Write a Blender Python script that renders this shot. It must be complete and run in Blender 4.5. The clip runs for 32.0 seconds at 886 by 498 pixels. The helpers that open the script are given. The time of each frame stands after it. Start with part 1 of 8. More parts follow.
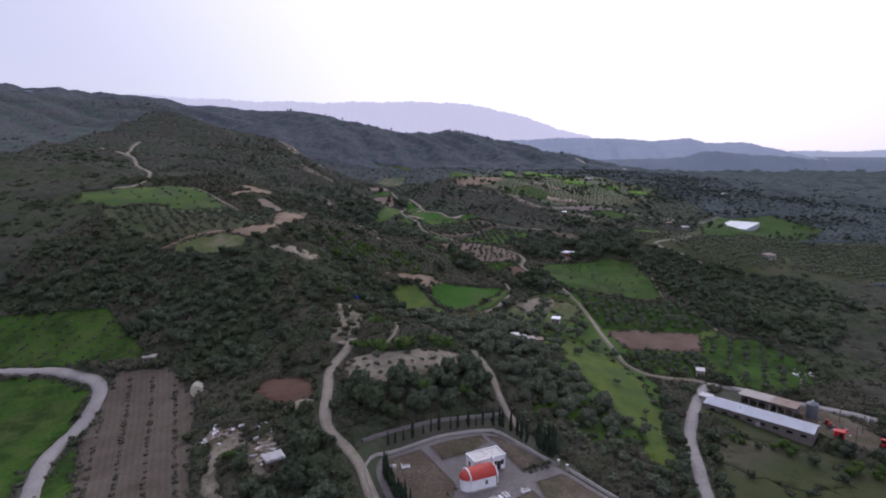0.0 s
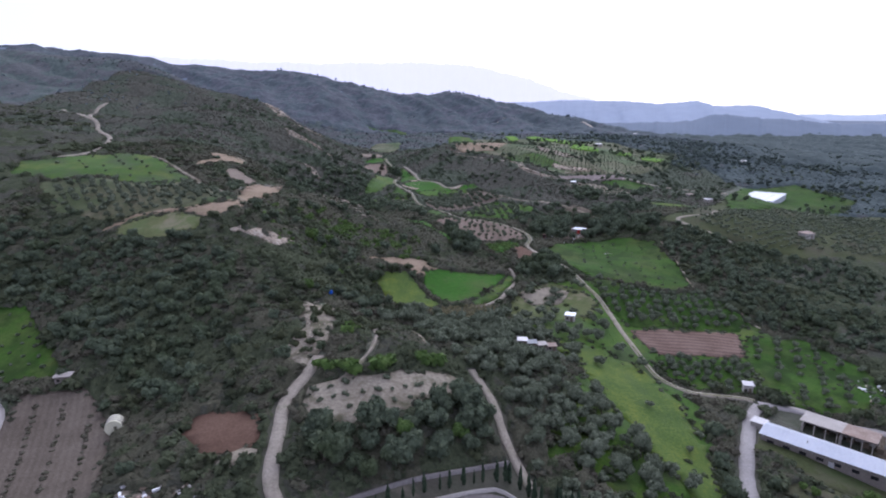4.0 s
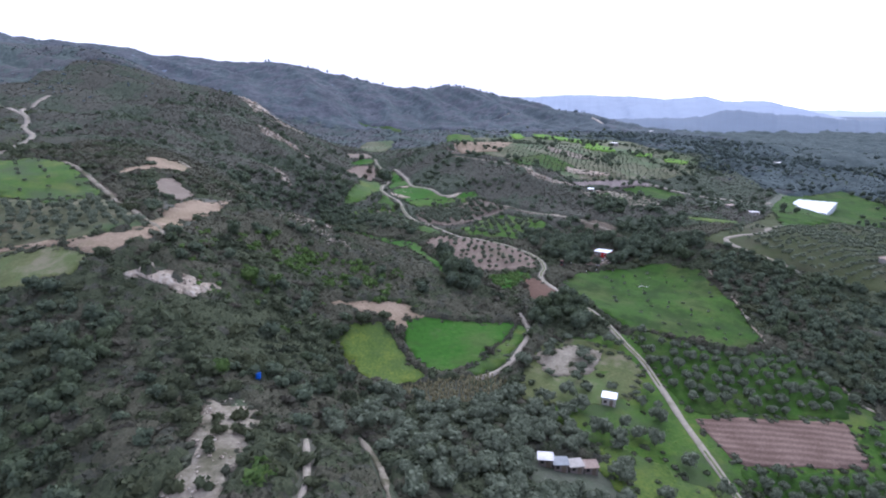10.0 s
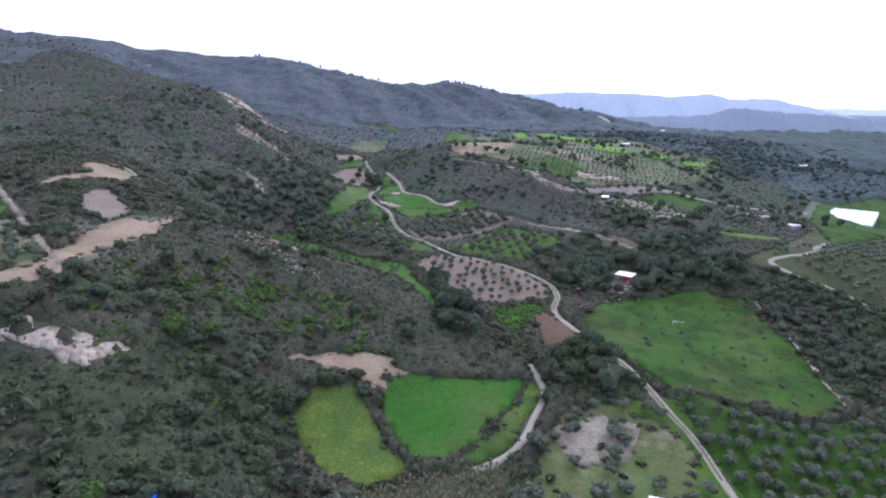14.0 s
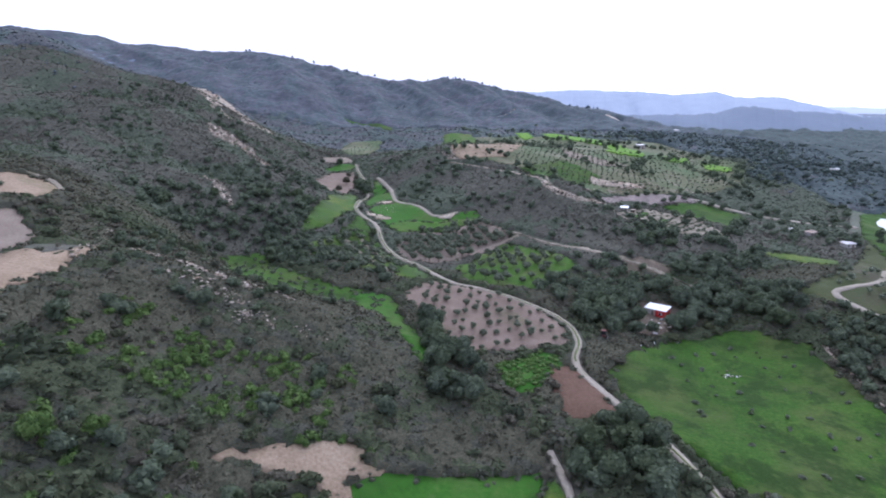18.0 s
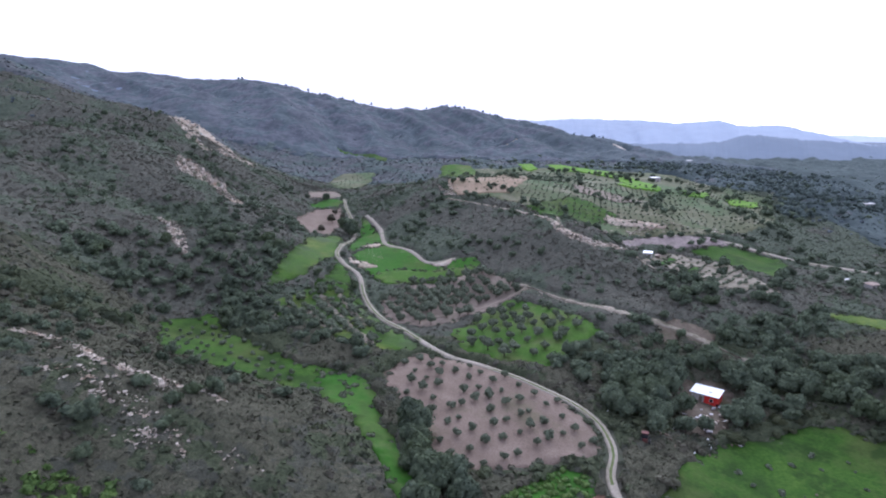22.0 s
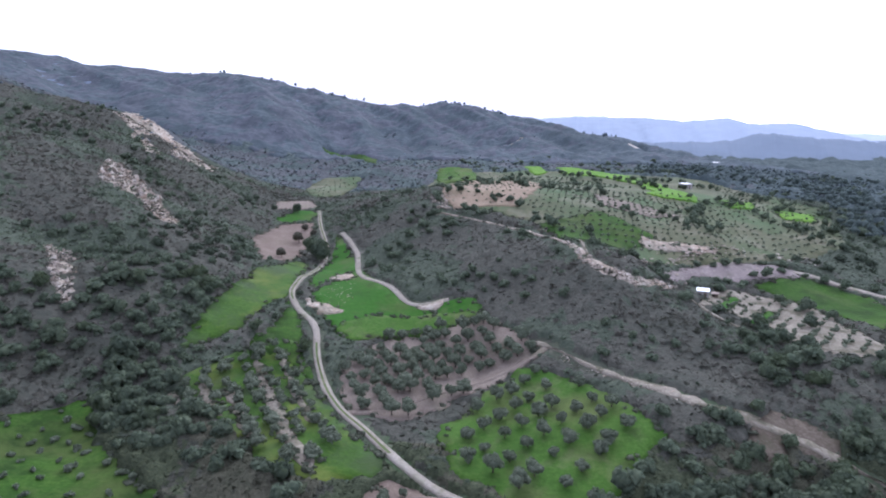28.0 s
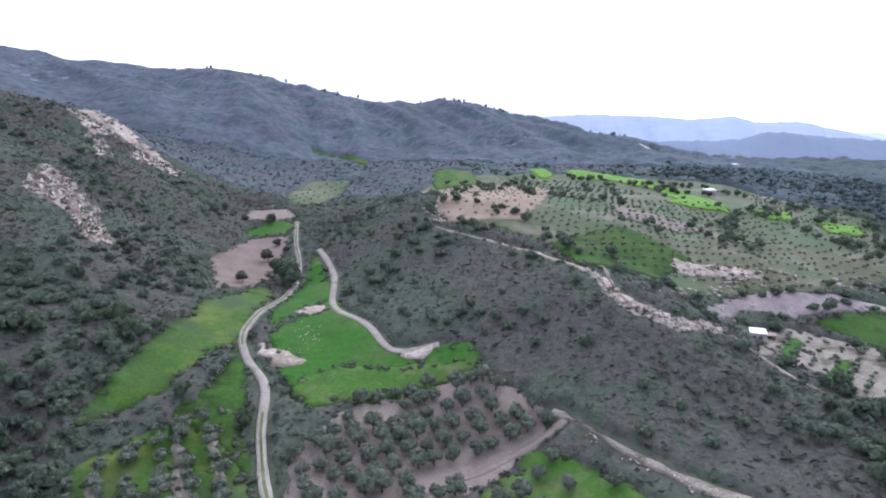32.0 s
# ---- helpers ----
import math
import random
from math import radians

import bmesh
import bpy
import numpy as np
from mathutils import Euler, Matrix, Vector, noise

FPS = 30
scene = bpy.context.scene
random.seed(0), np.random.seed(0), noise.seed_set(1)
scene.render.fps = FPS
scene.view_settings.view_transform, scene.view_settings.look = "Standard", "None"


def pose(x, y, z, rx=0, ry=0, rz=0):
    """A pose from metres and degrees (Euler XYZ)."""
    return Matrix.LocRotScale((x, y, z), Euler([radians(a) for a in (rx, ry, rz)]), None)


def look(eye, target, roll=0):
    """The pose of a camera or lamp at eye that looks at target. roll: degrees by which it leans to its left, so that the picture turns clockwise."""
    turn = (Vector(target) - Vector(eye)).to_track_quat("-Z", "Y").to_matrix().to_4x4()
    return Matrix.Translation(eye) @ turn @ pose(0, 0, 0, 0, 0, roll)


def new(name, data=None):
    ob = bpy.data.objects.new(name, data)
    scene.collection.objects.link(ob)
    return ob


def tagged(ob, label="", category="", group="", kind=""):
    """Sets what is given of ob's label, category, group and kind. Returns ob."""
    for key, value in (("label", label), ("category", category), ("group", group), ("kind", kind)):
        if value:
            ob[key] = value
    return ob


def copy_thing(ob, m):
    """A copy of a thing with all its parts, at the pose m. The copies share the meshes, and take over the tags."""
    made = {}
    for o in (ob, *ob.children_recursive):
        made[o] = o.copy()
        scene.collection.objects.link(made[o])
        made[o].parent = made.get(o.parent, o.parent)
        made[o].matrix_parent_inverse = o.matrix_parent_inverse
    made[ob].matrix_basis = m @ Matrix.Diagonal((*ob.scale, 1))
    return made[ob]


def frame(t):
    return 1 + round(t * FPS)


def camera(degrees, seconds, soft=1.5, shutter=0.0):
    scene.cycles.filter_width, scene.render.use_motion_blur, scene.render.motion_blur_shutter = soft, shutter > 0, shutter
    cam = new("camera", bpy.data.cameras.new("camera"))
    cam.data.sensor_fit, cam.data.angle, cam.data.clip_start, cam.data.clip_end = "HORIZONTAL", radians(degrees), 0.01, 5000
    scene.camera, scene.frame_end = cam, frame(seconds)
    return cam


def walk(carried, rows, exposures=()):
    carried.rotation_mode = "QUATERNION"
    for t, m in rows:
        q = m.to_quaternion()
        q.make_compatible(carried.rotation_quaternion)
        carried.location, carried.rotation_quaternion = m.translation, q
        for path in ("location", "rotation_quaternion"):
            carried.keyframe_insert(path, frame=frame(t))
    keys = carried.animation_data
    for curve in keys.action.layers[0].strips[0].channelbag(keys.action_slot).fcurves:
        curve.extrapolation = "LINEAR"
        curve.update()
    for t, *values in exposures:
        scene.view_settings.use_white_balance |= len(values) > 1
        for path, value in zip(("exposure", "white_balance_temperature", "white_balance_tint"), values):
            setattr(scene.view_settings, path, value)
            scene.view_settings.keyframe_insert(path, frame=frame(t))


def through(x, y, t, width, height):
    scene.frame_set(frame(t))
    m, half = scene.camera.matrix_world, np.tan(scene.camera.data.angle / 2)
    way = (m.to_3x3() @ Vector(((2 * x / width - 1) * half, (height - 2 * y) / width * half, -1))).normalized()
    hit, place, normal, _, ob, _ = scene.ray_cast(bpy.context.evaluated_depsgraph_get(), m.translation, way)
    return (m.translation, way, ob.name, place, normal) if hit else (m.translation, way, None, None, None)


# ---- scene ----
# camera and walk: seconds, x, y, z, and the turn in degrees
cam = camera(74.02, 32.0, soft=2.0)
ROWS = [
    (0.0, -0.00, -0.00, 75.33, 80.24, 0.33, 1.00),
    (0.5, 0.23, 5.07, 75.35, 77.15, 0.31, 0.97),
    (1.0, 0.47, 10.14, 75.34, 77.05, 0.29, 1.00),
    (1.5, 0.72, 15.23, 75.31, 77.02, 0.27, 1.01),
    (2.0, 0.96, 20.33, 75.30, 76.95, 0.25, 1.03),
    (2.5, 1.18, 25.45, 75.29, 76.89, 0.24, 1.04),
    (3.0, 1.40, 30.62, 75.27, 76.84, 0.19, 1.04),
    (3.5, 1.64, 35.71, 75.23, 76.79, 0.22, 1.07),
    (5.5, 2.05, 56.57, 75.12, 76.61, 0.20, 1.08),
    (6.0, 2.32, 61.80, 74.96, 76.59, 0.14, 1.09),
    (6.5, 2.53, 67.14, 74.85, 76.55, 0.12, 1.10),
    (7.0, 2.74, 72.53, 74.85, 76.51, 0.08, 1.12),
    (7.5, 3.04, 77.83, 74.91, 76.47, 0.10, 1.15),
    (8.0, 3.37, 83.13, 74.97, 76.43, 0.11, 1.17),
    (8.5, 3.62, 88.56, 74.99, 76.39, 0.09, 1.17),
    (9.0, 3.85, 94.11, 74.97, 76.35, 0.09, 1.18),
    (9.5, 4.18, 99.58, 74.99, 76.31, 0.09, 1.20),
    (10.0, 4.53, 104.95, 74.94, 76.28, 0.10, 1.23),
    (10.5, 4.79, 110.32, 74.96, 76.26, 0.06, 1.23),
    (11.0, 4.98, 115.65, 75.03, 76.22, 0.03, 1.20),
    (11.5, 5.17, 120.92, 75.13, 76.18, 0.02, 1.23),
    (12.0, 5.42, 126.09, 75.17, 76.14, 0.01, 1.25),
    (12.5, 5.66, 131.26, 75.12, 76.12, 0.02, 1.28),
    (13.0, 5.79, 136.48, 75.05, 76.09, 0.01, 1.27),
    (13.5, 5.90, 141.74, 74.90, 76.06, -0.03, 1.27),
    (14.0, 6.00, 147.04, 74.74, 76.03, -0.06, 1.26),
    (14.5, 6.09, 152.35, 74.60, 76.01, -0.12, 1.26),
    (16.5, 6.88, 173.14, 74.46, 75.92, -0.10, 1.35),
    (17.0, 7.02, 178.23, 74.45, 75.88, -0.12, 1.37),
    (17.5, 7.12, 183.24, 74.43, 75.85, -0.11, 1.37),
    (18.0, 7.20, 188.26, 74.44, 75.83, -0.11, 1.35),
    (18.5, 7.34, 193.28, 74.47, 75.79, -0.14, 1.36),
    (19.0, 7.53, 198.32, 74.59, 75.76, -0.13, 1.39),
    (19.5, 7.76, 203.39, 74.80, 76.10, -0.13, 1.41),
    (20.0, 8.01, 208.40, 74.92, 78.41, -0.16, 1.44),
    (20.5, 8.21, 213.42, 75.03, 78.52, -0.12, 1.46),
    (21.0, 8.43, 218.45, 75.10, 78.50, -0.11, 1.46),
    (21.5, 8.58, 223.53, 75.10, 78.48, -0.09, 1.46),
    (22.0, 8.74, 228.67, 74.99, 78.48, -0.09, 1.45),
    (22.5, 8.96, 233.89, 74.83, 78.48, -0.12, 1.49),
    (23.0, 9.16, 239.22, 74.76, 78.49, -0.10, 1.50),
    (23.5, 9.39, 244.60, 74.79, 78.48, -0.07, 1.50),
    (24.0, 9.60, 249.94, 74.84, 78.43, -0.05, 1.50),
    (24.5, 9.83, 255.21, 74.87, 78.44, -0.00, 1.54),
    (25.0, 10.06, 260.34, 74.88, 78.40, 0.01, 1.55),
    (25.5, 10.23, 265.38, 74.89, 78.38, -0.01, 1.56),
    (27.5, 10.95, 285.39, 74.76, 78.34, -0.09, 1.59),
    (28.0, 11.10, 290.34, 75.00, 78.28, -0.13, 1.61),
    (28.5, 11.34, 295.29, 75.18, 78.25, -0.14, 1.61),
    (29.0, 11.63, 300.25, 75.29, 78.22, -0.16, 1.63),
    (29.5, 11.92, 305.13, 75.32, 78.20, -0.14, 1.65),
    (30.0, 12.15, 309.94, 75.34, 78.19, -0.13, 1.67),
    (30.5, 12.35, 314.70, 75.38, 78.16, -0.14, 1.70),
    (31.0, 12.56, 319.43, 75.42, 78.16, -0.16, 1.73),
    (31.5, 12.72, 324.21, 75.48, 78.14, -0.17, 1.75),
    (32.0, 12.87, 329.00, 75.55, 78.09, -0.17, 1.71),
]
EXPOSURES = [(0.0, -0.65, 5890, 13), (0.4, -0.58, 5890, 13), (1.0, -0.28, 5840, 12), (3.0, -0.1, 5690, 11), (6.0, 0.26, 5460, 10), (9.0, 0.39, 5440, 9), (19.0, 0.38, 5440, 9), (20.5, 0.42, 5440, 9), (22.5, 0.25, 5460, 10),
             (24.0, -0.25, 5640, 11), (25.5, -0.43, 5740, 12), (28.0, 0.44, 5440, 9), (32.0, 0.58, 5440, 9)]
walk(cam, [(t, pose(x, y, z, rx, ry, rz)) for t, x, y, z, rx, ry, rz in ROWS], EXPOSURES)

# world: a veiled evening sky, brighter ahead to the right, and a weak wide sun behind the veil
world = bpy.data.worlds.new("evening_sky")
scene.world = world
world.use_nodes = True
wn = world.node_tree
sky = wn.nodes.new("ShaderNodeTexSky")
sky.sky_type, sky.sun_disc = "NISHITA", False
sky.sun_elevation, sky.sun_rotation = radians(36), radians(14)
sky.air_density, sky.dust_density, sky.ozone_density = 1.0, 1.0, 1.0
thin = wn.nodes.new("ShaderNodeMix")
thin.data_type, thin.blend_type = "RGBA", "MULTIPLY"
thin.inputs["Factor"].default_value = 1.0
thin.inputs["B"].default_value = (0.085, 0.085, 0.10, 1)
veil = wn.nodes.new("ShaderNodeMix")
veil.data_type = "RGBA"
veil.inputs["Factor"].default_value = 0.78
# the veil glows round the hidden sun and fades to lavender away from it
SUN_DIR = (math.sin(radians(14)) * math.cos(radians(36)), math.cos(radians(14)) * math.cos(radians(36)), math.sin(radians(36)))
towards = wn.nodes.new("ShaderNodeVectorMath")
towards.operation = "DOT_PRODUCT"
towards.inputs[1].default_value = SUN_DIR
wn.links.new(wn.nodes.new("ShaderNodeTexCoord").outputs["Generated"], towards.inputs[0])
glow = wn.nodes.new("ShaderNodeMapRange")
glow.interpolation_type = "SMOOTHERSTEP"
glow.inputs["From Min"].default_value, glow.inputs["From Max"].default_value = 0.55, 1.0
wn.links.new(towards.outputs["Value"], glow.inputs["Value"])
halo = wn.nodes.new("ShaderNodeMix")
halo.data_type = "RGBA"
halo.inputs["A"].default_value, halo.inputs["B"].default_value = (0.95, 0.9, 1.05, 1), (1.72, 1.56, 1.6, 1)
wn.links.new(glow.outputs["Result"], halo.inputs["Factor"])
wn.links.new(halo.outputs["Result"], veil.inputs["B"])
wn.links.new(sky.outputs["Color"], thin.inputs["A"])
wn.links.new(thin.outputs["Result"], veil.inputs["A"])
wn.links.new(veil.outputs["Result"], wn.nodes["Background"].inputs["Color"])
wn.nodes["Background"].inputs["Strength"].default_value = 1.3
sun = new("sun", bpy.data.lights.new("sun", "SUN"))
sun.data.energy, sun.data.angle, sun.data.color = 1.5, radians(50), (1.0, 0.97, 0.95)
sun.matrix_world = look((0, 0, 0), tuple(-c for c in SUN_DIR))


# ---- materials ----
def ramp(nt, stops):
    n = nt.nodes.new("ShaderNodeValToRGB")
    while len(n.color_ramp.elements) < len(stops):
        n.color_ramp.elements.new(0.5)
    for e, (p, c) in zip(n.color_ramp.elements, stops):
        e.position, e.color = p, (*c, 1)
    return n


def surface(name, stops, scale=0.2, fine=2.5, bump=0.3, rough=0.9, spread=0.0, metal=0.0, detail=6.0, object_space=False, fine_mix=0.55, sheen=0.0, patch=None, stripes=None, tint=(0.88, 1.0, 0.86)):
    """A procedural surface: two scales of noise through a colour ramp, with relief. spread: variation by object."""
    m = bpy.data.materials.new(name)
    m.use_nodes = True
    nt = m.node_tree
    bsdf = nt.nodes["Principled BSDF"]
    bsdf.inputs["Roughness"].default_value = rough
    bsdf.inputs["Metallic"].default_value = metal
    bsdf.inputs["Specular IOR Level"].default_value = 0.06 if rough >= 0.85 else 0.3
    pos = nt.nodes.new("ShaderNodeTexCoord").outputs["Object"] if object_space else nt.nodes.new("ShaderNodeNewGeometry").outputs["Position"]
    big, small = nt.nodes.new("ShaderNodeTexNoise"), nt.nodes.new("ShaderNodeTexNoise")
    for n, s in ((big, scale), (small, fine)):
        n.inputs["Scale"].default_value, n.inputs["Detail"].default_value = s, detail
        n.inputs["Roughness"].default_value = 0.62
        nt.links.new(pos, n.inputs["Vector"])
    mix = nt.nodes.new("ShaderNodeMix")
    mix.inputs["Factor"].default_value = fine_mix
    nt.links.new(big.outputs["Fac"], mix.inputs["A"])
    nt.links.new(small.outputs["Fac"], mix.inputs["B"])
    value = mix.outputs["Result"]
    if spread:
        info, island, add, mad = nt.nodes.new("ShaderNodeObjectInfo"), nt.nodes.new("ShaderNodeNewGeometry"), nt.nodes.new("ShaderNodeMath"), nt.nodes.new("ShaderNodeMath")
        add.operation = "ADD"
        nt.links.new(info.outputs["Random"], add.inputs[0])
        nt.links.new(island.outputs["Random Per Island"], add.inputs[1])
        mad.operation = "MULTIPLY_ADD"
        fr = nt.nodes.new("ShaderNodeMath")
        fr.operation = "FRACT"
        nt.links.new(add.outputs[0], fr.inputs[0])
        sub = nt.nodes.new("ShaderNodeMath")
        sub.operation = "SUBTRACT"
        nt.links.new(fr.outputs[0], sub.inputs[0])
        sub.inputs[1].default_value = 0.5
        nt.links.new(sub.outputs[0], mad.inputs[0])
        mad.inputs[1].default_value = spread
        nt.links.new(value, mad.inputs[2])
        value = mad.outputs[0]
    if stripes:
        turn, gap, much = stripes
        rot, wave, add = nt.nodes.new("ShaderNodeVectorRotate"), nt.nodes.new("ShaderNodeTexWave"), nt.nodes.new("ShaderNodeMath")
        rot.rotation_type = "Z_AXIS"
        rot.inputs["Angle"].default_value = radians(-turn)
        nt.links.new(pos, rot.inputs["Vector"])
        wave.bands_direction = "Y"
        wave.inputs["Scale"].default_value, wave.inputs["Distortion"].default_value, wave.inputs["Detail"].default_value, wave.inputs["Detail Scale"].default_value = 0.314 / gap, 2.5, 2.0, 0.15
        nt.links.new(rot.outputs["Vector"], wave.inputs["Vector"])
        add.operation = "MULTIPLY_ADD"
        nt.links.new(wave.outputs["Fac"], add.inputs[0])
        add.inputs[1].default_value = much
        nt.links.new(value, add.inputs[2])
        low = nt.nodes.new("ShaderNodeMath")
        low.operation = "SUBTRACT"
        nt.links.new(add.outputs[0], low.inputs[0])
        low.inputs[1].default_value = much / 2
        value = low.outputs[0]
    r = ramp(nt, stops)
    nt.links.new(value, r.inputs["Fac"])
    colour = r.outputs["Color"]
    for size, edge, tone, most in patch or ():
        n, step, over = nt.nodes.new("ShaderNodeTexNoise"), nt.nodes.new("ShaderNodeMapRange"), nt.nodes.new("ShaderNodeMix")
        n.inputs["Scale"].default_value, n.inputs["Detail"].default_value, n.inputs["Roughness"].default_value = size, 5.0, 0.65
        nt.links.new(pos, n.inputs["Vector"])
        step.inputs["From Min"].default_value, step.inputs["From Max"].default_value, step.inputs["To Max"].default_value = edge - 0.06, edge + 0.08, most
        nt.links.new(n.outputs["Fac"], step.inputs["Value"])
        over.data_type = "RGBA"
        over.inputs["B"].default_value = (*tone, 1)
        nt.links.new(step.outputs["Result"], over.inputs["Factor"])
        nt.links.new(colour, over.inputs["A"])
        colour = over.outputs["Result"]
    nt.links.new(colour, bsdf.inputs["Base Color"])
    bsdf.inputs["Sheen Weight"].default_value, bsdf.inputs["Sheen Roughness"].default_value = sheen, 0.55
    bsdf.inputs["Sheen Tint"].default_value = (*tint, 1)
    if bump:
        b = nt.nodes.new("ShaderNodeBump")
        b.inputs["Strength"].default_value, b.inputs["Distance"].default_value = bump, 0.6
        nt.links.new(small.outputs["Fac"], b.inputs["Height"])
        nt.links.new(b.outputs["Normal"], bsdf.inputs["Normal"])
    return m


def plain(name, colour, rough=0.6, metal=0.0, vary=0.12):
    c = np.array(colour)
    return surface(name, [(0.3, tuple(c * (1 - vary * 2))), (0.5, tuple(c)), (0.7, tuple(np.minimum(c * (1 + vary), 1)))], 0.6, 6.0, 0.05, rough, metal=metal)


HAZE_SHEEN = 0.07  # sheen lifting leaves and grass at low angles, in place of haze
M_GRASS = surface("spring_grass", [(0.32, (0.0209, 0.0473, 0.0088)), (0.5, (0.0363, 0.0803, 0.0132)), (0.66, (0.0682, 0.1188, 0.022))], 0.06, 1.2, 0.3,
                  patch=[(0.045, 0.55, (0.072, 0.082, 0.030), 0.6), (0.11, 0.52, (0.020, 0.040, 0.010), 0.8), (0.3, 0.6, (0.055, 0.085, 0.022), 0.6)])
M_WHEAT = surface("young_wheat", [(0.3, (0.0256, 0.07168, 0.01152)), (0.55, (0.03968, 0.1101, 0.01536)), (0.74, (0.08448, 0.1562, 0.02816))], 0.05, 0.8, 0.25, stripes=(25, 3.0, 0.04),
                  patch=[(0.05, 0.56, (0.075, 0.09, 0.034), 0.55), (0.14, 0.62, (0.12, 0.13, 0.062), 0.4), (0.2, 0.58, (0.024, 0.055, 0.012), 0.6)])
M_YELLOW = surface("flowering_weeds", [(0.34, (0.0306, 0.0612, 0.01224)), (0.5, (0.068, 0.1054, 0.0204)), (0.68, (0.1564, 0.17, 0.0272))], 0.09, 1.5, 0.3, sheen=0.04,
                   patch=[(0.08, 0.56, (0.05, 0.08, 0.025), 0.7)])
M_LUSH = surface("lush_meadow", [(0.32, (0.02322, 0.05031, 0.008514)), (0.5, (0.04257, 0.08901, 0.01238)), (0.68, (0.08127, 0.1238, 0.02012))], 0.08, 1.2, 0.3, sheen=0.04,
                 patch=[(0.07, 0.57, (0.13, 0.14, 0.034), 0.55), (0.06, 0.54, (0.045, 0.065, 0.026), 0.85)])
M_OCHRE = surface("ochre_soil", [(0.32, (0.1521, 0.1133, 0.07516)), (0.5, (0.2415, 0.1847, 0.1305)), (0.68, (0.322, 0.256, 0.1899))], 0.1, 1.5, 0.4, patch=[(0.06, 0.6, (0.08944, 0.09233, 0.03956), 0.5)])
M_CROP = surface("bright_crop", [(0.3, (0.07, 0.15, 0.022)), (0.52, (0.11, 0.21, 0.03)), (0.7, (0.19, 0.27, 0.055))], 0.05, 0.8, 0.25)
M_GROVE = surface("grove_grass", [(0.32, (0.0324, 0.07344, 0.0133)), (0.5, (0.0522, 0.108, 0.019)), (0.68, (0.09, 0.1458, 0.0342))], 0.06, 1.2, 0.3,
                  patch=[(0.05, 0.55, (0.105, 0.115, 0.045), 0.6), (0.12, 0.6, (0.15, 0.135, 0.085), 0.4), (0.2, 0.58, (0.035, 0.055, 0.018), 0.5)])
M_OXIDE = plain("oxidised_red_paint", (0.10, 0.032, 0.028), 0.7)
M_DRY = surface("dry_meadow", [(0.34, (0.05, 0.065, 0.024)), (0.5, (0.088, 0.1, 0.038)), (0.68, (0.15, 0.145, 0.075))], 0.08, 1.6, 0.3, sheen=0.04,
                patch=[(0.06, 0.53, (0.075, 0.115, 0.035), 0.75), (0.12, 0.6, (0.2, 0.165, 0.12), 0.7)])
M_SOIL = surface("ploughed_soil", [(0.32, (0.125, 0.10, 0.08)), (0.5, (0.20, 0.165, 0.135)), (0.68, (0.28, 0.235, 0.19))], 0.12, 2.2, 0.4, patch=[(0.06, 0.6, (0.10, 0.11, 0.05), 0.5)])
M_RED = surface("red_soil", [(0.32, (0.1056, 0.08004, 0.06308)), (0.5, (0.1672, 0.1288, 0.1046)), (0.68, (0.2376, 0.1914, 0.1577))], 0.12, 2.2, 0.4, patch=[(0.07, 0.62, (0.1056, 0.1044, 0.0581), 0.5)])
M_PALE = surface("pale_marl", [(0.32, (0.1257, 0.108, 0.08091)), (0.5, (0.222, 0.1953, 0.1538)), (0.68, (0.3352, 0.3033, 0.2467))], 0.15, 1.3, 0.5, patch=[(0.16, 0.55, (0.07122, 0.07061, 0.04045), 0.8)])
M_TRACK = surface("dirt_track", [(0.32, (0.18, 0.155, 0.125)), (0.5, (0.265, 0.235, 0.195)), (0.68, (0.36, 0.325, 0.28))], 0.15, 1.8, 0.3, patch=[(0.2, 0.6, (0.12, 0.13, 0.06), 0.6)])
M_ROAD = surface("gravel_road", [(0.32, (0.20, 0.185, 0.18)), (0.5, (0.28, 0.262, 0.255)), (0.68, (0.36, 0.34, 0.33))], 0.15, 1.8, 0.2)
M_ORCHARD = surface("orchard_floor", [(0.32, (0.05443, 0.06286, 0.0306)), (0.5, (0.08554, 0.08846, 0.04692)), (0.68, (0.149, 0.1339, 0.07956))], 0.05, 0.7, 0.3, sheen=0.05,
                    patch=[(0.022, 0.52, (0.05, 0.09, 0.03), 0.75), (0.05, 0.6, (0.21, 0.185, 0.14), 0.55)])
M_FURROW = surface("furrowed_soil", [(0.32, (0.086, 0.057, 0.046)), (0.5, (0.142, 0.098, 0.080)), (0.68, (0.211, 0.152, 0.126))], 0.12, 2.2, 0.4, stripes=(-2, 2.2, 0.16))
M_ROWSOIL = surface("row_soil", [(0.32, (0.06961, 0.05635, 0.04508)), (0.5, (0.1094, 0.09146, 0.07426)), (0.68, (0.1558, 0.1326, 0.1094))], 0.12, 2.2, 0.4, stripes=(115, 1.5, 0.06))
M_WORN = surface("worn_turf", [(0.32, (0.060, 0.048, 0.036)), (0.5, (0.102, 0.083, 0.064)), (0.68, (0.165, 0.140, 0.112))], 0.2, 1.6, 0.3, patch=[(0.12, 0.54, (0.06, 0.063, 0.034), 0.7), (0.15, 0.6, (0.16, 0.14, 0.11), 0.6)])
M_PAVING = surface("concrete_paving", [(0.32, (0.125, 0.114, 0.112)), (0.5, (0.17, 0.156, 0.153)), (0.68, (0.225, 0.208, 0.20))], 0.2, 1.5, 0.15)
M_WHITE = surface("white_paint", [(0.3, (0.6, 0.6, 0.62)), (0.5, (0.78, 0.78, 0.8)), (0.7, (0.85, 0.85, 0.86))], 0.3, 3.0, 0.05, 0.6)
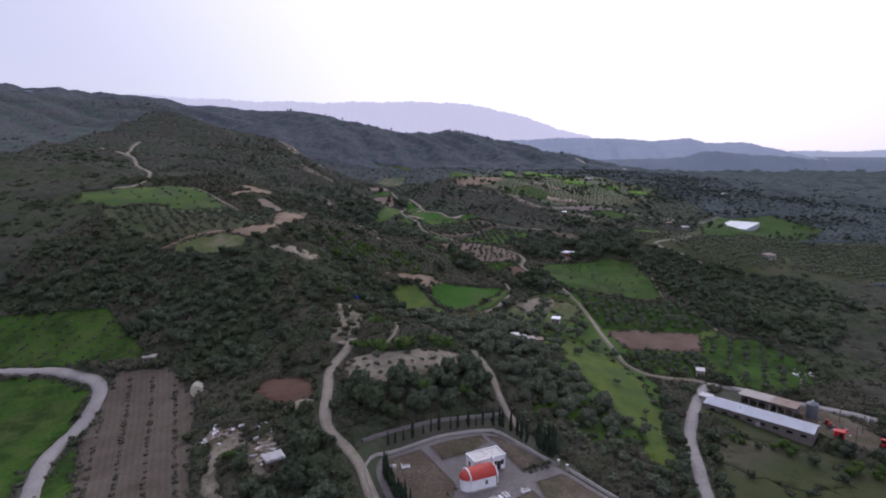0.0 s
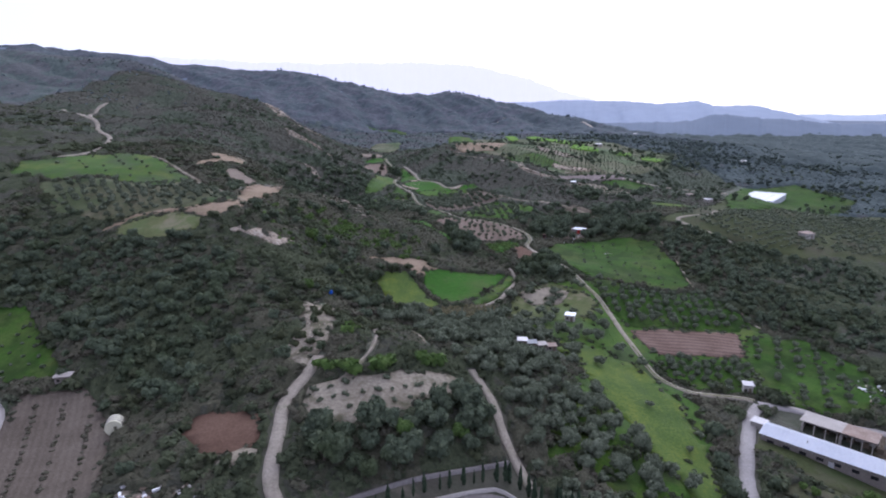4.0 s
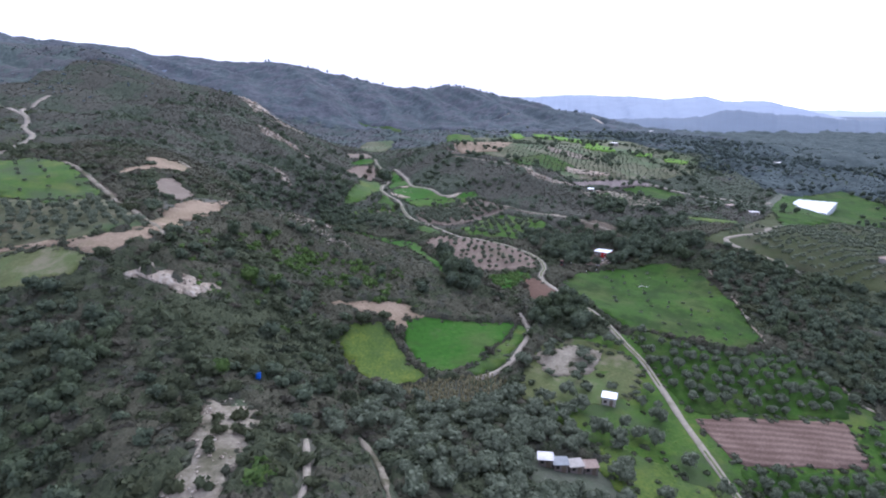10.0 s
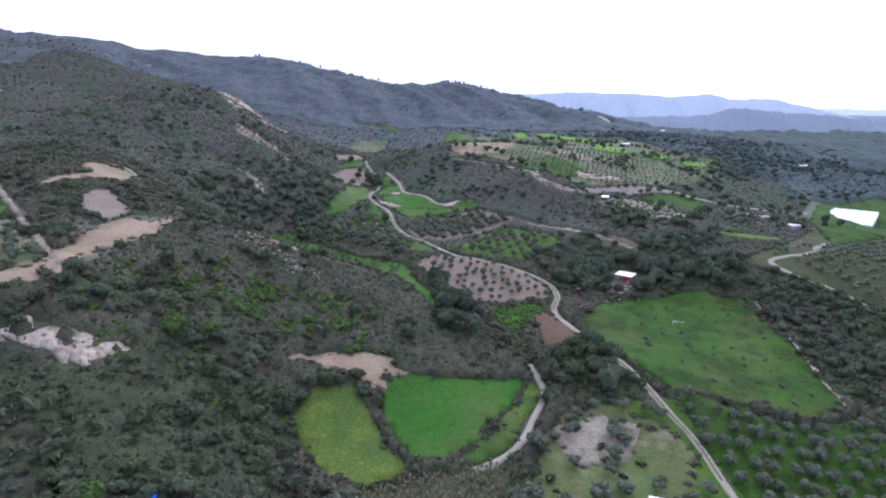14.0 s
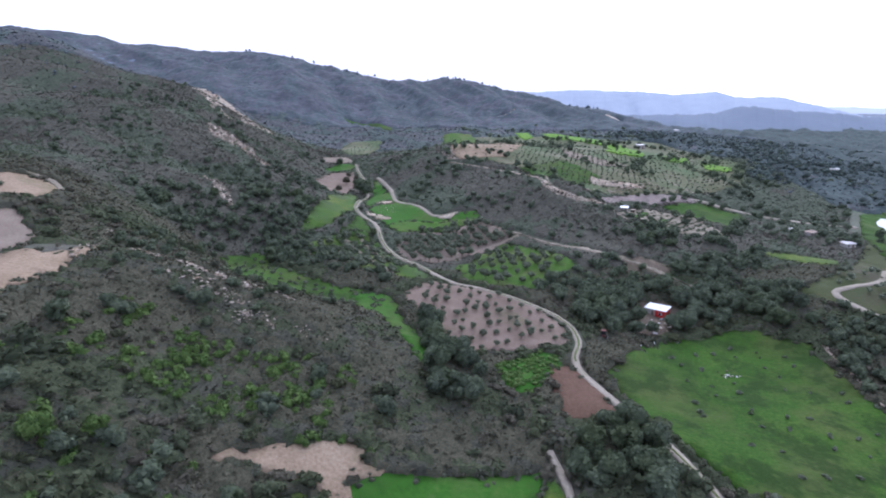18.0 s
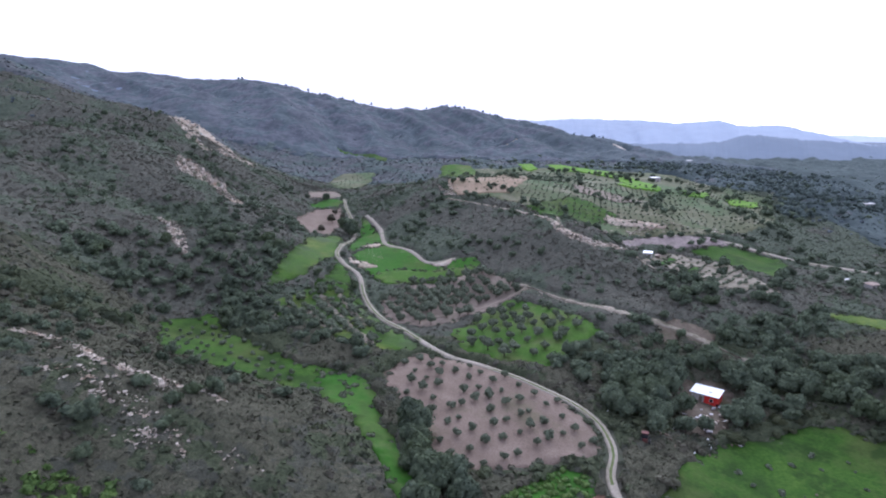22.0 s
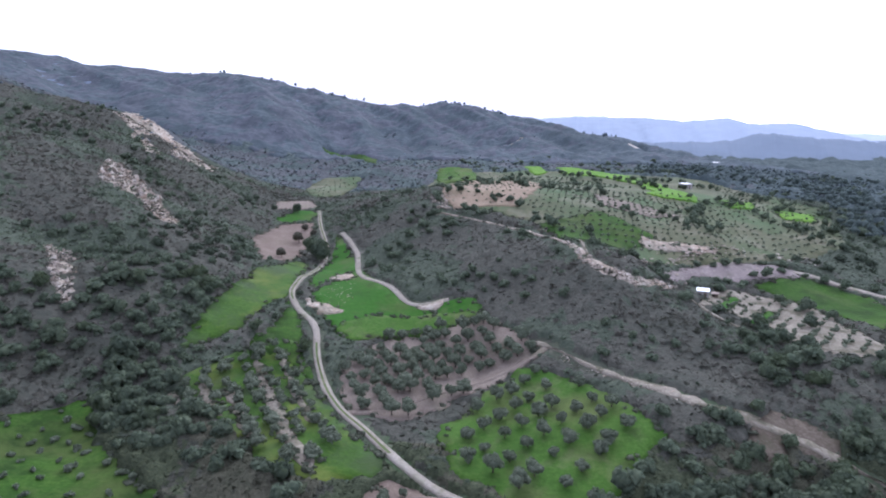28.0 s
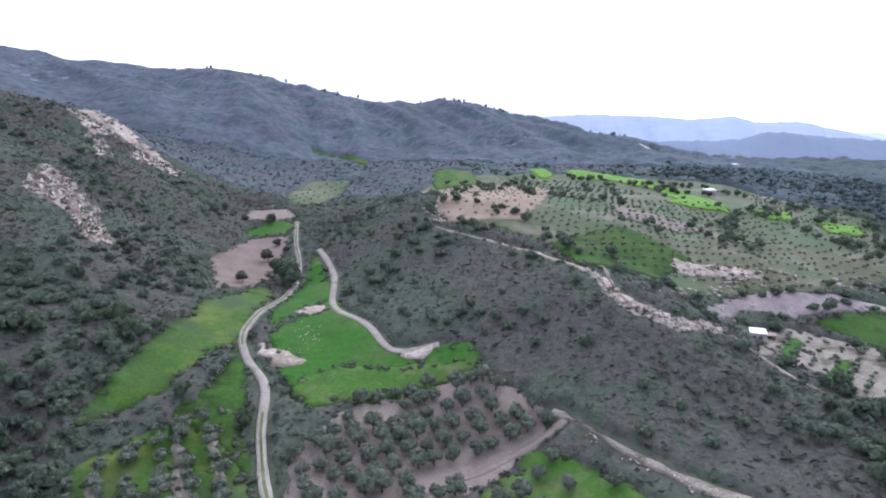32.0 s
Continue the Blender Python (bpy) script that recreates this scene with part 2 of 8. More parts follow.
M_GREYWALL = surface("grey_render", [(0.3, (0.22, 0.205, 0.19)), (0.5, (0.33, 0.31, 0.29)), (0.7, (0.43, 0.41, 0.38))], 0.3, 3.0, 0.15, 0.9)
M_REDROOF = surface("red_painted_roof", [(0.3, (0.2952, 0.0369, 0.0287)), (0.5, (0.41, 0.0533, 0.041)), (0.7, (0.4756, 0.082, 0.0615))], 0.4, 3.0, 0.1, 0.6)
M_SHEET = surface("white_sheet_roof", [(0.3, (0.66, 0.69, 0.76)), (0.5, (0.78, 0.81, 0.88)), (0.7, (0.85, 0.87, 0.92))], 0.2, 2.0, 0.05, 0.45)
M_FILM = surface("greenhouse_film", [(0.3, (0.3276, 0.351, 0.4056)), (0.5, (0.429, 0.4524, 0.507)), (0.7, (0.4992, 0.5226, 0.5694))], 0.2, 2.0, 0.05, 0.4)
M_TIN = surface("weathered_tin", [(0.3, (0.25, 0.24, 0.25)), (0.5, (0.38, 0.37, 0.39)), (0.7, (0.5, 0.49, 0.52))], 0.5, 3.0, 0.1, 0.5, metal=0.3)
M_RUST = surface("rusty_sheet", [(0.3, (0.12, 0.075, 0.055)), (0.5, (0.22, 0.16, 0.13)), (0.7, (0.33, 0.28, 0.25))], 0.4, 3.0, 0.1, 0.7)
M_SIGNAL = surface("red_paint", [(0.3, (0.30, 0.02, 0.018)), (0.5, (0.48, 0.03, 0.025)), (0.7, (0.55, 0.06, 0.05))], 0.4, 3.0, 0.05, 0.5)
M_BLUE = surface("blue_plastic", [(0.3, (0.01, 0.06, 0.32)), (0.5, (0.015, 0.09, 0.45)), (0.7, (0.03, 0.13, 0.52))], 0.5, 3.0, 0.05, 0.4)
M_HOLE = surface("dark_parts_and_opening_shade", [(0.3, (0.012, 0.012, 0.014)), (0.5, (0.02, 0.02, 0.023)), (0.7, (0.03, 0.03, 0.035))], 0.5, 3.0, 0.0, 0.25)
M_WOOD = surface("old_timber", [(0.3, (0.07, 0.055, 0.04)), (0.5, (0.13, 0.105, 0.08)), (0.7, (0.2, 0.17, 0.135))], 0.6, 6.0, 0.3)
M_ROCK = surface("limestone", [(0.3, (0.22, 0.18, 0.145)), (0.5, (0.40, 0.345, 0.285)), (0.68, (0.58, 0.53, 0.46))], 0.25, 1.5, 0.7, spread=0.2, patch=[(0.3, 0.6, (0.3, 0.19, 0.12), 0.55)])
M_ROUGH = surface("rough_meadow", [(0.32, (0.034, 0.043, 0.018)), (0.5, (0.052, 0.062, 0.027)), (0.68, (0.082, 0.088, 0.045))], 0.08, 1.6, 0.3, patch=[(0.05, 0.53, (0.088, 0.078, 0.060), 0.75), (0.1, 0.57, (0.040, 0.062, 0.020), 0.8)])
M_BROWNWALL = surface("brown_block_wall", [(0.3, (0.12, 0.105, 0.095)), (0.5, (0.17, 0.15, 0.138)), (0.7, (0.24, 0.215, 0.20))], 0.4, 3.0, 0.15, 0.9)
M_DULLTIN = surface("dull_sheet_roof", [(0.3, (0.20, 0.18, 0.165)), (0.5, (0.29, 0.265, 0.245)), (0.7, (0.38, 0.35, 0.33))], 0.4, 3.0, 0.1, 0.6)
M_ZINC = surface("weathered_zinc", [(0.3, (0.10, 0.11, 0.125)), (0.5, (0.15, 0.16, 0.18)), (0.7, (0.21, 0.22, 0.24))], 0.5, 3.0, 0.1, 0.55, metal=0.3)
M_TYRE = plain("black_rubber", (0.02, 0.02, 0.02), 0.8)

M_CLIFF = surface("weathered_cliff", [(0.3, (0.14, 0.115, 0.09)), (0.46, (0.29, 0.24, 0.19)), (0.64, (0.48, 0.43, 0.36))], 0.1, 0.8, 0.8, patch=[(0.12, 0.58, (0.09, 0.09, 0.055), 0.7), (0.08, 0.58, (0.30, 0.20, 0.14), 0.4)])
M_QUARRY = surface("quarry_bank", [(0.3, (0.13, 0.105, 0.10)), (0.5, (0.21, 0.175, 0.165)), (0.68, (0.33, 0.28, 0.265))], 0.1, 1.2, 0.7, patch=[(0.12, 0.58, (0.10, 0.095, 0.07), 0.6)])
M_CLAY = surface("bare_red_clay", [(0.3, (0.066, 0.0403, 0.0288)), (0.5, (0.1056, 0.0651, 0.048)), (0.68, (0.1452, 0.0961, 0.072))], 0.12, 1.6, 0.4)


# ---- relief ----
# heights fitted to the camera's view: x, y, z along the relief's lines
RELIEF = {
    "churchyard": [(5, 125, 2.5), (27, 126, 2), (-18, 128, 3.8), (20, 108, 0.7), (12, 143, 4.1)],
    "knoll": [(-4, 159, 14.4), (-31, 140, 11.5), (-32, 185, 19.8), (-52, 170, 12.9), (14, 172, 10.8), (-12, 205, 12.5)],
    "west_fields": [(-104, 161, 5), (-72, 155, 7.3), (-95, 173, 9), (-110, 125, 1), (-60, 118, 5.1), (-150, 195, 12), (-140, 130, 2)],
    "west_terraces": [(-70, 244, 32.1), (-78, 258, 39.9), (-73, 217, 26.5), (-147, 304, 49.3), (-131, 377, 51.7), (-208, 401, 60.1), (-75, 335, 35.9), (-110, 300, 43), (-115, 240, 33), (-160, 250, 36)],
    "east_fields": [(80, 178, -6.3), (110, 163, -9.5), (85, 198, -5.4), (101, 236, -3.9), (63, 238, -0.7), (42, 228, 1.5), (140, 230, -7), (60, 180, -3.9), (40, 160, 0.7), (55, 130, -5)],
    "basin": [(-11, 277, 9.6), (26, 288, 6.1), (-25, 251, 9.1), (5, 240, 4.5), (49, 290, 9), (79, 330, 3.4), (74, 375, 7.8), (42, 342, 9.3), (-20, 320, 20), (-45, 300, 24)],
    "valley": [(62, 405, 18.1), (38, 430, 16.7), (-4, 464, 19.5), (-41, 477, 24.4), (-36, 527, 21.8), (-75, 536, 27.5), (-80, 565, 30), (-61, 593, 31.6), (-108, 834, 54.8), (-85, 700, 37), (-20, 400, 16), (-40, 430, 19)],
    "east_rim": [(90, 478, 22.3), (53, 471, 35.6), (1, 547, 39.6), (-2, 581, 44.9), (-4, 618, 39.4), (32, 462, 24.4), (70, 440, 22.9)],
    "plateau": [(152, 645, 37.1), (258, 498, 6), (130, 370, 15.7), (215, 955, 50.8), (232, 1010, 45.9), (60, 720, 40), (180, 480, 18), (160, 300, 2), (230, 380, 4)],
    "pocket": [(-68, 387, 16), (-24, 358, 14.4), (-16, 373, 15.3), (-37, 386, 17.2), (-78, 396, 19.5), (-40, 362, 16.5), (-44.5, 326, 28.5), (-57, 331, 33), (-78, 331, 37.5), (-30, 321, 25), (-52, 350, 21), (-90, 372, 33)],
    "west_spur": [(-99, 441, 38.9), (-106, 455, 38.5), (-96, 482, 41.5), (-138, 541, 60.8), (-175, 643, 75.2), (-244, 559, 82.7), (-354, 621, 103.4), (-170, 460, 62)],
    "skyline": [(-711, 1130, 171.8), (-635, 1130, 164.8), (-567, 1120, 164.8), (-505, 1107, 157.8), (-481, 1107, 147.3), (-417, 1090, 148.3), (-348, 1045, 133.8), (-300, 1040, 136.8), (-246, 1040, 131.8), (-200, 1038, 123.8), (-178, 1037, 115.8), (-122, 1030, 104.8),
                (-76, 1030, 96.3), (-19, 1030, 99.8), (22, 1020, 97.3), (45, 1015, 93.3), (74, 1010, 83.3), (111, 1005, 75.3), (147, 1000, 68.2), (190, 995, 57.6), (255, 990, 42.8)],
    "massif": [(-597, 900, 155.5), (-435, 720, 134.5), (-365, 700, 126.5), (-331, 680, 122.5), (-296, 660, 111.0), (-262, 650, 98.5), (-219, 650, 86.5), (-185, 655, 79.5), (-168, 650, 67.5), (-282, 611, 104), (-272, 544, 85.7), (-116, 366, 49)],
    "hollow": [(-217, 813, 79.3), (-130, 840, 70), (-68, 818, 51.4), (60, 880, 59.3), (-330, 800, 92), (-260, 735, 70), (-200, 730, 56), (-150, 725, 43), (-110, 690, 36), (-60, 730, 42), (-380, 930, 112), (0, 760, 46), (-30, 900, 66)],
    "plain": [(291, 638, 22), (199, 630, 31.6), (237, 807, 43), (224, 994, 52.4), (242, 1036, 45)],
    "distance": [(900, 2300, 30), (400, 2300, 40), (1500, 2000, 20), (1500, 900, 0), (3500, 3500, 0), (0, 4000, 20), (-3000, 3500, 150), (500, 350, -14), (350, 120, -25), (-420, 150, 50), (-650, 500, 120), (0, -150, -8), (-350, -150, 20), (350, -150, -30), (-1500, 2300, 190), (-300, 1700, 40), (500, 1300, 5), (700, 900, 2), (-100, 1230, 50), (-400, 1350, 90), (-700, 1400, 110), (120, 1200, 30)],
}


def spline():
    p = np.array([q for line in RELIEF.values() for q in line], float)
    n = len(p)
    r2 = ((p[:, None, :2] - p[None, :, :2]) ** 2).sum(2)
    k = np.where(r2 > 0, 0.5 * r2 * np.log(r2 + 1e-9), 0.0)
    a = np.zeros((n + 3, n + 3))
    a[:n, :n] = k + np.eye(n) * 40.0
    a[:n, n:] = np.c_[np.ones(n), p[:, :2]]
    a[n:, :n] = a[:n, n:].T
    return p[:, :2], np.linalg.solve(a, np.r_[p[:, 2], np.zeros(3)])


KNOTS, WEIGHTS = spline()


def smooth_height(x, y):
    x, y = np.broadcast_arrays(np.asarray(x, float), np.asarray(y, float))
    out = WEIGHTS[-3] + WEIGHTS[-2] * x + WEIGHTS[-1] * y
    for (kx, ky), w in zip(KNOTS, WEIGHTS):
        r2 = (x - kx) ** 2 + (y - ky) ** 2
        out = out + w * 0.5 * r2 * np.log(r2 + 1e-9)
    return out


def ripple(x, y):
    """Uneven ground: a few crossed waves, some metres long to some hundred."""
    out = 0.0
    for i, (length, high) in enumerate(((90, 1.6), (47, 0.9), (26, 0.55), (15, 0.3))):
        for j in range(3):
            a = 0.7 * i + 2.1 * j + 0.4
            out = out + high * 0.5 * np.sin((x * math.cos(a) + y * math.sin(a)) * 6.283 / length + 1.7 * i + j + 0.8 * np.sin((x * math.sin(a) - y * math.cos(a)) * 3.1 / length))
    return out


def gullies(x, y):
    """Ribs and ravines running down the western slopes."""
    mask = np.clip((y - 410) / 60, 0, 1) * np.clip((-75 - x) / 40, 0, 1)
    u = (y + 0.35 * x) / 52 + 0.5 * np.sin(x / 70) + 0.3 * np.sin(y / 33)
    far = np.clip((y - 640) / 120, 0, 1)
    near = mask * (4.5 * np.abs(np.sin(3.1416 * u)) - 2.8) * (1 - 0.6 * far)
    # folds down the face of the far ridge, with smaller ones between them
    face = np.clip((y - 780) / 90, 0, 1) * np.clip((1035 - y) / 60, 0, 1) * np.clip((300 - x) / 120, 0, 1)
    w = (x + 0.22 * y) / 105 + 0.35 * np.sin(y / 75) + 0.4 * np.sin(x / 140)
    folds = 9 * np.sin(3.1416 * w) ** 2 - 4.5 + 3.2 * np.sin(3.1416 * (2.7 * w + 0.3 * np.sin(y / 31))) ** 2 - 1.6
    return near + face * folds


def height(x, y):
    x, y = np.asarray(x, float), np.asarray(y, float)
    return smooth_height(x, y) + ripple(x, y) * 0.5 + gullies(x, y)


def mesh(name, verts, faces, material=None, smooth=False):
    me = bpy.data.meshes.new(name)
    verts, faces = np.asarray(verts, np.float32), np.asarray(faces, np.int32)
    me.vertices.add(len(verts))
    me.vertices.foreach_set("co", verts.ravel())
    k = faces.shape[1]
    me.loops.add(faces.size)
    me.loops.foreach_set("vertex_index", faces.ravel())
    me.polygons.add(len(faces))
    me.polygons.foreach_set("loop_start", np.arange(0, faces.size, k, dtype=np.int32))
    if smooth:
        me.polygons.foreach_set("use_smooth", np.ones(len(faces), bool))
    me.update(calc_edges=True)
    if material:
        me.materials.append(material)
    return me


def grid_faces(nx, ny):
    i = (np.arange(ny - 1)[:, None] * nx + np.arange(nx - 1)[None, :]).ravel()
    return np.c_[i, i + 1, i + 1 + nx, i + nx]


def steps(near0, near1, step, far0, far1, growth):
    out = list(np.arange(near0, near1 + 0.1, step))
    d = step
    while out[-1] < far1:
        d *= growth
        out.append(min(out[-1] + d, far1))
    d = step
    while out[0] > far0:
        d *= growth
        out.insert(0, max(out[0] - d, far0))
    return np.array(out)


gx, gy = steps(-260, 260, 4, -4600, 4600, 1.06), steps(100, 700, 4, -900, 4700, 1.05)
GX, GY = np.meshgrid(gx, gy)
ground = new("ground", mesh("ground", np.c_[GX.ravel(), GY.ravel(), height(GX, GY).ravel()], grid_faces(len(gx), len(gy)), smooth=True))
tagged(ground, "dark scrub-covered hills and valley floor", "ground", kind="structure")
M_SCRUB = surface("scrub_floor", [(0.30, (0.036, 0.043, 0.027)), (0.46, (0.055, 0.06, 0.04)), (0.60, (0.074, 0.073, 0.055)), (0.72, (0.10, 0.092, 0.075))], 0.02, 0.35, 0.8, sheen=0.12,
                  patch=[(0.018, 0.53, (0.07, 0.06, 0.052), 0.75), (0.03, 0.57, (0.04, 0.07, 0.025), 0.7), (0.09, 0.66, (0.2, 0.175, 0.14), 0.7)])
# slope and far land carry air haze in their blue base colours
M_SLOPE = surface("hazed_scrub_slope", [(0.30, (0.042, 0.053, 0.068)), (0.5, (0.057, 0.071, 0.09)), (0.7, (0.08, 0.092, 0.11))], 0.012, 0.12, 0.9, sheen=0.05, tint=(0.8, 0.9, 1.0),
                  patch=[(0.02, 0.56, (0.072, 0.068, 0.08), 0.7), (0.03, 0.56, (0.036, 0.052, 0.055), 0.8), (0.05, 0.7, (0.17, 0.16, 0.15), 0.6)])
M_FARLAND = surface("hazed_far_land", [(0.30, (0.075, 0.092, 0.13)), (0.5, (0.095, 0.115, 0.158)), (0.7, (0.12, 0.14, 0.18))], 0.006, 0.06, 0.6, sheen=0.12, tint=(0.8, 0.9, 1.0), patch=[(0.008, 0.6, (0.12, 0.14, 0.13), 0.6)])
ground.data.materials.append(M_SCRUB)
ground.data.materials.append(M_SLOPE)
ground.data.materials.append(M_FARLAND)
# slots by distance, so the painted haze deepens outwards
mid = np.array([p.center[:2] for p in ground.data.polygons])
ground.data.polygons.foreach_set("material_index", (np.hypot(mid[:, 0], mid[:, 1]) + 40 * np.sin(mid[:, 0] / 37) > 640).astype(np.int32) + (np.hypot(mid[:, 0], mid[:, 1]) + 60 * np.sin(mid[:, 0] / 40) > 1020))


# ---- distance: ridges behind the land ----
def ridge(name, profile, away, deep, material, label, rough, seed):
    """A ridge whose crest stands at the given bearings and heights, away metres off: a slope with spurs and gullies."""
    bearings = np.linspace(profile[0][0], profile[-1][0], 420)
    crest = np.interp(bearings, [q[0] for q in profile], [q[1] for q in profile])
    rng = np.random.default_rng(seed)
    for k in range(9):
        crest = crest + rough / (k + 1) ** 0.8 * np.sin(bearings * (1.1 + 2.3 * k) + rng.uniform(0, 6))
    rowsv = []
    for k, u in enumerate(np.linspace(0, 1, 15)):
        wander = bearings * 0.62 + 1.1 * np.sin(bearings * 0.31 + seed) + 1.6 * u + 0.5 * u * np.sin(bearings * 0.9)
        spur = np.sin(wander) ** 2 + 0.3 * np.sin(2.9 * wander + 0.8 * u) ** 2
        r = away - deep * (1 - u) ** 1.15 - deep * 0.4 * 0.5 * spur * (1 - u) * min(1, 3 * u)
        rowsv.append(np.c_[np.sin(np.radians(bearings)) * r, np.cos(np.radians(bearings)) * r, -60 + (crest + 60) * (1 - (1 - u) ** 1.35)])
    for back, part_of in ((deep * 0.4, 0.7), (deep * 0.6, -0.3)):
        rowsv.append(np.c_[np.sin(np.radians(bearings)) * (away + back), np.cos(np.radians(bearings)) * (away + back), -60 + (crest + 60) * part_of])
    me = mesh(name, np.concatenate(rowsv), grid_faces(len(bearings), len(rowsv)), material, True)
    return tagged(new(name, me), label, "hills", kind="structure")


# air haze put into a ridge's base colour, with a glow to lift it
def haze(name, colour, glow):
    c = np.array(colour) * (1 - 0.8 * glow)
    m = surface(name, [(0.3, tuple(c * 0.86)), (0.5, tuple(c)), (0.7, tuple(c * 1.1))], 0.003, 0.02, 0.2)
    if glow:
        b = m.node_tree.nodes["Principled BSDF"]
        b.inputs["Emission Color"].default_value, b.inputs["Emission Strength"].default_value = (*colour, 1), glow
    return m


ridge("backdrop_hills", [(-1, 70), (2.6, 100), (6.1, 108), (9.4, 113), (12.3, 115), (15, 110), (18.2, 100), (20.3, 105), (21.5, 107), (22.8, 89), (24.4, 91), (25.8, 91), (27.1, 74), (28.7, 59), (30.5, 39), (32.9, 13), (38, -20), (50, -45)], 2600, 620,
      haze("hazed_far_hills", (0.285, 0.325, 0.42), 0.26), "hills with wooded folds on the horizon, painted haze-blue", 1.4, 1)
ridge("backdrop_ridge", [(2, 40), (9.4, 40), (13.1, 38), (16.3, 36), (19.2, 40), (21.2, 46), (22.8, 61), (24.8, 58), (27, 50), (29.2, 44), (32.2, 38), (36, 34), (44, 22), (55, 10)], 1950, 420, haze("hazed_middle_hills", (0.15, 0.18, 0.235), 0.2), "wooded ridge in the distance, painted haze-grey", 1.6, 2)
ridge("backdrop_far_hills", [(20, 20), (27.3, 44), (29.2, 47), (31, 51), (33.4, 46), (38, 60), (46, 50), (55, 30)], 3600, 400, haze("hazed_farther_hills", (0.42, 0.46, 0.56), 0.33), "far hills, painted haze-pale", 1.5, 3)
ridge("backdrop_mountain", [(-34, 420), (-28, 445), (-25, 436), (-19, 420), (-12, 415), (-6, 424), (0, 416), (3, 378), (6, 325), (8, 265), (10, 212), (12, 172), (16, 60)], 4600, 150, haze("hazed_far_mountain", (0.83, 0.78, 0.95), 1.0),
      "faint mountain on the horizon, painted haze-lavender", 4.0, 4)


# ---- laying things on the land ----
def curve(points, closed=False, step=3.0):
    """A smooth line through the points, as an array."""
    p = np.array(points, float)
    n, out = len(p), []
    for i in range(n if closed else n - 1):
        if closed:
            a, b, c, d = p[(i - 1) % n], p[i], p[(i + 1) % n], p[(i + 2) % n]
        else:
            a, b, c, d = p[max(i - 1, 0)], p[i], p[i + 1], p[min(i + 2, n - 1)]
        k = max(2, int(np.linalg.norm(c - b) / step))
        for t in np.arange(k) / k:
            out.append(0.5 * (2 * b + (c - a) * t + (2 * a - 5 * b + 4 * c - d) * t * t + (3 * b - a - 3 * c + d) * t ** 3))
    if not closed:
        out.append(p[-1])
    return np.array(out)


def outline_of(points, step=2.0, softness=1):
    """A closed outline with straight sides and slightly worn corners."""
    p = np.array(points, float)
    out = []
    for a, b in zip(p, np.roll(p, -1, 0)):
        k = max(2, int(np.linalg.norm(b - a) / step))
        out.extend(a + (b - a) * t for t in np.arange(k) / k)
    out = np.array(out)
    for _ in range(softness):
        out = 0.25 * np.roll(out, 1, 0) + 0.5 * out + 0.25 * np.roll(out, -1, 0)
    return out


def inside(poly, x, y):
    x, y = np.asarray(x, float), np.asarray(y, float)
    hit = np.zeros(x.shape, bool)
    for (ax, ay), (bx, by) in zip(poly, np.roll(poly, -1, 0)):
        cross = (ay > y) != (by > y)
        hit ^= cross & (x < (bx - ax) * (y - ay) / (by - ay + 1e-12) + ax)
    return hit


def off_line(line, x, y):
    """Distance from points to a line."""
    best = np.full(np.shape(x), 1e9)
    for a, b in zip(line[:-1], line[1:]):
        d = b - a
        t = np.clip(((x - a[0]) * d[0] + (y - a[1]) * d[1]) / (d @ d + 1e-9), 0, 1)
        best = np.minimum(best, np.hypot(x - a[0] - t * d[0], y - a[1] - t * d[1]))
    return best


FIELDS, WAYS, PADS = [], [], []


def field(name, points, material, label, lift=0.3, step=3.5, bare=True, ragged=0.6, furrow=None, category="field", softness=1):
    """A field draped over the ground. bare: scrub keeps off it. furrow: (angle, spacing, depth) of plough ridges."""
    line = outline_of(points, softness=softness)
    rng = np.random.default_rng(len(FIELDS) + 5)
    line = line + rng.normal(0, ragged, line.shape)
    bm = bmesh.new()
    bm.faces.new([bm.verts.new((x, y, 0)) for x, y in line])
    lo, hi = line.min(0), line.max(0)
    cuts = [((v, 0, 0), (1, 0, 0)) for v in np.arange(lo[0] + step * 0.6, hi[0], step)] + [((0, v, 0), (0, 1, 0)) for v in np.arange(lo[1] + step * 0.6, hi[1], step)]
    for co, no in cuts:
        bmesh.ops.bisect_plane(bm, geom=bm.verts[:] + bm.edges[:] + bm.faces[:], plane_co=co, plane_no=no)
    bmesh.ops.triangulate(bm, faces=bm.faces[:])
    bm.normal_update()
    co = np.array([v.co[:2] for v in bm.verts])
    z = height(co[:, 0], co[:, 1]) + lift
    for v, h in zip(bm.verts, z):
        v.co.z = h
    bmesh.ops.recalc_face_normals(bm, faces=bm.faces[:])
    if sum(f.normal.z for f in bm.faces) < 0:
        bmesh.ops.reverse_faces(bm, faces=bm.faces[:])
    rim = [e for e in bm.edges if e.is_boundary]
    made = bmesh.ops.extrude_edge_only(bm, edges=rim)["geom"]
    for v in made:
        if isinstance(v, bmesh.types.BMVert):
            v.co.z -= 1.0
    me = bpy.data.meshes.new(name)
    bm.to_mesh(me)
    bm.free()
    me.polygons.foreach_set("use_smooth", np.ones(len(me.polygons), bool))
    me.materials.append(material)
    ob = tagged(new(name, me), label, category, kind="structure")
    FIELDS.append((name, line, bare))
    return ob


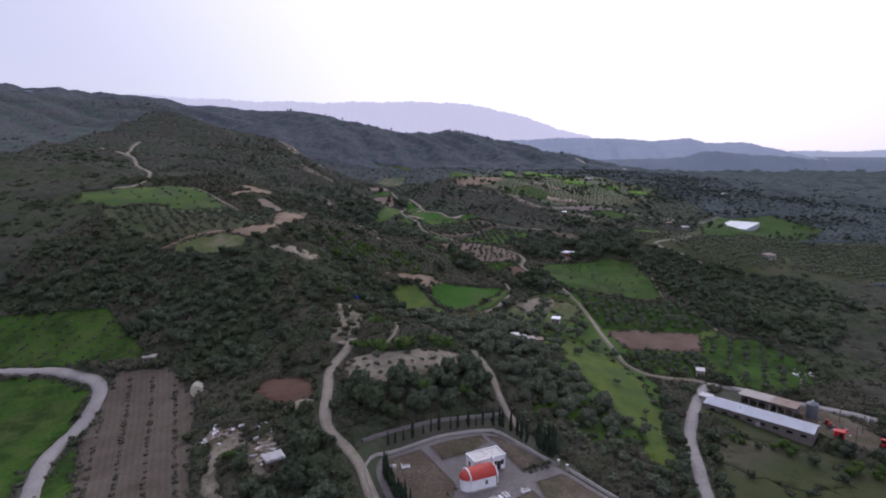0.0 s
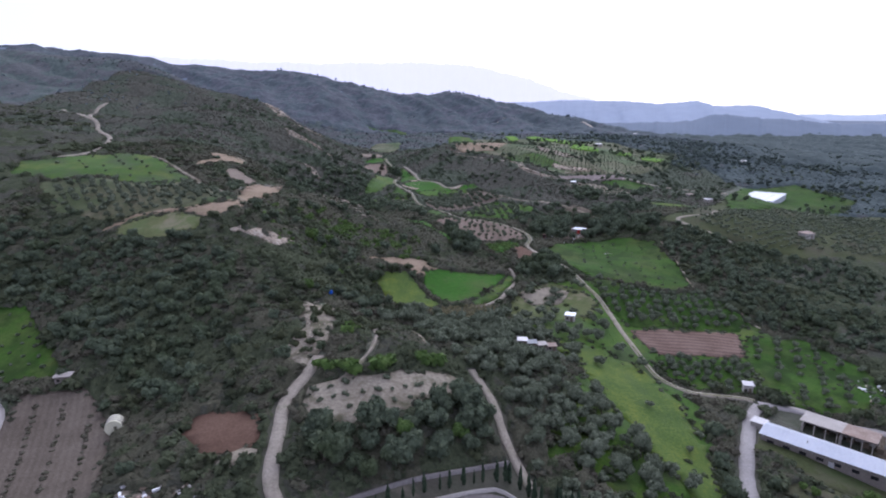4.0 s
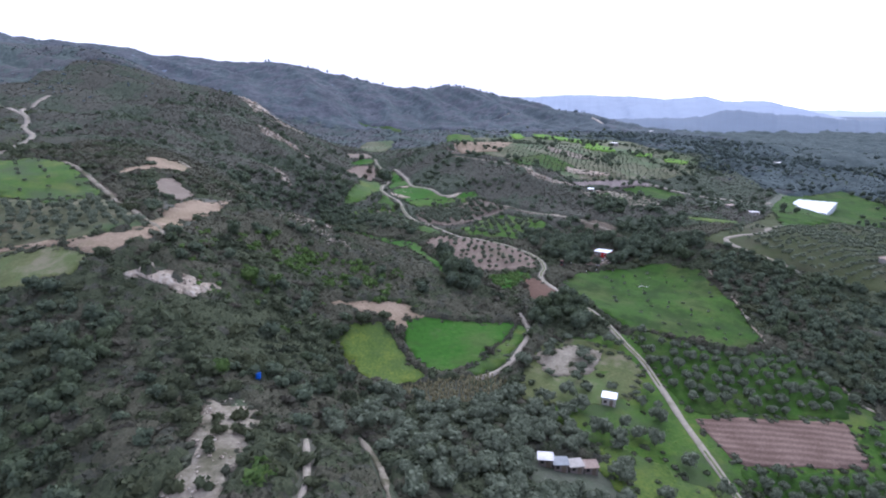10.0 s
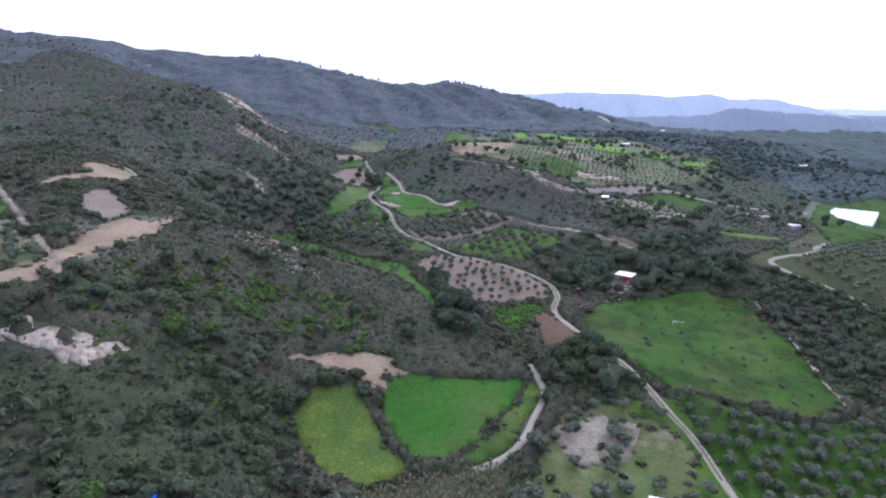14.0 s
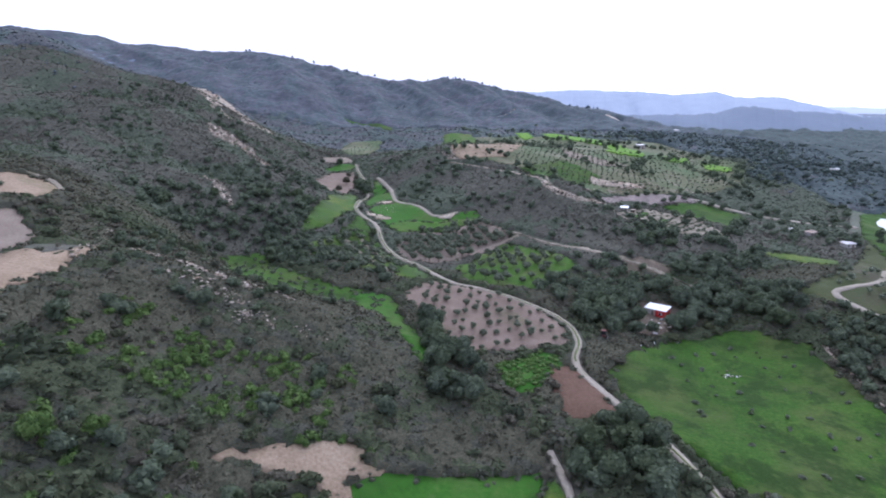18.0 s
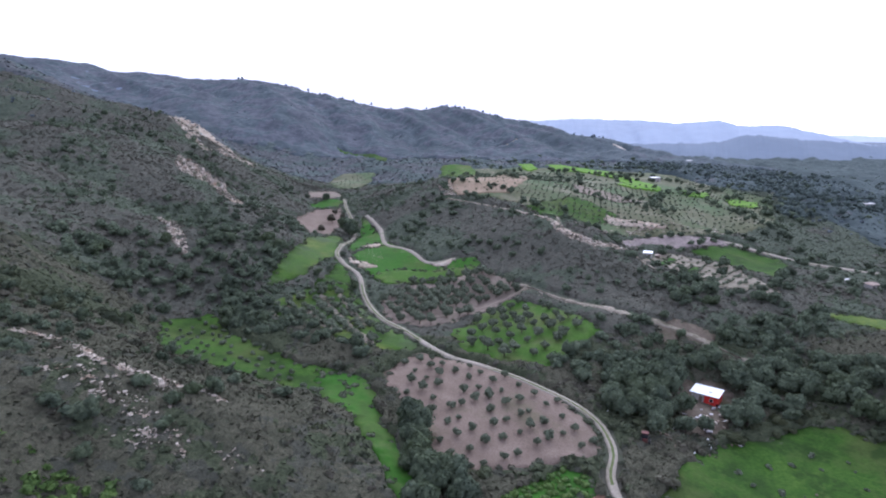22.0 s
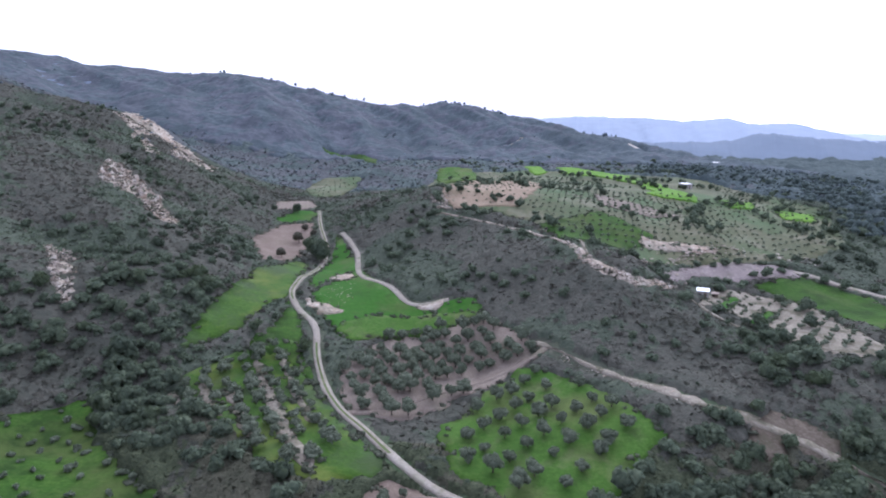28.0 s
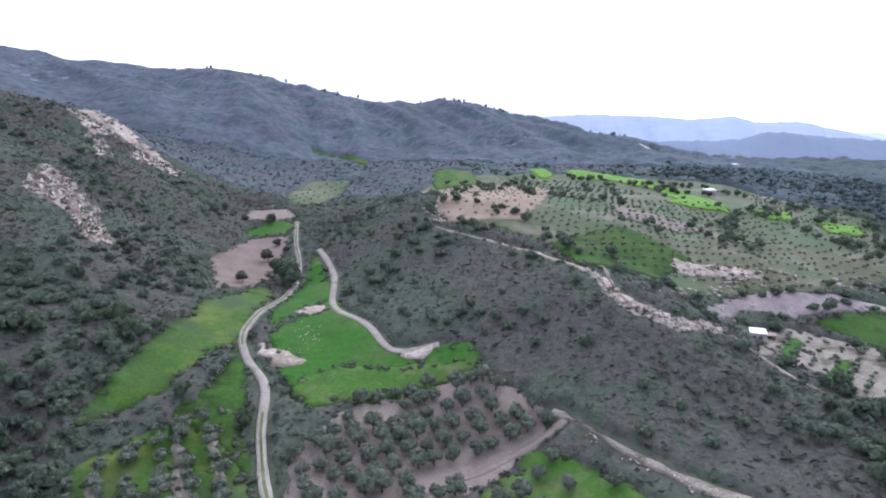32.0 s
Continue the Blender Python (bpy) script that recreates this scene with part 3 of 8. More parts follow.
def way(name, points, width, material, label, lift=0.45, ruts=False, kind="structure", category="road", ragged=0.05):
    """A road or track as a ribbon with a crown, sunk edges and, where used by cars, two ruts."""
    line = curve(points, False, 2.5)
    d = np.gradient(line, axis=0)
    d /= np.linalg.norm(d, axis=1)[:, None] + 1e-9
    side = np.c_[d[:, 1], -d[:, 0]]
    rng = np.random.default_rng(len(WAYS) + 40)
    cols = [(-0.54, -0.8), (-0.5, 0.0), (-0.15, -0.03), (0.0, 0.08), (0.15, -0.03), (0.5, 0.0), (0.54, -0.8)]
    wide = width * (1 + rng.normal(0, ragged, len(line)))
    mid = height(line[:, 0], line[:, 1])
    verts = []
    for u, dz in cols:
        p = line + side * (u * wide)[:, None]
        z = 0.5 * (height(p[:, 0], p[:, 1]) + mid) + lift + dz
        verts.append(np.c_[p, z])
    v = np.stack(verts, 1).reshape(-1, 3)
    me = mesh(name, v, grid_faces(len(cols), len(line))[:, ::-1], material, True)
    if sum(p.normal.z for p in me.polygons) < 0:
        me.flip_normals()
    ob = tagged(new(name, me), label, category, kind=kind)
    WAYS.append((line, width))
    if ruts:
        me.materials.append(M_DRY)
        f = np.arange(len(me.polygons)) % (len(cols) - 1)
        strip = np.repeat(np.sin(np.arange(len(f) // (len(cols) - 1)) * 0.21) > -0.45, len(cols) - 1) & ((f == 2) | (f == 3))
        me.polygons.foreach_set("material_index", strip.astype(np.int32))
    return ob


# ---- fields ----
field("east_meadow", [(22, 152), (40, 140), (56, 150), (70, 190), (64, 215), (112, 196), (126, 212), (112, 250), (104, 276), (85, 268), (60, 276), (36, 272), (20, 250), (30, 225), (40, 205)],
      M_LUSH, "yellow green spring meadow under scattered olive trees", 0.2, 5, True, 1.5)
field("west_orchard_field", [(-200, 190), (-175, 200), (-153, 204), (-128, 208), (-112, 192), (-97, 179), (-101, 175.5), (-122, 174.5), (-160, 175), (-200, 175)], M_GRASS,
      "bright green orchard field with young tree rows")
field("vineyard_field", [(-104, 170.5), (-88, 172), (-74, 158), (-61, 126), (-52, 102), (-76, 102), (-95, 137), (-101, 158)], M_ROWSOIL, "brown tilled vineyard with rows of bare vines", ragged=0.2)
field("west_meadow", [(-190, 170), (-145, 169), (-120, 168), (-107, 160), (-101.5, 143), (-100.5, 125.5), (-93, 104), (-150, 95), (-190, 120)], M_GRASS, "lush green meadow inside the road bend")
field("verge", [(-94, 134.5), (-81, 112), (-76, 100), (-84, 100), (-90.5, 113), (-93.5, 125)], M_GRASS, "narrow green verge beside the road", 0.4, ragged=0.2)
field("ochre_patch", [(-54, 148.5), (-54.8, 156.5), (-46.9, 156.1), (-38.1, 152.4), (-36.9, 146.8), (-37.3, 141.5), (-44, 138.5), (-49, 142)], M_CLAY, "bare red earth clearing beside the track", ragged=0.4)
field("ochre_tongue", [(-44.3, 138.6), (-37.6, 143.2), (-35.6, 139.6), (-41.2, 135.8)], M_PALE, "pale bare tongue of soil below the red clearing", 0.4, ragged=0.4)
field("junk_yard", [(-61.6, 133.2), (-56.5, 134.4), (-48.8, 131.1), (-48.6, 125.4), (-52.2, 122.6), (-50.6, 114.2), (-45.5, 107.6), (-50.8, 106.5), (-55.4, 117.6), (-57.4, 126)], M_PALE, "pale littered yard with scrap and rubble", ragged=0.5, category="yard")
field("shack_yard", [(-47.6, 129.4), (-42.1, 131), (-39.3, 123.1), (-36.4, 117), (-38.2, 113.2), (-42.9, 114.5), (-47.6, 121.3)], M_PALE, "pale trodden ground before the shack", ragged=0.5, category="yard")
field("yellow_meadow", [(36, 222), (48, 216), (60, 209), (64, 188), (61.5, 163), (54, 133), (48, 134), (49.5, 150), (46, 166), (41, 184), (35, 205)], M_YELLOW, "yellow flowering meadow among olive trees", 0.35, ragged=1.2)
field("brown_meadow", [(72, 157), (97, 158), (112, 148), (122, 140), (110, 118), (62, 118), (66, 138)], M_ROUGH, "rough green and brown meadow below the long shed", ragged=1.2)
field("shed_verge", [(80.5, 178), (104, 158), (99, 152.5), (88, 155), (75, 171)], M_ROUGH, "rough grass below the long shed", 0.36, ragged=0.8)
field("bare_meadow", [(74, 156.5), (88, 154), (103, 154.5), (106, 148), (99, 141), (93.2, 135), (82.6, 136.8), (70.6, 142.2)], M_ROUGH, "brownish trampled ground below the long shed", 0.42, ragged=2.2)
field("shed_yard", [(106, 178), (112, 184), (126, 172), (128, 158), (116, 154), (107, 160)], M_WORN, "trodden farmyard ground round the sheds", 0.25, category="yard")
field("east_orchard_field", [(106, 240), (126, 241), (136, 220), (128, 198), (112, 190), (99, 193.5), (93, 199), (97, 221)], M_GRASS, "green orchard field with tree rows", 0.35)
field("white_terrace", [(-31, 159), (-25.7, 161.5), (-15.4, 164), (-0.3, 170), (4.5, 169), (3, 163.2), (-5.1, 155.2), (-13.5, 150.6), (-24.3, 147), (-28.5, 149.5)], M_PALE,
      "pale chalky terrace with young olive trees", 0.45)
field("eroded_slope", [(-44, 205), (-37.3, 208), (-33.4, 207), (-29.3, 191), (-30.6, 184), (-30.2, 176), (-30, 168), (-33, 167), (-37.8, 170.6), (-40.5, 176), (-39, 182.6), (-37.3, 188.4), (-41.7, 194)], M_PALE, "bare eroded chalky slope", ragged=1.0)
field("brown_field", [(63.5, 238), (103.3, 241), (98.7, 223.8), (67.2, 221.6)], M_FURROW, "freshly ploughed reddish brown field", 0.4, ragged=0.15)
field("wheat_field", [(-12, 275), (-7, 279), (5, 281.5), (21, 285), (25, 286.5), (20, 274), (12.4, 261), (5.2, 252.7), (-1.5, 250.7), (-6, 256), (-10, 265)], M_WHEAT,
      "vivid green wheat field with rounded outline", 0.4, ragged=0.15)
field("wheat_verge", [(25, 287.5), (27.2, 280), (23.8, 270), (18.3, 258), (9, 251), (5.8, 252.6), (13, 261), (20.6, 274)], M_LUSH, "weedy green verge between wheat and path", 0.35, ragged=0.3)
field("flower_meadow", [(-30, 255), (-28, 267), (-16.4, 273), (-13.3, 265.7), (-9, 257), (-3, 249), (-7.5, 243), (-13, 241.5), (-20, 247)], M_YELLOW, "yellow green flowering meadow beside the wheat")
field("pale_bank", [(-34, 275), (-19, 283), (-10, 284), (-6, 280), (-12.3, 275), (-12.3, 266), (-16.4, 274), (-25, 274)], M_OCHRE, "pale bare earth bank above the wheat field", 0.45, ragged=0.8)
field("dry_meadow", [(21, 249.6), (30, 270), (42, 272), (52.6, 266), (57, 258), (51, 243), (37, 238), (22, 237)], M_DRY, "dry yellowish meadow with sparse olives", 0.3)
field("pale_clearing", [(29.6, 265), (38.6, 269.6), (46, 266), (45, 258), (35, 252), (28.5, 254.5)], M_PALE, "pale bare clearing in the dry meadow", 0.42, ragged=0.9)
field("big_green_field", [(44, 324), (56, 340), (69, 350), (95, 358), (108, 345), (106, 333), (107, 310), (103, 281), (89.5, 271), (70.6, 276.7), (58.5, 281.5), (51.5, 296)], M_GRASS,
      "large green grass field beside the track", 0.35)
field("grove_field", [(58.5, 280), (70, 275), (89, 270), (102, 277), (112, 262), (112, 249), (103.5, 241.8), (64.5, 239.5), (61.5, 251)], M_GRASS, "green grass between olive rows", 0.3)
field("lower_grove_field", [(67, 220.5), (97.5, 222.5), (93, 200.5), (75, 200.5), (67, 207)], M_GRASS, "grassy ground of a small olive grove", 0.3)
field("soil_orchard_field", [(-10.7, 365.5), (-1.6, 384.5), (18.5, 373), (33, 361), (39, 349), (39.5, 339), (29, 335), (6.7, 327.4), (2, 341)], M_RED, "pinkish brown bare soil under an orchard", 0.35, ragged=0.3)
field("green_grove_field", [(6.2, 399.5), (12.9, 411), (19.4, 421.6), (27, 430.2), (35.2, 426.4), (41.7, 418.4), (47.6, 405.8), (53, 397), (48.3, 392), (42.4, 386.2), (39.8, 380), (33, 375.2), (20.2, 378.6), (10, 387.4)], M_GROVE, "yellowish green grass under spaced olive trees", 0.35)
field("olive_soil_field", [(-19, 427), (-12, 441), (-4.5, 451.5), (18, 457), (32, 440), (29, 433), (14, 418), (-2, 403), (-13, 407)], M_SOIL, "light brown soil under dense olive rows", 0.35)
field("spit_meadow", [(-36, 470), (-31, 492), (-27, 505), (-16, 484), (-5, 466.5), (16, 466), (20, 457), (-2, 448.5), (-21, 441.7), (-28, 453)], M_WHEAT, "green meadow tapering between two tracks", 0.35, ragged=0.3)
field("upper_meadow", [(-44, 552), (-34, 530), (-27, 506), (-32, 494), (-37, 472), (-41, 488), (-41, 520)], M_WHEAT, "narrow upper green meadow by the track", 0.4, ragged=0.3)
field("west_strip_meadow", [(-57, 424), (-58.5, 442), (-57, 487), (-52, 515), (-47, 512), (-44.5, 490), (-42, 467), (-46, 452), (-46.5, 438)], M_LUSH, "long pale green meadow below the wooded slope", 0.35)
field("far_soil_field", [(-77, 533), (-75, 568), (-61, 577), (-55, 548), (-54, 510), (-60, 494)], M_RED, "bare reddish field at the head of the valley", 0.4)
field("far_green_field", [(-80, 574), (-73, 597), (-62, 592), (-62, 579), (-72, 571)], M_WHEAT, "small bright green field at the valley head", 0.45)
field("track_grove_field", [(-45.4, 426.5), (-38.5, 433), (-32.5, 437.5), (-26.6, 424), (-20.2, 412.4), (-12.4, 399.5), (-2.4, 389.3), (-2, 384.8), (-5.7, 382), (-11.5, 378.9), (-17.2, 380.2), (-23.2, 382.6), (-29.1, 388.5), (-37, 396), (-46.9, 401), (-52, 415)], M_LUSH, "green grass and pale soil under olive rows", 0.28)
for strip in ([(-41.4, 411.5), (-39.2, 412.6), (-26.2, 390.4), (-28.6, 390)], [(-39.8, 426), (-37.6, 426.4), (-21.6, 395.5), (-13.4, 383.3), (-15.4, 381.7), (-23.4, 393.4)], [(-48, 413.3), (-46.4, 414), (-36.6, 399), (-38.6, 397.9)],
              [(-33.6, 427), (-32, 427.6), (-18, 400.5), (-19.6, 399.4)], [(-52.6, 408.5), (-51, 409), (-46, 402.6), (-47.6, 402)]):
    field("pale_soil_strip", strip, M_PALE, "pale bare soil strip between olive rows", 0.42, ragged=0.35)
field("track_verge", [(-40.5, 461), (-33.5, 448), (-27.5, 429), (-22.5, 417.5), (-28, 424), (-33, 429.5), (-38, 426.5), (-43, 430), (-39.5, 443)], M_GRASS, "green grass verge beside the valley track", 0.3)
field("bright_strip_field", [(-26, 366), (-19.7, 368), (-13, 362), (-5, 339), (2.3, 319), (13, 308), (8, 308), (-1.5, 317.6), (-6.8, 328.7), (-13.3, 341), (-23, 353)], M_WHEAT, "bright green strip of grass along the stream", 0.35)
field("stream_meadow", [(-75, 379), (-78.8, 394.6), (-68, 405), (-56.7, 389), (-33.5, 371), (-21, 368), (-16.5, 358), (-17, 347), (-23, 353), (-33.6, 357), (-46.7, 360), (-57, 362), (-65, 364)], M_GRASS, "green stream meadow dotted with bushes", 0.28)
field("bean_patch", [(17, 323), (29, 333.5), (36, 331), (30, 319), (25, 309.5), (19, 310.5)], M_WHEAT, "dark green leafy crop patch", 0.35)
field("cabin_clearing", [(63, 394), (66, 397), (72, 400), (78, 406), (82, 405), (86, 398), (84, 393), (78, 393.5), (70, 391)], M_WORN, "bare earth clearing under the plateau slope", 0.35, ragged=1.2)
field("scrap_yard", [(57, 352), (66, 350), (74, 359), (81, 364), (81, 379), (69, 378), (64, 368)], M_WORN, "trodden littered ground round the cabin", 0.3, ragged=0.8, category="yard")
field("red_patch", [(31, 323), (36.5, 326.5), (42.5, 309), (43, 303), (32, 301), (29.5, 310.5)], M_CLAY, "reddish bare earth patch beside the track", 0.4)
field("plateau_orchard_field", [(-12, 672), (2, 605), (4, 550), (36, 522), (49, 494), (56, 487), (75, 488), (95, 501), (135, 512), (178, 540), (215, 620), (180, 700), (125, 728), (60, 745), (0, 720)], M_ORCHARD,
      "stony orchard land on the flat plateau", 0.3, 6)
field("east_olive_field", [(118, 372), (150, 395), (185, 440), (260, 455), (340, 470), (350, 380), (250, 325), (170, 318), (135, 345)], M_ROUGH, "grey-green olive slope on the plateau", 0.3, 7)
field("plateau_soil_field", [(-12, 672), (43, 692), (60, 621), (45, 560), (36, 536), (10, 543), (4, 556), (2, 600)], M_OCHRE, "ochre soil orchard on the plateau rim", 0.55)
field("plateau_green_field", [(41, 512), (70, 537), (88, 520), (70, 494), (47, 490)], M_GRASS, "green grass under plateau orchard rows", 0.55)
field("plateau_strip_field", [(86, 757), (112, 751), (134, 702), (137, 661), (140, 612), (137, 601), (119, 600), (110, 608), (119, 616), (125, 668), (113, 699), (94, 722), (86, 731)], M_CROP, "bright green strip field on the plateau", 0.9)
field("far_green_patch", [(62, 768), (75, 764), (77, 736), (68, 724), (64, 740)], M_CROP, "small bright green field behind the orchards", 0.9)
field("plain_green_patch", [(152, 611), (174, 621), (168, 602), (154, 598)], M_CROP, "small bright green field between dark trees", 0.9)
field("plain_meadow_patch", [(180, 608), (202, 612), (192, 590), (174, 587)], M_CROP, "bright green meadow between dark trees", 0.9)
field("orchard_head_field", [(-6, 730), (20, 742), (25, 690), (10, 684), (-3, 682)], M_GROVE, "green grass under far orchard trees", 0.7)
field("pale_scar", [(79, 482.6), (90, 496), (113, 509), (135, 504), (132, 497), (108, 491.6), (95, 491), (81, 478)], M_QUARRY, "purplish grey quarried bank on the plateau", 0.65, ragged=0.6)
field("rim_band", [(48, 486), (51.5, 473), (57.5, 465.4), (64.5, 463.3), (79, 471), (75, 463), (62, 458), (52, 463), (47, 474)], M_CLIFF, "pale broken rock band along the plateau rim", 0.5, bare=False, ragged=0.8)
field("plateau_east_field", [(112, 489), (136, 500), (150.6, 480), (146, 462), (129.5, 446.7), (124.6, 462.4), (118, 478.6)], M_GRASS, "dull green field behind the plateau hut", 0.4)
field("garden_plot", [(86.5, 466.5), (96, 482), (104, 484.5), (115.6, 477), (122.6, 471), (120.5, 451), (124, 436), (118, 424), (105, 429), (96.4, 436.3), (97, 455)], M_PALE, "pale garden plot with planted rows", 0.4)
field("garden_lawn", [(92, 468), (100.5, 479), (102.5, 476), (88.5, 458)], M_WHEAT, "bright green garden strip", 0.6, ragged=0.2)
field("garden_lawn", [(95, 455), (107, 468), (107.5, 463), (95, 450)], M_WHEAT, "bright green garden strip", 0.6, ragged=0.2)
field("garden_path", [(81.5, 459), (95, 478.5), (97.5, 476), (85, 459)], M_PALE, "pale bare garden strip", 0.6, ragged=0.3)
field("rim_meadow", [(121, 412), (137, 404), (148, 399), (141, 389), (126, 400)], M_YELLOW, "yellow green meadow on the plateau slope", 0.5)
field("far_meadow", [(-118, 838), (-58, 790), (-56, 768), (-109, 818)], M_GRASS, "far green meadow below the ridge", 0.9, 8)
field("greenhouse_field", [(170, 400), (190, 450), (235, 520), (300, 560), (325, 515), (285, 468), (225, 436)], M_GRASS, "green field round the greenhouse", 0.5, 8)
field("terrace_green_field", [(-200, 312), (-187.4, 317.5), (-182.5, 330), (-165.5, 340.3), (-148.4, 333), (-130.1, 316), (-116.4, 303), (-123.6, 287), (-140.5, 289.6), (-156, 293.6), (-165.9, 286), (-190, 290)], M_LUSH, "green field on the hillside terrace", 0.35)
field("terrace_grove_field", [(-175, 285), (-150, 290), (-131, 288), (-116, 302), (-79, 266), (-93, 256), (-119, 250), (-150, 258)], M_ORCHARD, "stony terrace ground under olive rows", 0.3)
field("terrace_dry_field", [(-121, 246.5), (-119.6, 250.6), (-115.9, 253.6), (-97.6, 251.6), (-92.3, 249.2), (-86.4, 247), (-86, 241.6), (-92.2, 237), (-97.7, 234.8), (-106, 235.4), (-114, 240)], M_DRY, "dry yellowish meadow on the terrace edge", 0.4)
field("terrace_sand", [(-126, 247), (-122.5, 252), (-116.4, 257), (-97, 255.2), (-85, 259.4), (-84, 270), (-78.4, 267), (-76.6, 256), (-83, 247), (-87, 247.4), (-92.3, 249.6), (-97.6, 252), (-115.9, 254), (-120, 250.8), (-121.4, 246)], M_OCHRE, "pale sandy band between meadow and olive rows", 0.46, ragged=0.6)
field("upper_terrace", [(-124.5, 326), (-127, 334), (-125, 344.4), (-124, 350.6), (-129.5, 356), (-130, 364), (-120.7, 364.5), (-114.5, 363), (-110, 358), (-110.5, 350.5), (-114.5, 344), (-119, 337)], M_OCHRE, "pale bare upper terrace", 0.4, ragged=0.5)
field("middle_terrace", [(-113.1, 325.9), (-107.2, 338), (-102.5, 333), (-96, 326.8), (-92.6, 318.7), (-94.2, 309.5), (-99.8, 312.6), (-106.5, 314.2)], M_SOIL, "bare brown terrace field", 0.4)
field("lower_terrace", [(-90.5, 291.8), (-93, 304.2), (-91.4, 315), (-85.8, 317.4), (-82.4, 336), (-79.6, 316), (-80, 298.3), (-83, 286), (-79, 268), (-86, 270.5)], M_OCHRE, "pale terrace with scattered dark trees", 0.35, ragged=0.8)
field("terrace_rough", [(-133.4, 327.7), (-125.4, 327), (-114.5, 324), (-107, 313), (-100.5, 309.5), (-92, 293), (-86.6, 272), (-102.8, 291.4), (-118.9, 308)], M_WORN, "rough brown ground between terrace and track", 0.3, bare=False, ragged=0.8)

field("plateau_pale_strip", [(79, 513.5), (95, 519), (112, 520), (111, 514.6), (93, 509.6), (79, 507.6)], M_CLIFF, "pale stony strip between plateau orchards", 0.6, ragged=0.8)
field("plateau_ploughed_strip", [(76, 580), (99, 572), (114, 565), (97, 550), (75, 555)], M_SOIL, "pale brown soil strip on the plateau", 0.6)
field("meadow_dirt_patch", [(-37, 464.5), (-29, 462), (-23.7, 460.4), (-25, 455), (-31, 454.7)], M_CLIFF, "pale bare patch beside the track", 0.55, ragged=0.7)
field("meadow_dirt_patch", [(-34.3, 489.3), (-29.7, 497.5), (-26.3, 494.6), (-30.8, 485.8)], M_CLIFF, "pale bare patch in the green meadow", 0.6, ragged=0.6)
field("meadow_dirt_patch", [(-2.3, 464.8), (2.4, 465.4), (7.9, 467), (5, 462)], M_CLIFF, "pale bare patch in the green meadow", 0.6, ragged=0.5)
field("dry_spit_meadow", [(-23.5, 448), (-14, 459), (4, 461), (19, 457.6), (10.4, 453.5), (-5, 446.5), (-20, 441.5)], M_GROVE, "yellowish green lower half of the meadow", 0.5, ragged=0.5)
field("upper_olive_field", [(-87.7, 660), (-86.6, 712), (-58, 708), (-56.7, 676.6), (-59, 637), (-76, 630)], M_ORCHARD, "pale stony olive ground at the valley head", 0.6, 6)
field("valley_head_soil", [(-87, 589), (-86, 602.5), (-73, 618.5), (-64.6, 602.5), (-74.7, 594)], M_SOIL, "dull brown soil field at the valley head", 0.4, 5)
# ---- roads and tracks ----
way("west_road", [(-230, 178), (-146, 173), (-124, 171.8), (-110, 167.2), (-103, 159.7), (-100, 147), (-99, 133), (-96, 123), (-90, 112), (-80, 98), (-66, 80)], 3.8, M_ROAD, "pale gravel road curving between fields")
way("churchyard_track", [(-12, 100), (-18, 114.6), (-22.6, 124.6), (-29.7, 131), (-32, 136), (-33.2, 145.5), (-34.5, 156), (-32, 163), (-30.6, 171)], 2.7, M_TRACK,
    "pale dirt track climbing past the churchyard")
way("hill_path", [(-24, 161), (-20, 168), (-18, 181), (-22.5, 200)], 0.9, M_TRACK, "narrow pale footpath up the slope", category="path", ragged=0.35)
way("shed_road", [(52, 102), (59, 127), (62.4, 140), (66.4, 155), (72.5, 169), (82.6, 187.4), (88, 193.5)], 3.3, M_ROAD, "pale concrete farm road past the shed")
way("farm_road", [(88, 194.5), (100, 191.5), (106, 187), (122, 179), (150, 165), (190, 150)], 2.6, M_ROAD, "pale farm road behind the sheds")
way("valley_track", [(87.5, 196), (84.7, 197.3), (70, 198.5), (64, 204.6), (61.5, 217.4), (60, 240), (59, 258), (55.2, 272), (52, 284), (49.5, 292), (44.5, 307), (39, 322), (38.7, 332), (41.5, 342),
                     (38.8, 355), (24, 368), (2.3, 387), (-15, 408), (-24, 428), (-29, 446), (-37, 457), (-42, 470), (-42.6, 488), (-42.5, 509), (-46, 537), (-55, 566), (-63, 597)], 1.8, M_TRACK,
    "pale two-rut dirt track winding up the valley", ruts=True)
way("meadow_track", [(8, 466.5), (-4, 467), (-11.6, 478), (-24.5, 496), (-31.5, 529), (-42, 552)], 2.0, M_TRACK, "grassy dirt track along the meadow edge")
way("stony_stream_bed", [(32, 440), (38.6, 433.5), (46, 424), (54, 414), (63, 405), (80, 396), (95, 380)], 2.2, M_PALE, "pale stony stream bed under the plateau", category="stream bed", ragged=0.6)
way("hillside_track", [(-187, 320), (-182.6, 334.5), (-182, 345), (-192.3, 371.6), (-210.3, 404.1), (-226.9, 421.3), (-241, 444), (-264, 462), (-290, 486)], 2.4, M_TRACK, "pale dirt track winding up the hillside")
way("ridge_track", [(-241, 444), (-255.3, 461.7), (-267.6, 492.7), (-270, 510)], 2.4, M_TRACK, "pale branch track towards the ridge")
way("knoll_track", [(17, 142), (12.6, 153.7), (10.7, 163), (6, 173.5)], 1.8, M_TRACK, "eroded dirt track behind the churchyard")
way("wheat_path", [(26, 292), (28, 279.5), (24.6, 269), (19, 257), (10, 250)], 1.5, M_TRACK, "pale path along the wheat field", category="path")
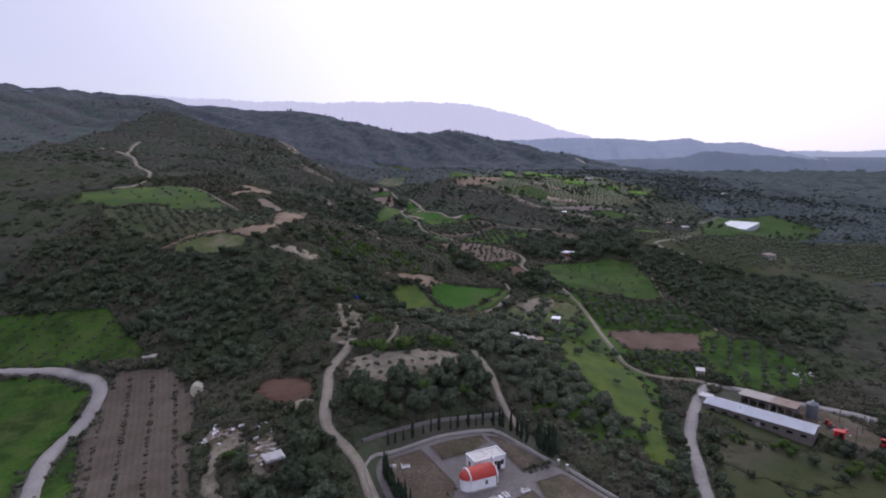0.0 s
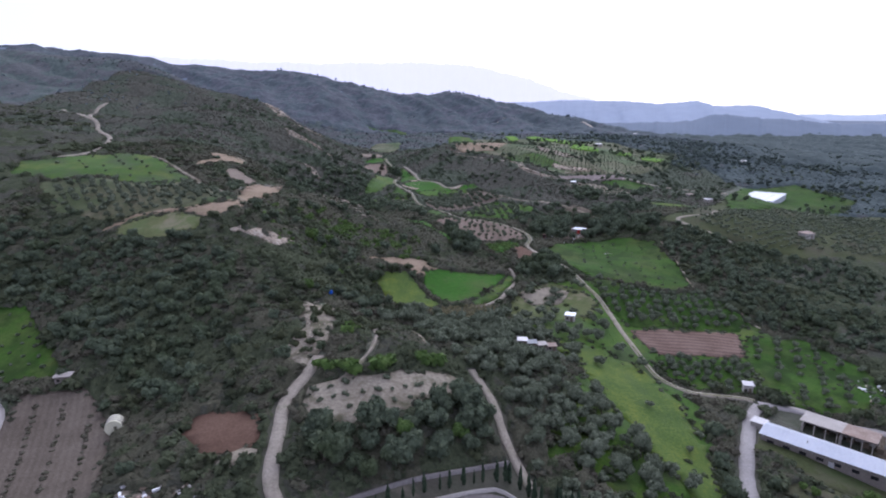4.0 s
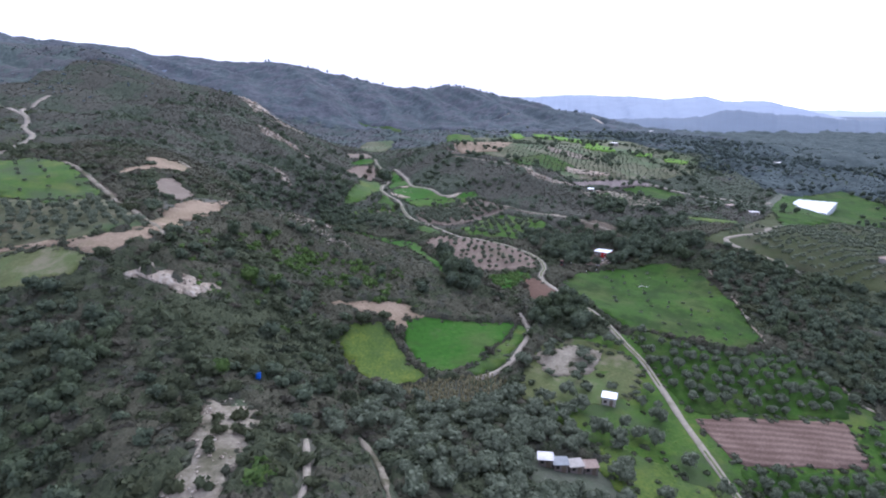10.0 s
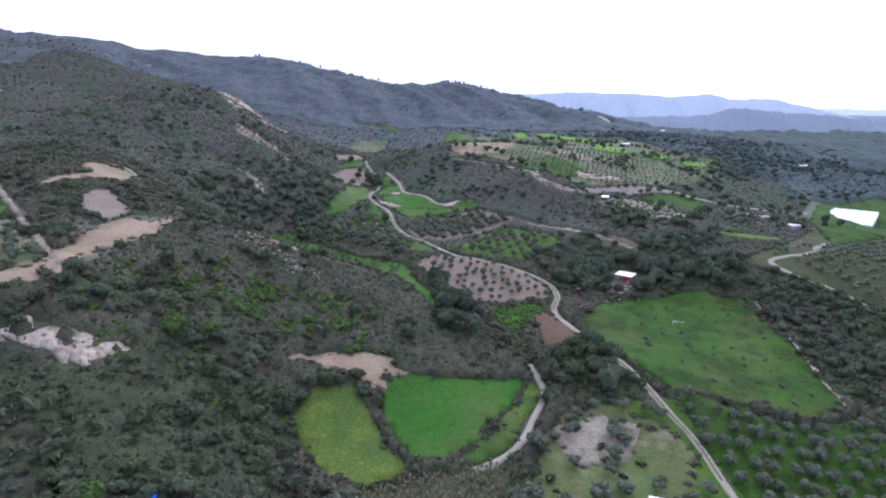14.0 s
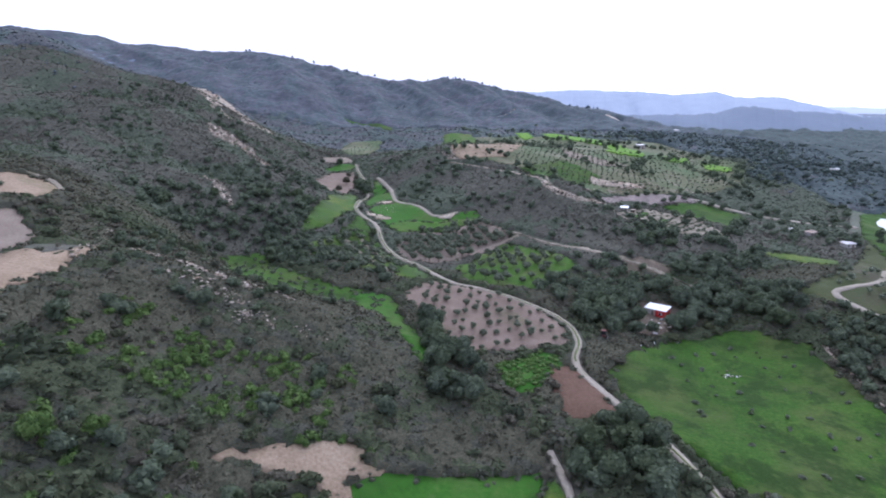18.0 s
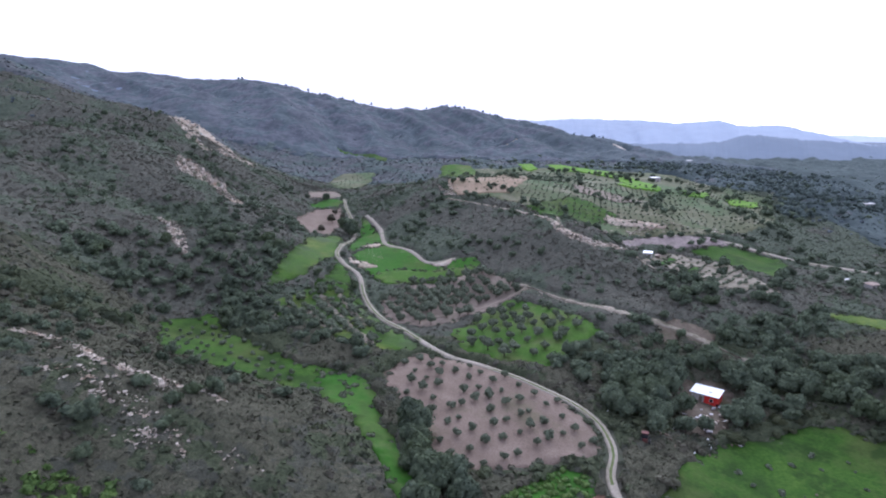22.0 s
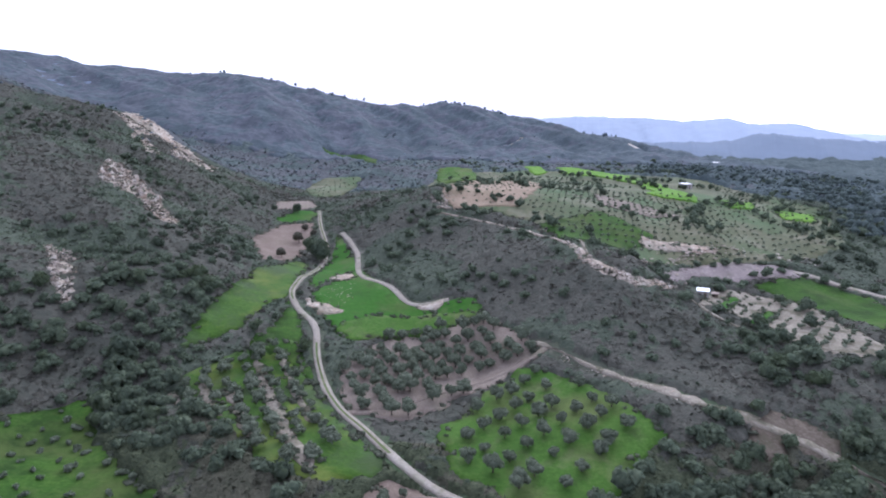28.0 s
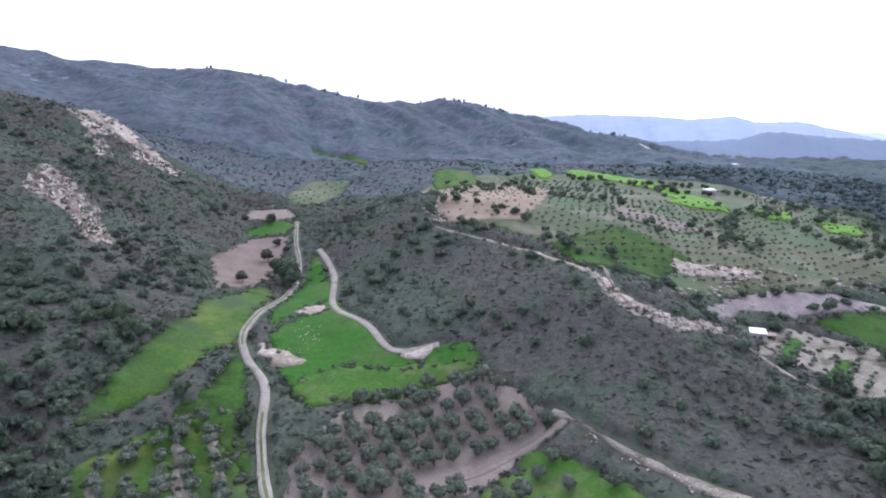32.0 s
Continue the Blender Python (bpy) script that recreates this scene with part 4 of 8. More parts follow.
way("terrace_track", [(-150, 335), (-144, 330.3), (-130.5, 318.6), (-115.6, 304.9), (-94.6, 283.1), (-81.5, 269.3), (-76.6, 262)], 1.6, M_PALE, "pale stony terrace track", ragged=0.3)
way("terrace_loop", [(-150, 361), (-142.4, 366.5), (-136.3, 370.1), (-126, 368), (-117.7, 366), (-111.5, 361)], 2.0, M_PALE, "pale curving track above the terraces", ragged=0.3)
way("east_track", [(175, 404), (163, 395.5), (149, 379), (136, 372), (127.5, 368.6), (128.6, 360), (134.4, 350), (143, 336)], 2.2, M_TRACK, "pale farm track winding up the eastern slope")
way("ridge_road", [(214, 976), (224, 994), (242, 1036)], 3.4, M_ROAD, "pale road climbing over the far ridge", 1.2)
way("slope_scar", [(-14, 206.5), (-8.4, 194), (-5, 181)], 0.8, M_PALE, "narrow pale eroded path", ragged=0.4, category="path")
way("grove_track", [(-12.6, 405.5), (-4.6, 408), (6.4, 418), (27, 431.6), (34, 437)], 1.6, M_SOIL, "light track along the olive grove edge")
way("plateau_track", [(40, 505), (51.7, 492), (53, 470), (65, 463), (79, 467), (85, 449), (97, 438), (120, 425)], 1.0, M_PALE, "pale stony track along the plateau rim", ragged=0.4)
way("far_track", [(112, 500), (136, 503), (150, 490), (175, 470), (200, 470)], 3.0, M_TRACK, "pale farm track on the plateau")
way("ridge_track", [(196, 957), (201.5, 942), (206, 928)], 2.6, M_ROCK, "pale straight track up the far ridge")
way("ridge_scar", [(73, 884), (65, 867), (59, 872), (51, 869)], 1.6, M_CLIFF, "pale rocky scar on the far ridge", category="scar", ragged=0.8)
way("rim_path", [(1, 545.5), (15.6, 528.5), (29.3, 512.8), (42.3, 495), (49.3, 481)], 0.8, M_CLIFF, "narrow pale rocky edge along the plateau rim", category="path", ragged=0.8)


# ---- plants ----
def icosphere(level):
    bm = bmesh.new()
    bmesh.ops.create_icosphere(bm, subdivisions=level, radius=1.0)
    v = np.array([x.co[:] for x in bm.verts])
    f = np.array([[x.index for x in face.verts] for face in bm.faces])
    bm.free()
    return v, f


ICO = {k: icosphere(k) for k in (1, 2, 3)}


def lumpy(rng, level, rough):
    v, f = ICO[level]
    n = np.zeros(len(v))
    for k in (1.7, 3.1, 5.3):
        a = rng.normal(0, k, (3, 3))
        n += np.sin(v @ a + rng.uniform(0, 6, 3)).sum(1) / k
    return v * (1 + rough * n * 0.35 + rng.normal(0, rough * 0.12, len(v)))[:, None], f


def crown(seed, lobes, level, wide, tall, rough=0.5, flecks=0, low=0.3, fleck=0.16, cut=-9.0):
    """A crown of leaf sprays standing out from a few dark lumps round a middle at height low. Unit: metres."""
    rng = np.random.default_rng(seed)
    vs, fs, balls, n = [], [], [], 0
    for i in range(lobes):
        a = 6.283 * (i / max(lobes - 1, 1) + rng.uniform(-0.12, 0.12))
        r = wide * (0.6 * math.sqrt(rng.uniform(0.2, 1)) if i else 0.0)
        size = wide * rng.uniform(0.3, 0.58) if lobes > 1 else wide
        v, f = lumpy(rng, level, rough)
        c = np.array([math.cos(a) * r, math.sin(a) * r, low + tall * (rng.uniform(0.25, 0.68) if i else 0.58)])
        stretch = np.array([size * rng.uniform(0.85, 1.15), size * rng.uniform(0.85, 1.15), min(size, tall * 0.5) * rng.uniform(0.75, 1.05)])
        balls.append((c, stretch))
        v = v * stretch * (0.84 if flecks else 1.0) + c
        vs.append(v), fs.append(f + n)
        n += len(v)
    if flecks:
        which = rng.integers(0, lobes, flecks)
        d = rng.normal(0, 1, (flecks, 3)) + [0, 0, 0.25]
        d /= np.linalg.norm(d, axis=1)[:, None]
        mid, reach = np.array([b[0] for b in balls])[which], np.array([b[1] for b in balls])[which]
        p = mid + d * reach * rng.uniform(0.82, 1.12, (flecks, 1))
        tilt = d + rng.normal(0, 0.45, d.shape)
        tilt /= np.linalg.norm(tilt, axis=1)[:, None]
        u = np.cross(tilt, rng.normal(0, 1, d.shape))
        u /= np.linalg.norm(u, axis=1)[:, None] + 1e-9
        w = np.cross(tilt, u)
        g = fleck * wide * rng.uniform(0.7, 1.7, (flecks, 1))
        t = np.stack([p + u * g * 1.5, p - u * g * 0.8 + w * g, p - u * g * 0.8 - w * g], 1)
        vs.append(t.reshape(-1, 3)), fs.append(np.arange(flecks * 3).reshape(-1, 3) + n)
    v, f = np.concatenate(vs), np.concatenate(fs)
    return v, f[v[f][:, :, 2].max(1) > cut]


def sprig(seed, leaves):
    """A loose dome of leaf sprays with nothing inside."""
    rng = np.random.default_rng(seed)
    d = rng.normal(0, 1, (leaves, 3))
    d[:, 2] = np.abs(d[:, 2]) + 0.2
    d /= np.linalg.norm(d, axis=1)[:, None]
    t = (d * [0.8, 0.8, 0.75])[:, None, :] + rng.normal(0, 0.34, (leaves, 3, 3))
    return t.reshape(-1, 3), np.arange(leaves * 3).reshape(-1, 3)


def joined(kinds, places, sizes, turns, pick, squash=None):
    """All plants of one stand in one mesh: verts and faces."""
    vs, fs, n = [], [], 0
    for i, (p, s, t) in enumerate(zip(places, sizes, turns)):
        v, f = kinds[pick[i]]
        c, si = math.cos(t), math.sin(t)
        w = np.empty_like(v)
        w[:, 0], w[:, 1], w[:, 2] = (v[:, 0] * c - v[:, 1] * si) * s + p[0], (v[:, 0] * si + v[:, 1] * c) * s + p[1], v[:, 2] * s * (squash[i] if squash is not None else 1) + p[2]
        vs.append(w), fs.append(f + n)
        n += len(v)
    return np.concatenate(vs), np.concatenate(fs)


def muted(tone, much, gain):
    """A tone drawn towards grey and made lighter."""
    grey = 0.3 * tone[0] + 0.59 * tone[1] + 0.11 * tone[2]
    return tuple((c * (1 - much) + grey * much) * gain for c in tone)


def leaf(name, dark, mid, light, fine=3.0, spread=0.3, patch=None, sheen=HAZE_SHEEN, tint=(0.88, 1.0, 0.86), grey=0.1, through=0.28):
    """Leaves: broken tones, and some light let through them."""
    dark, mid, light = (muted(tone, grey, 1.38) for tone in (dark, mid, light))
    m = surface(name, [(0.2, dark), (0.5, mid), (0.8, light)], 0.35, fine, 0.5, 0.85, spread, sheen=sheen, patch=patch, tint=tint)
    nt = m.node_tree
    bsdf = nt.nodes["Principled BSDF"]
    shine, both = nt.nodes.new("ShaderNodeBsdfTranslucent"), nt.nodes.new("ShaderNodeMixShader")
    nt.links.new(bsdf.inputs["Base Color"].links[0].from_socket, shine.inputs["Color"])
    both.inputs["Fac"].default_value = through
    nt.links.new(bsdf.outputs["BSDF"], both.inputs[1])
    nt.links.new(shine.outputs["BSDF"], both.inputs[2])
    nt.links.new(both.outputs["Shader"], nt.nodes["Material Output"].inputs["Surface"])
    return m


M_OLIVE = leaf("olive_leaves", (0.05208, 0.06324, 0.03999), (0.09672, 0.1135, 0.0744), (0.1562, 0.1767, 0.1228))
M_DARK = leaf("evergreen_leaves", (0.03808, 0.05376, 0.03584), (0.07056, 0.0896, 0.056), (0.121, 0.1434, 0.084), patch=[(0.05, 0.56, (0.0672, 0.08736, 0.03808), 0.7), (0.13, 0.58, (0.0392, 0.05264, 0.0392), 0.6)])
M_FRESH = leaf("fresh_leaves", (0.0308, 0.0616, 0.0132), (0.0616, 0.1056, 0.022), (0.1144, 0.1672, 0.0396))
M_GREEN_S = leaf("green_scrub_leaves", (0.03612, 0.0462, 0.02604), (0.0588, 0.0714, 0.03864), (0.09072, 0.1025, 0.0546), patch=[(0.035, 0.54, (0.063, 0.0672, 0.0336), 0.7), (0.06, 0.58, (0.03528, 0.04368, 0.0294), 0.8)])
M_BROWN_S = leaf("brown_scrub_twigs", (0.05052, 0.0463, 0.0336), (0.07985, 0.07338, 0.05208), (0.1157, 0.1084, 0.07812), patch=[(0.03, 0.55, (0.06518, 0.0594, 0.04872), 0.7), (0.07, 0.58, (0.05867, 0.06639, 0.03696), 0.7)])
M_GREY_S = leaf("grey_scrub_leaves", (0.04536, 0.05124, 0.0336), (0.0672, 0.07476, 0.04872), (0.1016, 0.1067, 0.06972), patch=[(0.04, 0.55, (0.05712, 0.05376, 0.04032), 0.7)])
# far and hillside leaves: haze put into paler, bluer tones
M_FAR_S = leaf("hazed_far_wood_leaves", (0.062, 0.078, 0.092), (0.084, 0.104, 0.122), (0.106, 0.126, 0.142), 0.5, 0.2, None, 0.3, (0.8, 0.9, 1.0))
M_HILL_G = leaf("hazed_hillside_green_leaves", (0.05085, 0.07025, 0.04336), (0.08052, 0.1023, 0.06307), (0.1208, 0.1425, 0.08674), patch=[(0.03, 0.55, (0.05298, 0.06624, 0.04435), 0.8)], sheen=0.08, tint=(0.9408, 1.086, 1.008))
M_HILL_B = leaf("hazed_hillside_brown_twigs", (0.05299, 0.05078, 0.04065), (0.08125, 0.07618, 0.06054), (0.1148, 0.1058, 0.08475), patch=[(0.03, 0.55, (0.06006, 0.05586, 0.04497), 0.7), (0.06, 0.58, (0.05299, 0.06263, 0.03892), 0.7)], sheen=0.08, tint=(0.7772, 0.8041, 0.7783))
M_REED = leaf("reed_stalks", (0.11, 0.105, 0.055), (0.17, 0.155, 0.085), (0.24, 0.215, 0.125))
M_BARK = surface("bark", [(0.3, (0.05, 0.042, 0.034)), (0.5, (0.10, 0.085, 0.07)), (0.7, (0.17, 0.15, 0.125))], 1.0, 8.0, 0.6)

OLIVES = [crown(i, 9, 1, 2.05, 2.9, 0.65, 800, 0.9, 0.085) for i in range(7)]
OLIVES_FAR = [crown(20 + i, 6, 1, 1.95, 2.8, 0.7, 210, 0.8, 0.12, 0.6) for i in range(7)]
EVERGREENS = [crown(40 + i, 11, 1, 2.75, 4.6, 0.7, 950, 0.8, 0.08) for i in range(7)]
EVERGREENS_FAR = [crown(60 + i, 7, 1, 2.6, 4.4, 0.7, 230, 0.5, 0.115, 0.6) for i in range(8)]
BUSHES = [crown(80 + i, 3, 1, 1.2, 1.2, 0.9, 74, -0.35, 0.17, 0.0) for i in range(10)]
TWIGS = [crown(160 + i, 2, 1, 1.0, 1.0, 0.9, 46, -0.4, 0.2, 0.0) for i in range(10)]
LUMPS = [crown(100 + i, 1, 1, 1.15, 1.1, 0.9, 18, -0.3, 0.22, 0.0) for i in range(8)]
SPRIGS = [sprig(180 + i, 13) for i in range(12)]
ORCHARD_FAR = [crown(140 + i, 3, 1, 1.8, 2.3, 0.6, 20, 0.4, cut=0.3) for i in range(5)]
TUFTS = [crown(120 + i, 1, 1, 0.8, 0.7, 0.9, 6, -0.1, 0.35) for i in range(6)]


def jitter(x0, x1, y0, y1, spacing, seed, loose=0.45):
    rng = np.random.default_rng(seed)
    x, y = np.meshgrid(np.arange(x0, x1, spacing), np.arange(y0, y1, spacing))
    x, y = x.ravel() + rng.uniform(-loose, loose, x.size) * spacing, y.ravel() + rng.uniform(-loose, loose, y.size) * spacing
    return x, y, rng


def rows_in(points, angle, along, between, seed=0, loose=0.5, gap=0.06):
    """Places of planted rows inside an outline."""
    poly = np.array(points, float)
    c, s = math.cos(radians(angle)), math.sin(radians(angle))
    mid = poly.mean(0)
    r = np.linalg.norm(poly - mid, axis=1).max()
    rng = np.random.default_rng(seed)
    u, v = np.meshgrid(np.arange(-r, r, along), np.arange(-r, r, between))
    u, v = u.ravel() + rng.normal(0, loose, u.size), v.ravel() + rng.normal(0, loose * 0.5, v.size)
    x, y = mid[0] + u * c - v * s, mid[1] + u * s + v * c
    keep = inside(poly, x, y) & (rng.random(x.size) > gap) & clear(x, y, 1.0, fields=False)
    return np.c_[x, y][keep]


def clear(x, y, margin=1.0, fields=True):
    ok = np.ones(np.shape(x), bool)
    if fields:
        for _, line, bare in FIELDS:
            if bare:
                lo, hi = line.min(0), line.max(0)
                near = (x > lo[0]) & (x < hi[0]) & (y > lo[1]) & (y < hi[1])
                if near.any():
                    idx = np.nonzero(near)[0]
                    ok[idx[inside(line, x[idx], y[idx])]] = False
    for line, width in WAYS:
        lo, hi = line.min(0) - width - 3, line.max(0) + width + 3
        near = np.nonzero((x > lo[0]) & (x < hi[0]) & (y > lo[1]) & (y < hi[1]))[0]
        if len(near):
            ok[near[off_line(line, x[near], y[near]) < width / 2 + margin]] = False
    for poly in PADS:
        ok &= ~inside(np.array(poly), x, y)
    return ok


def patchy(x, y, length, shift=0.0):
    """A wandering value from 0 to 1."""
    out = 0.0
    for j in range(4):
        a = 1.3 * j + shift
        out = out + np.sin((x * math.cos(a) + y * math.sin(a)) * 6.283 / (length * (0.7 + 0.35 * j)) + 2 * j + shift + 1.2 * np.sin((x * math.sin(a) - y * math.cos(a)) * 6.283 / (length * 1.3)))
    return 0.5 + out / 6.0


TRUNKS = {}


def trunk_mesh(kind, tall, thick):
    """A leaning tapered trunk with three limbs."""
    rng = np.random.default_rng(len(TRUNKS) + 7)
    vs, fs, n = [], [], 0
    paths = [([(0, 0, -0.4), (0.08, 0.05, tall * 0.5), (0.05, 0.12, tall)], thick)]
    for a in (0.4, 2.4, 4.6):
        paths.append(([(0.05, 0.08, tall * 0.6), (math.cos(a) * tall * 0.35, math.sin(a) * tall * 0.35, tall * 1.0), (math.cos(a) * tall * 0.7, math.sin(a) * tall * 0.7, tall * 1.5)], thick * 0.55))
    for pts, r in paths:
        for i, p in enumerate(pts):
            rr = r * (1 - 0.3 * i)
            for k in range(6):
                vs.append((p[0] + math.cos(k * 1.047) * rr, p[1] + math.sin(k * 1.047) * rr, p[2]))
        for i in range(2):
            for k in range(6):
                a, b = n + i * 6 + k, n + i * 6 + (k + 1) % 6
                fs.append((a, b, b + 6, a + 6))
        n += 18
    TRUNKS[kind] = mesh(kind + "_trunk", vs, fs, M_BARK, True)
    return TRUNKS[kind]


def stand(name, places, kinds, material, trunk, label, category, group, size=(0.8, 1.2), seed=0):
    """Single trees, each a thing with its trunk and crown."""
    rng = np.random.default_rng(seed)
    crowns = [mesh(name + "_crown", v, f, material, True) for v, f in kinds]
    z = height(places[:, 0], places[:, 1])
    for (x, y), h in zip(places, z):
        s, t = rng.uniform(*size), rng.uniform(0, 360)
        root = new(name)
        root.matrix_basis = pose(x, y, h + 0.15, 0, 0, t) @ Matrix.Diagonal((s, s, s * rng.uniform(0.85, 1.15), 1))
        tagged(root, label, category, group)
        for n, me in (("trunk", trunk), ("crown", crowns[rng.integers(len(crowns))])):
            new(n, me).parent = root


def thicket(name, places, kinds, material, label, category, size=(0.8, 1.2), seed=0, lift=0.1, sized=None, flat=(0.75, 1.2)):
    """Plants past counting, one object."""
    rng = np.random.default_rng(seed)
    n = len(places)
    z = height(places[:, 0], places[:, 1]) + lift
    s = rng.uniform(*size, n) if sized is None else sized
    v, f = joined(kinds, np.c_[places, z], s, rng.uniform(0, 6.28, n), rng.integers(0, len(kinds), n), rng.uniform(*flat, n))
    return tagged(new(name, mesh(name, v, f, material, True)), label, category, kind="stuff")


# ---- planting ----
CHURCHYARD = [(-24, 131), (-16, 136), (0, 142.5), (13, 148.6), (20, 141), (29, 129), (44, 110), (40, 100), (-8, 100), (-15, 114)]
PADS.append(CHURCHYARD)
PADS.append([(76, 180), (110, 160), (122, 172), (96, 194)])
PADS.append([(188, 458), (238, 532), (276, 509), (232, 434)])
PADS.append([(66, 360), (73, 358), (80, 365), (80, 378), (69, 377), (65, 368)])
PADS.append([(81.7, 179), (103.5, 158.4), (98.5, 153), (76.5, 173.5)])
PADS.append([(19, 199), (35, 199), (35, 213), (19, 213)])
PADS.append([(38, 232), (48, 232), (48, 243), (38, 243)])
PADS.append([(86, 473), (96, 473), (96, 482), (86, 482)])
PADS.append([(-12, 240), (-1, 247), (14, 253), (18, 249), (12, 238), (3, 231), (-6, 233)])

olive_trunk, evergreen_trunk = trunk_mesh("olive", 1.5, 0.22), trunk_mesh("evergreen", 1.8, 0.26)

# groves: outline, row angle, spacing along and between rows, tree size
GROVES = [
    ([(58.5, 279), (70, 274), (89, 269), (101, 276), (111, 262), (111, 250), (103, 243), (65, 241), (62, 251)], -8, 3.9, 5.0, (0.55, 0.9)),
    ([(106, 239), (125, 240), (135, 220), (127, 199), (112, 192), (100, 195), (98, 221)], 64, 4.8, 6.0, (0.5, 0.75)),
    ([(67, 219), (97, 221), (92, 202), (76, 202), (68, 208)], -4, 3.5, 4.0, (0.5, 0.8)),
    ([(-8, 366), (-1.6, 382), (18, 371), (32, 359), (37, 348), (38, 340), (29, 336.5), (8, 329.5), (4, 342)], 35, 4.2, 5.0, (0.34, 0.62)),
    ([(8.4, 399.5), (14, 410), (20, 420.6), (27, 428), (35, 424.6), (41, 417), (46.6, 405), (50.5, 397), (41, 387), (33, 377.4), (21, 380.6), (11.6, 389)], 48, 5.6, 5.8, (0.6, 1.0)),
    ([(-19, 428), (-12, 440), (-4.5, 450), (17.5, 455), (31, 440), (29, 433), (14, 419), (-2, 404.5), (-13, 408)], 25, 3.9, 4.7, (0.72, 1.05)),
    ([(-45.4, 425.6), (-38.5, 432), (-33.4, 434), (-27.6, 422), (-21.6, 411), (-14.8, 400), (-11.5, 390), (-14, 381.6), (-23.2, 384), (-29.1, 390), (-37, 397.8), (-46.9, 402.5), (-51, 414)], 120, 3.6, 4.4, (0.55, 0.95)),
    ([(-172, 287), (-150, 288), (-131, 286), (-116, 299), (-81, 266), (-94, 258), (-119, 252), (-150, 260)], 38, 3.8, 4.6, (0.6, 0.9)),
    ([(-200, 318), (-164, 338), (-148, 331), (-122, 305), (-131, 291), (-152, 294)], 38, 8.0, 9.0, (0.3, 0.5)),
]
near, far = [], []
for i, (outline, angle, along, between, size) in enumerate(GROVES):
    p = rows_in(outline, angle, along, between, i)
    (near if i in (0, 2, 3, 4, 5) else far).append((p, size))
OPEN_STRIP = np.array([(36, 222), (48, 216), (60, 209), (64, 188), (61.5, 163), (54, 133), (48, 134), (49.5, 150), (46, 166), (41, 184), (35, 205)], float)
# scattered olives on the valley's east side
x, y, rng = jitter(12, 66, 150, 262, 4.6, 11)
belt = inside(np.array([(20, 150), (40, 143), (54, 175), (40, 215), (58, 240), (58, 262), (30, 262), (16, 250), (-14, 232), (-22, 212), (4, 178)]), x, y)
keep = belt & clear(x, y, 1.5, fields=False) & ((x < 21) | (y < 236) | (x > 58)) & (rng.random(x.size) < np.where(inside(OPEN_STRIP, x, y), 0.08, 0.55 + 0.2 * (x < 34)))
belt_places = np.c_[x, y][keep]
x, y, rng = jitter(-24, 30, 172, 262, 4.2, 12)
belt = inside(np.array([(-20, 205), (4, 176), (18, 172), (30, 205), (30, 262), (12, 250), (-12, 238)]), x, y)
keep = belt & clear(x, y, 1.2) & (rng.random(x.size) < 0.7)
belt_places = np.concatenate([belt_places, np.c_[x, y][keep]])
for i, (p, size) in enumerate(near):
    stand("olive_tree", p[:70], OLIVES, M_OLIVE, olive_trunk, "grey-green olive tree planted in a row", "tree", "olive trees in the groves", size, i)
    if len(p) > 70:
        far.append((p[70:], size))
stand("olive_tree", belt_places[:60], OLIVES, M_OLIVE, olive_trunk, "grey-green olive tree on rough grass", "tree", "olive trees on the slope", (0.85, 1.3), 30)
far.append((belt_places[60:], (0.85, 1.3)))
pl = np.concatenate([p for p, _ in far])
sz = np.concatenate([np.random.default_rng(i).uniform(*s, len(p)) for i, (p, s) in enumerate(far)])
thicket("olive_grove", pl, OLIVES_FAR, M_OLIVE, "grey-green olive trees of the groves", "olive grove", sized=sz, seed=4)
# plateau orchards
PLATEAU = [([(-10, 668), (42, 688), (58, 621), (44, 562), (36, 540), (11, 546), (5, 558), (3, 600)], 15, 4.4, 6.5, (0.6, 0.85)),
           ([(-10, 676), (42, 694), (62, 742), (2, 718)], 20, 5.0, 6.0, (0.6, 0.9)),
           ([(40, 538), (60, 615), (120, 610), (150, 560), (130, 512), (90, 505), (52, 492)], 25, 3.9, 4.9, (0.6, 0.9)),
           ([(122, 612), (152, 562), (134, 515), (178, 542), (213, 620), (180, 695), (168, 640), (150, 610)], 32, 4.2, 5.2, (0.6, 0.9)),
           ([(90, 470), (97, 480), (104, 483), (115, 475), (121, 470), (119, 451), (121, 437), (116, 426), (106, 431), (98, 437), (98.5, 456)], 50, 2.6, 4.0, (0.5, 0.75)),
           ([(60, 622), (45, 690), (64, 720), (96, 698), (115, 640)], 25, 4.6, 5.6, (0.7, 1.0)),
           ([(-88, 630), (-70, 715), (-58, 697), (-66, 605)], 70, 6.0, 7.0, (0.7, 1.0)),
           ([(150, 470), (190, 520), (230, 540), (200, 480), (170, 430), (140, 420)], 40, 6.0, 7.0, (0.7, 1.0)),
           ([(130, 380), (170, 400), (240, 440), (330, 460), (330, 380), (240, 330), (150, 330)], 30, 3.7, 4.6, (0.8, 1.1))]
pl = np.concatenate([rows_in(o, a, u, v, 50 + i) for i, (o, a, u, v, _) in enumerate(PLATEAU)])
sz = np.concatenate([np.random.default_rng(50 + i).uniform(*q, len(rows_in(o, a, u, v, 50 + i))) for i, (o, a, u, v, q) in enumerate(PLATEAU)])
thicket("plateau_orchard", pl, ORCHARD_FAR, M_OLIVE, "rows of small orchard trees on the plateau", "orchard", sized=sz * np.where(pl[:, 1] < 470, 0.95, np.where((pl[:, 0] < 60) & (pl[:, 1] > 538), 0.55, 0.72)), seed=6)
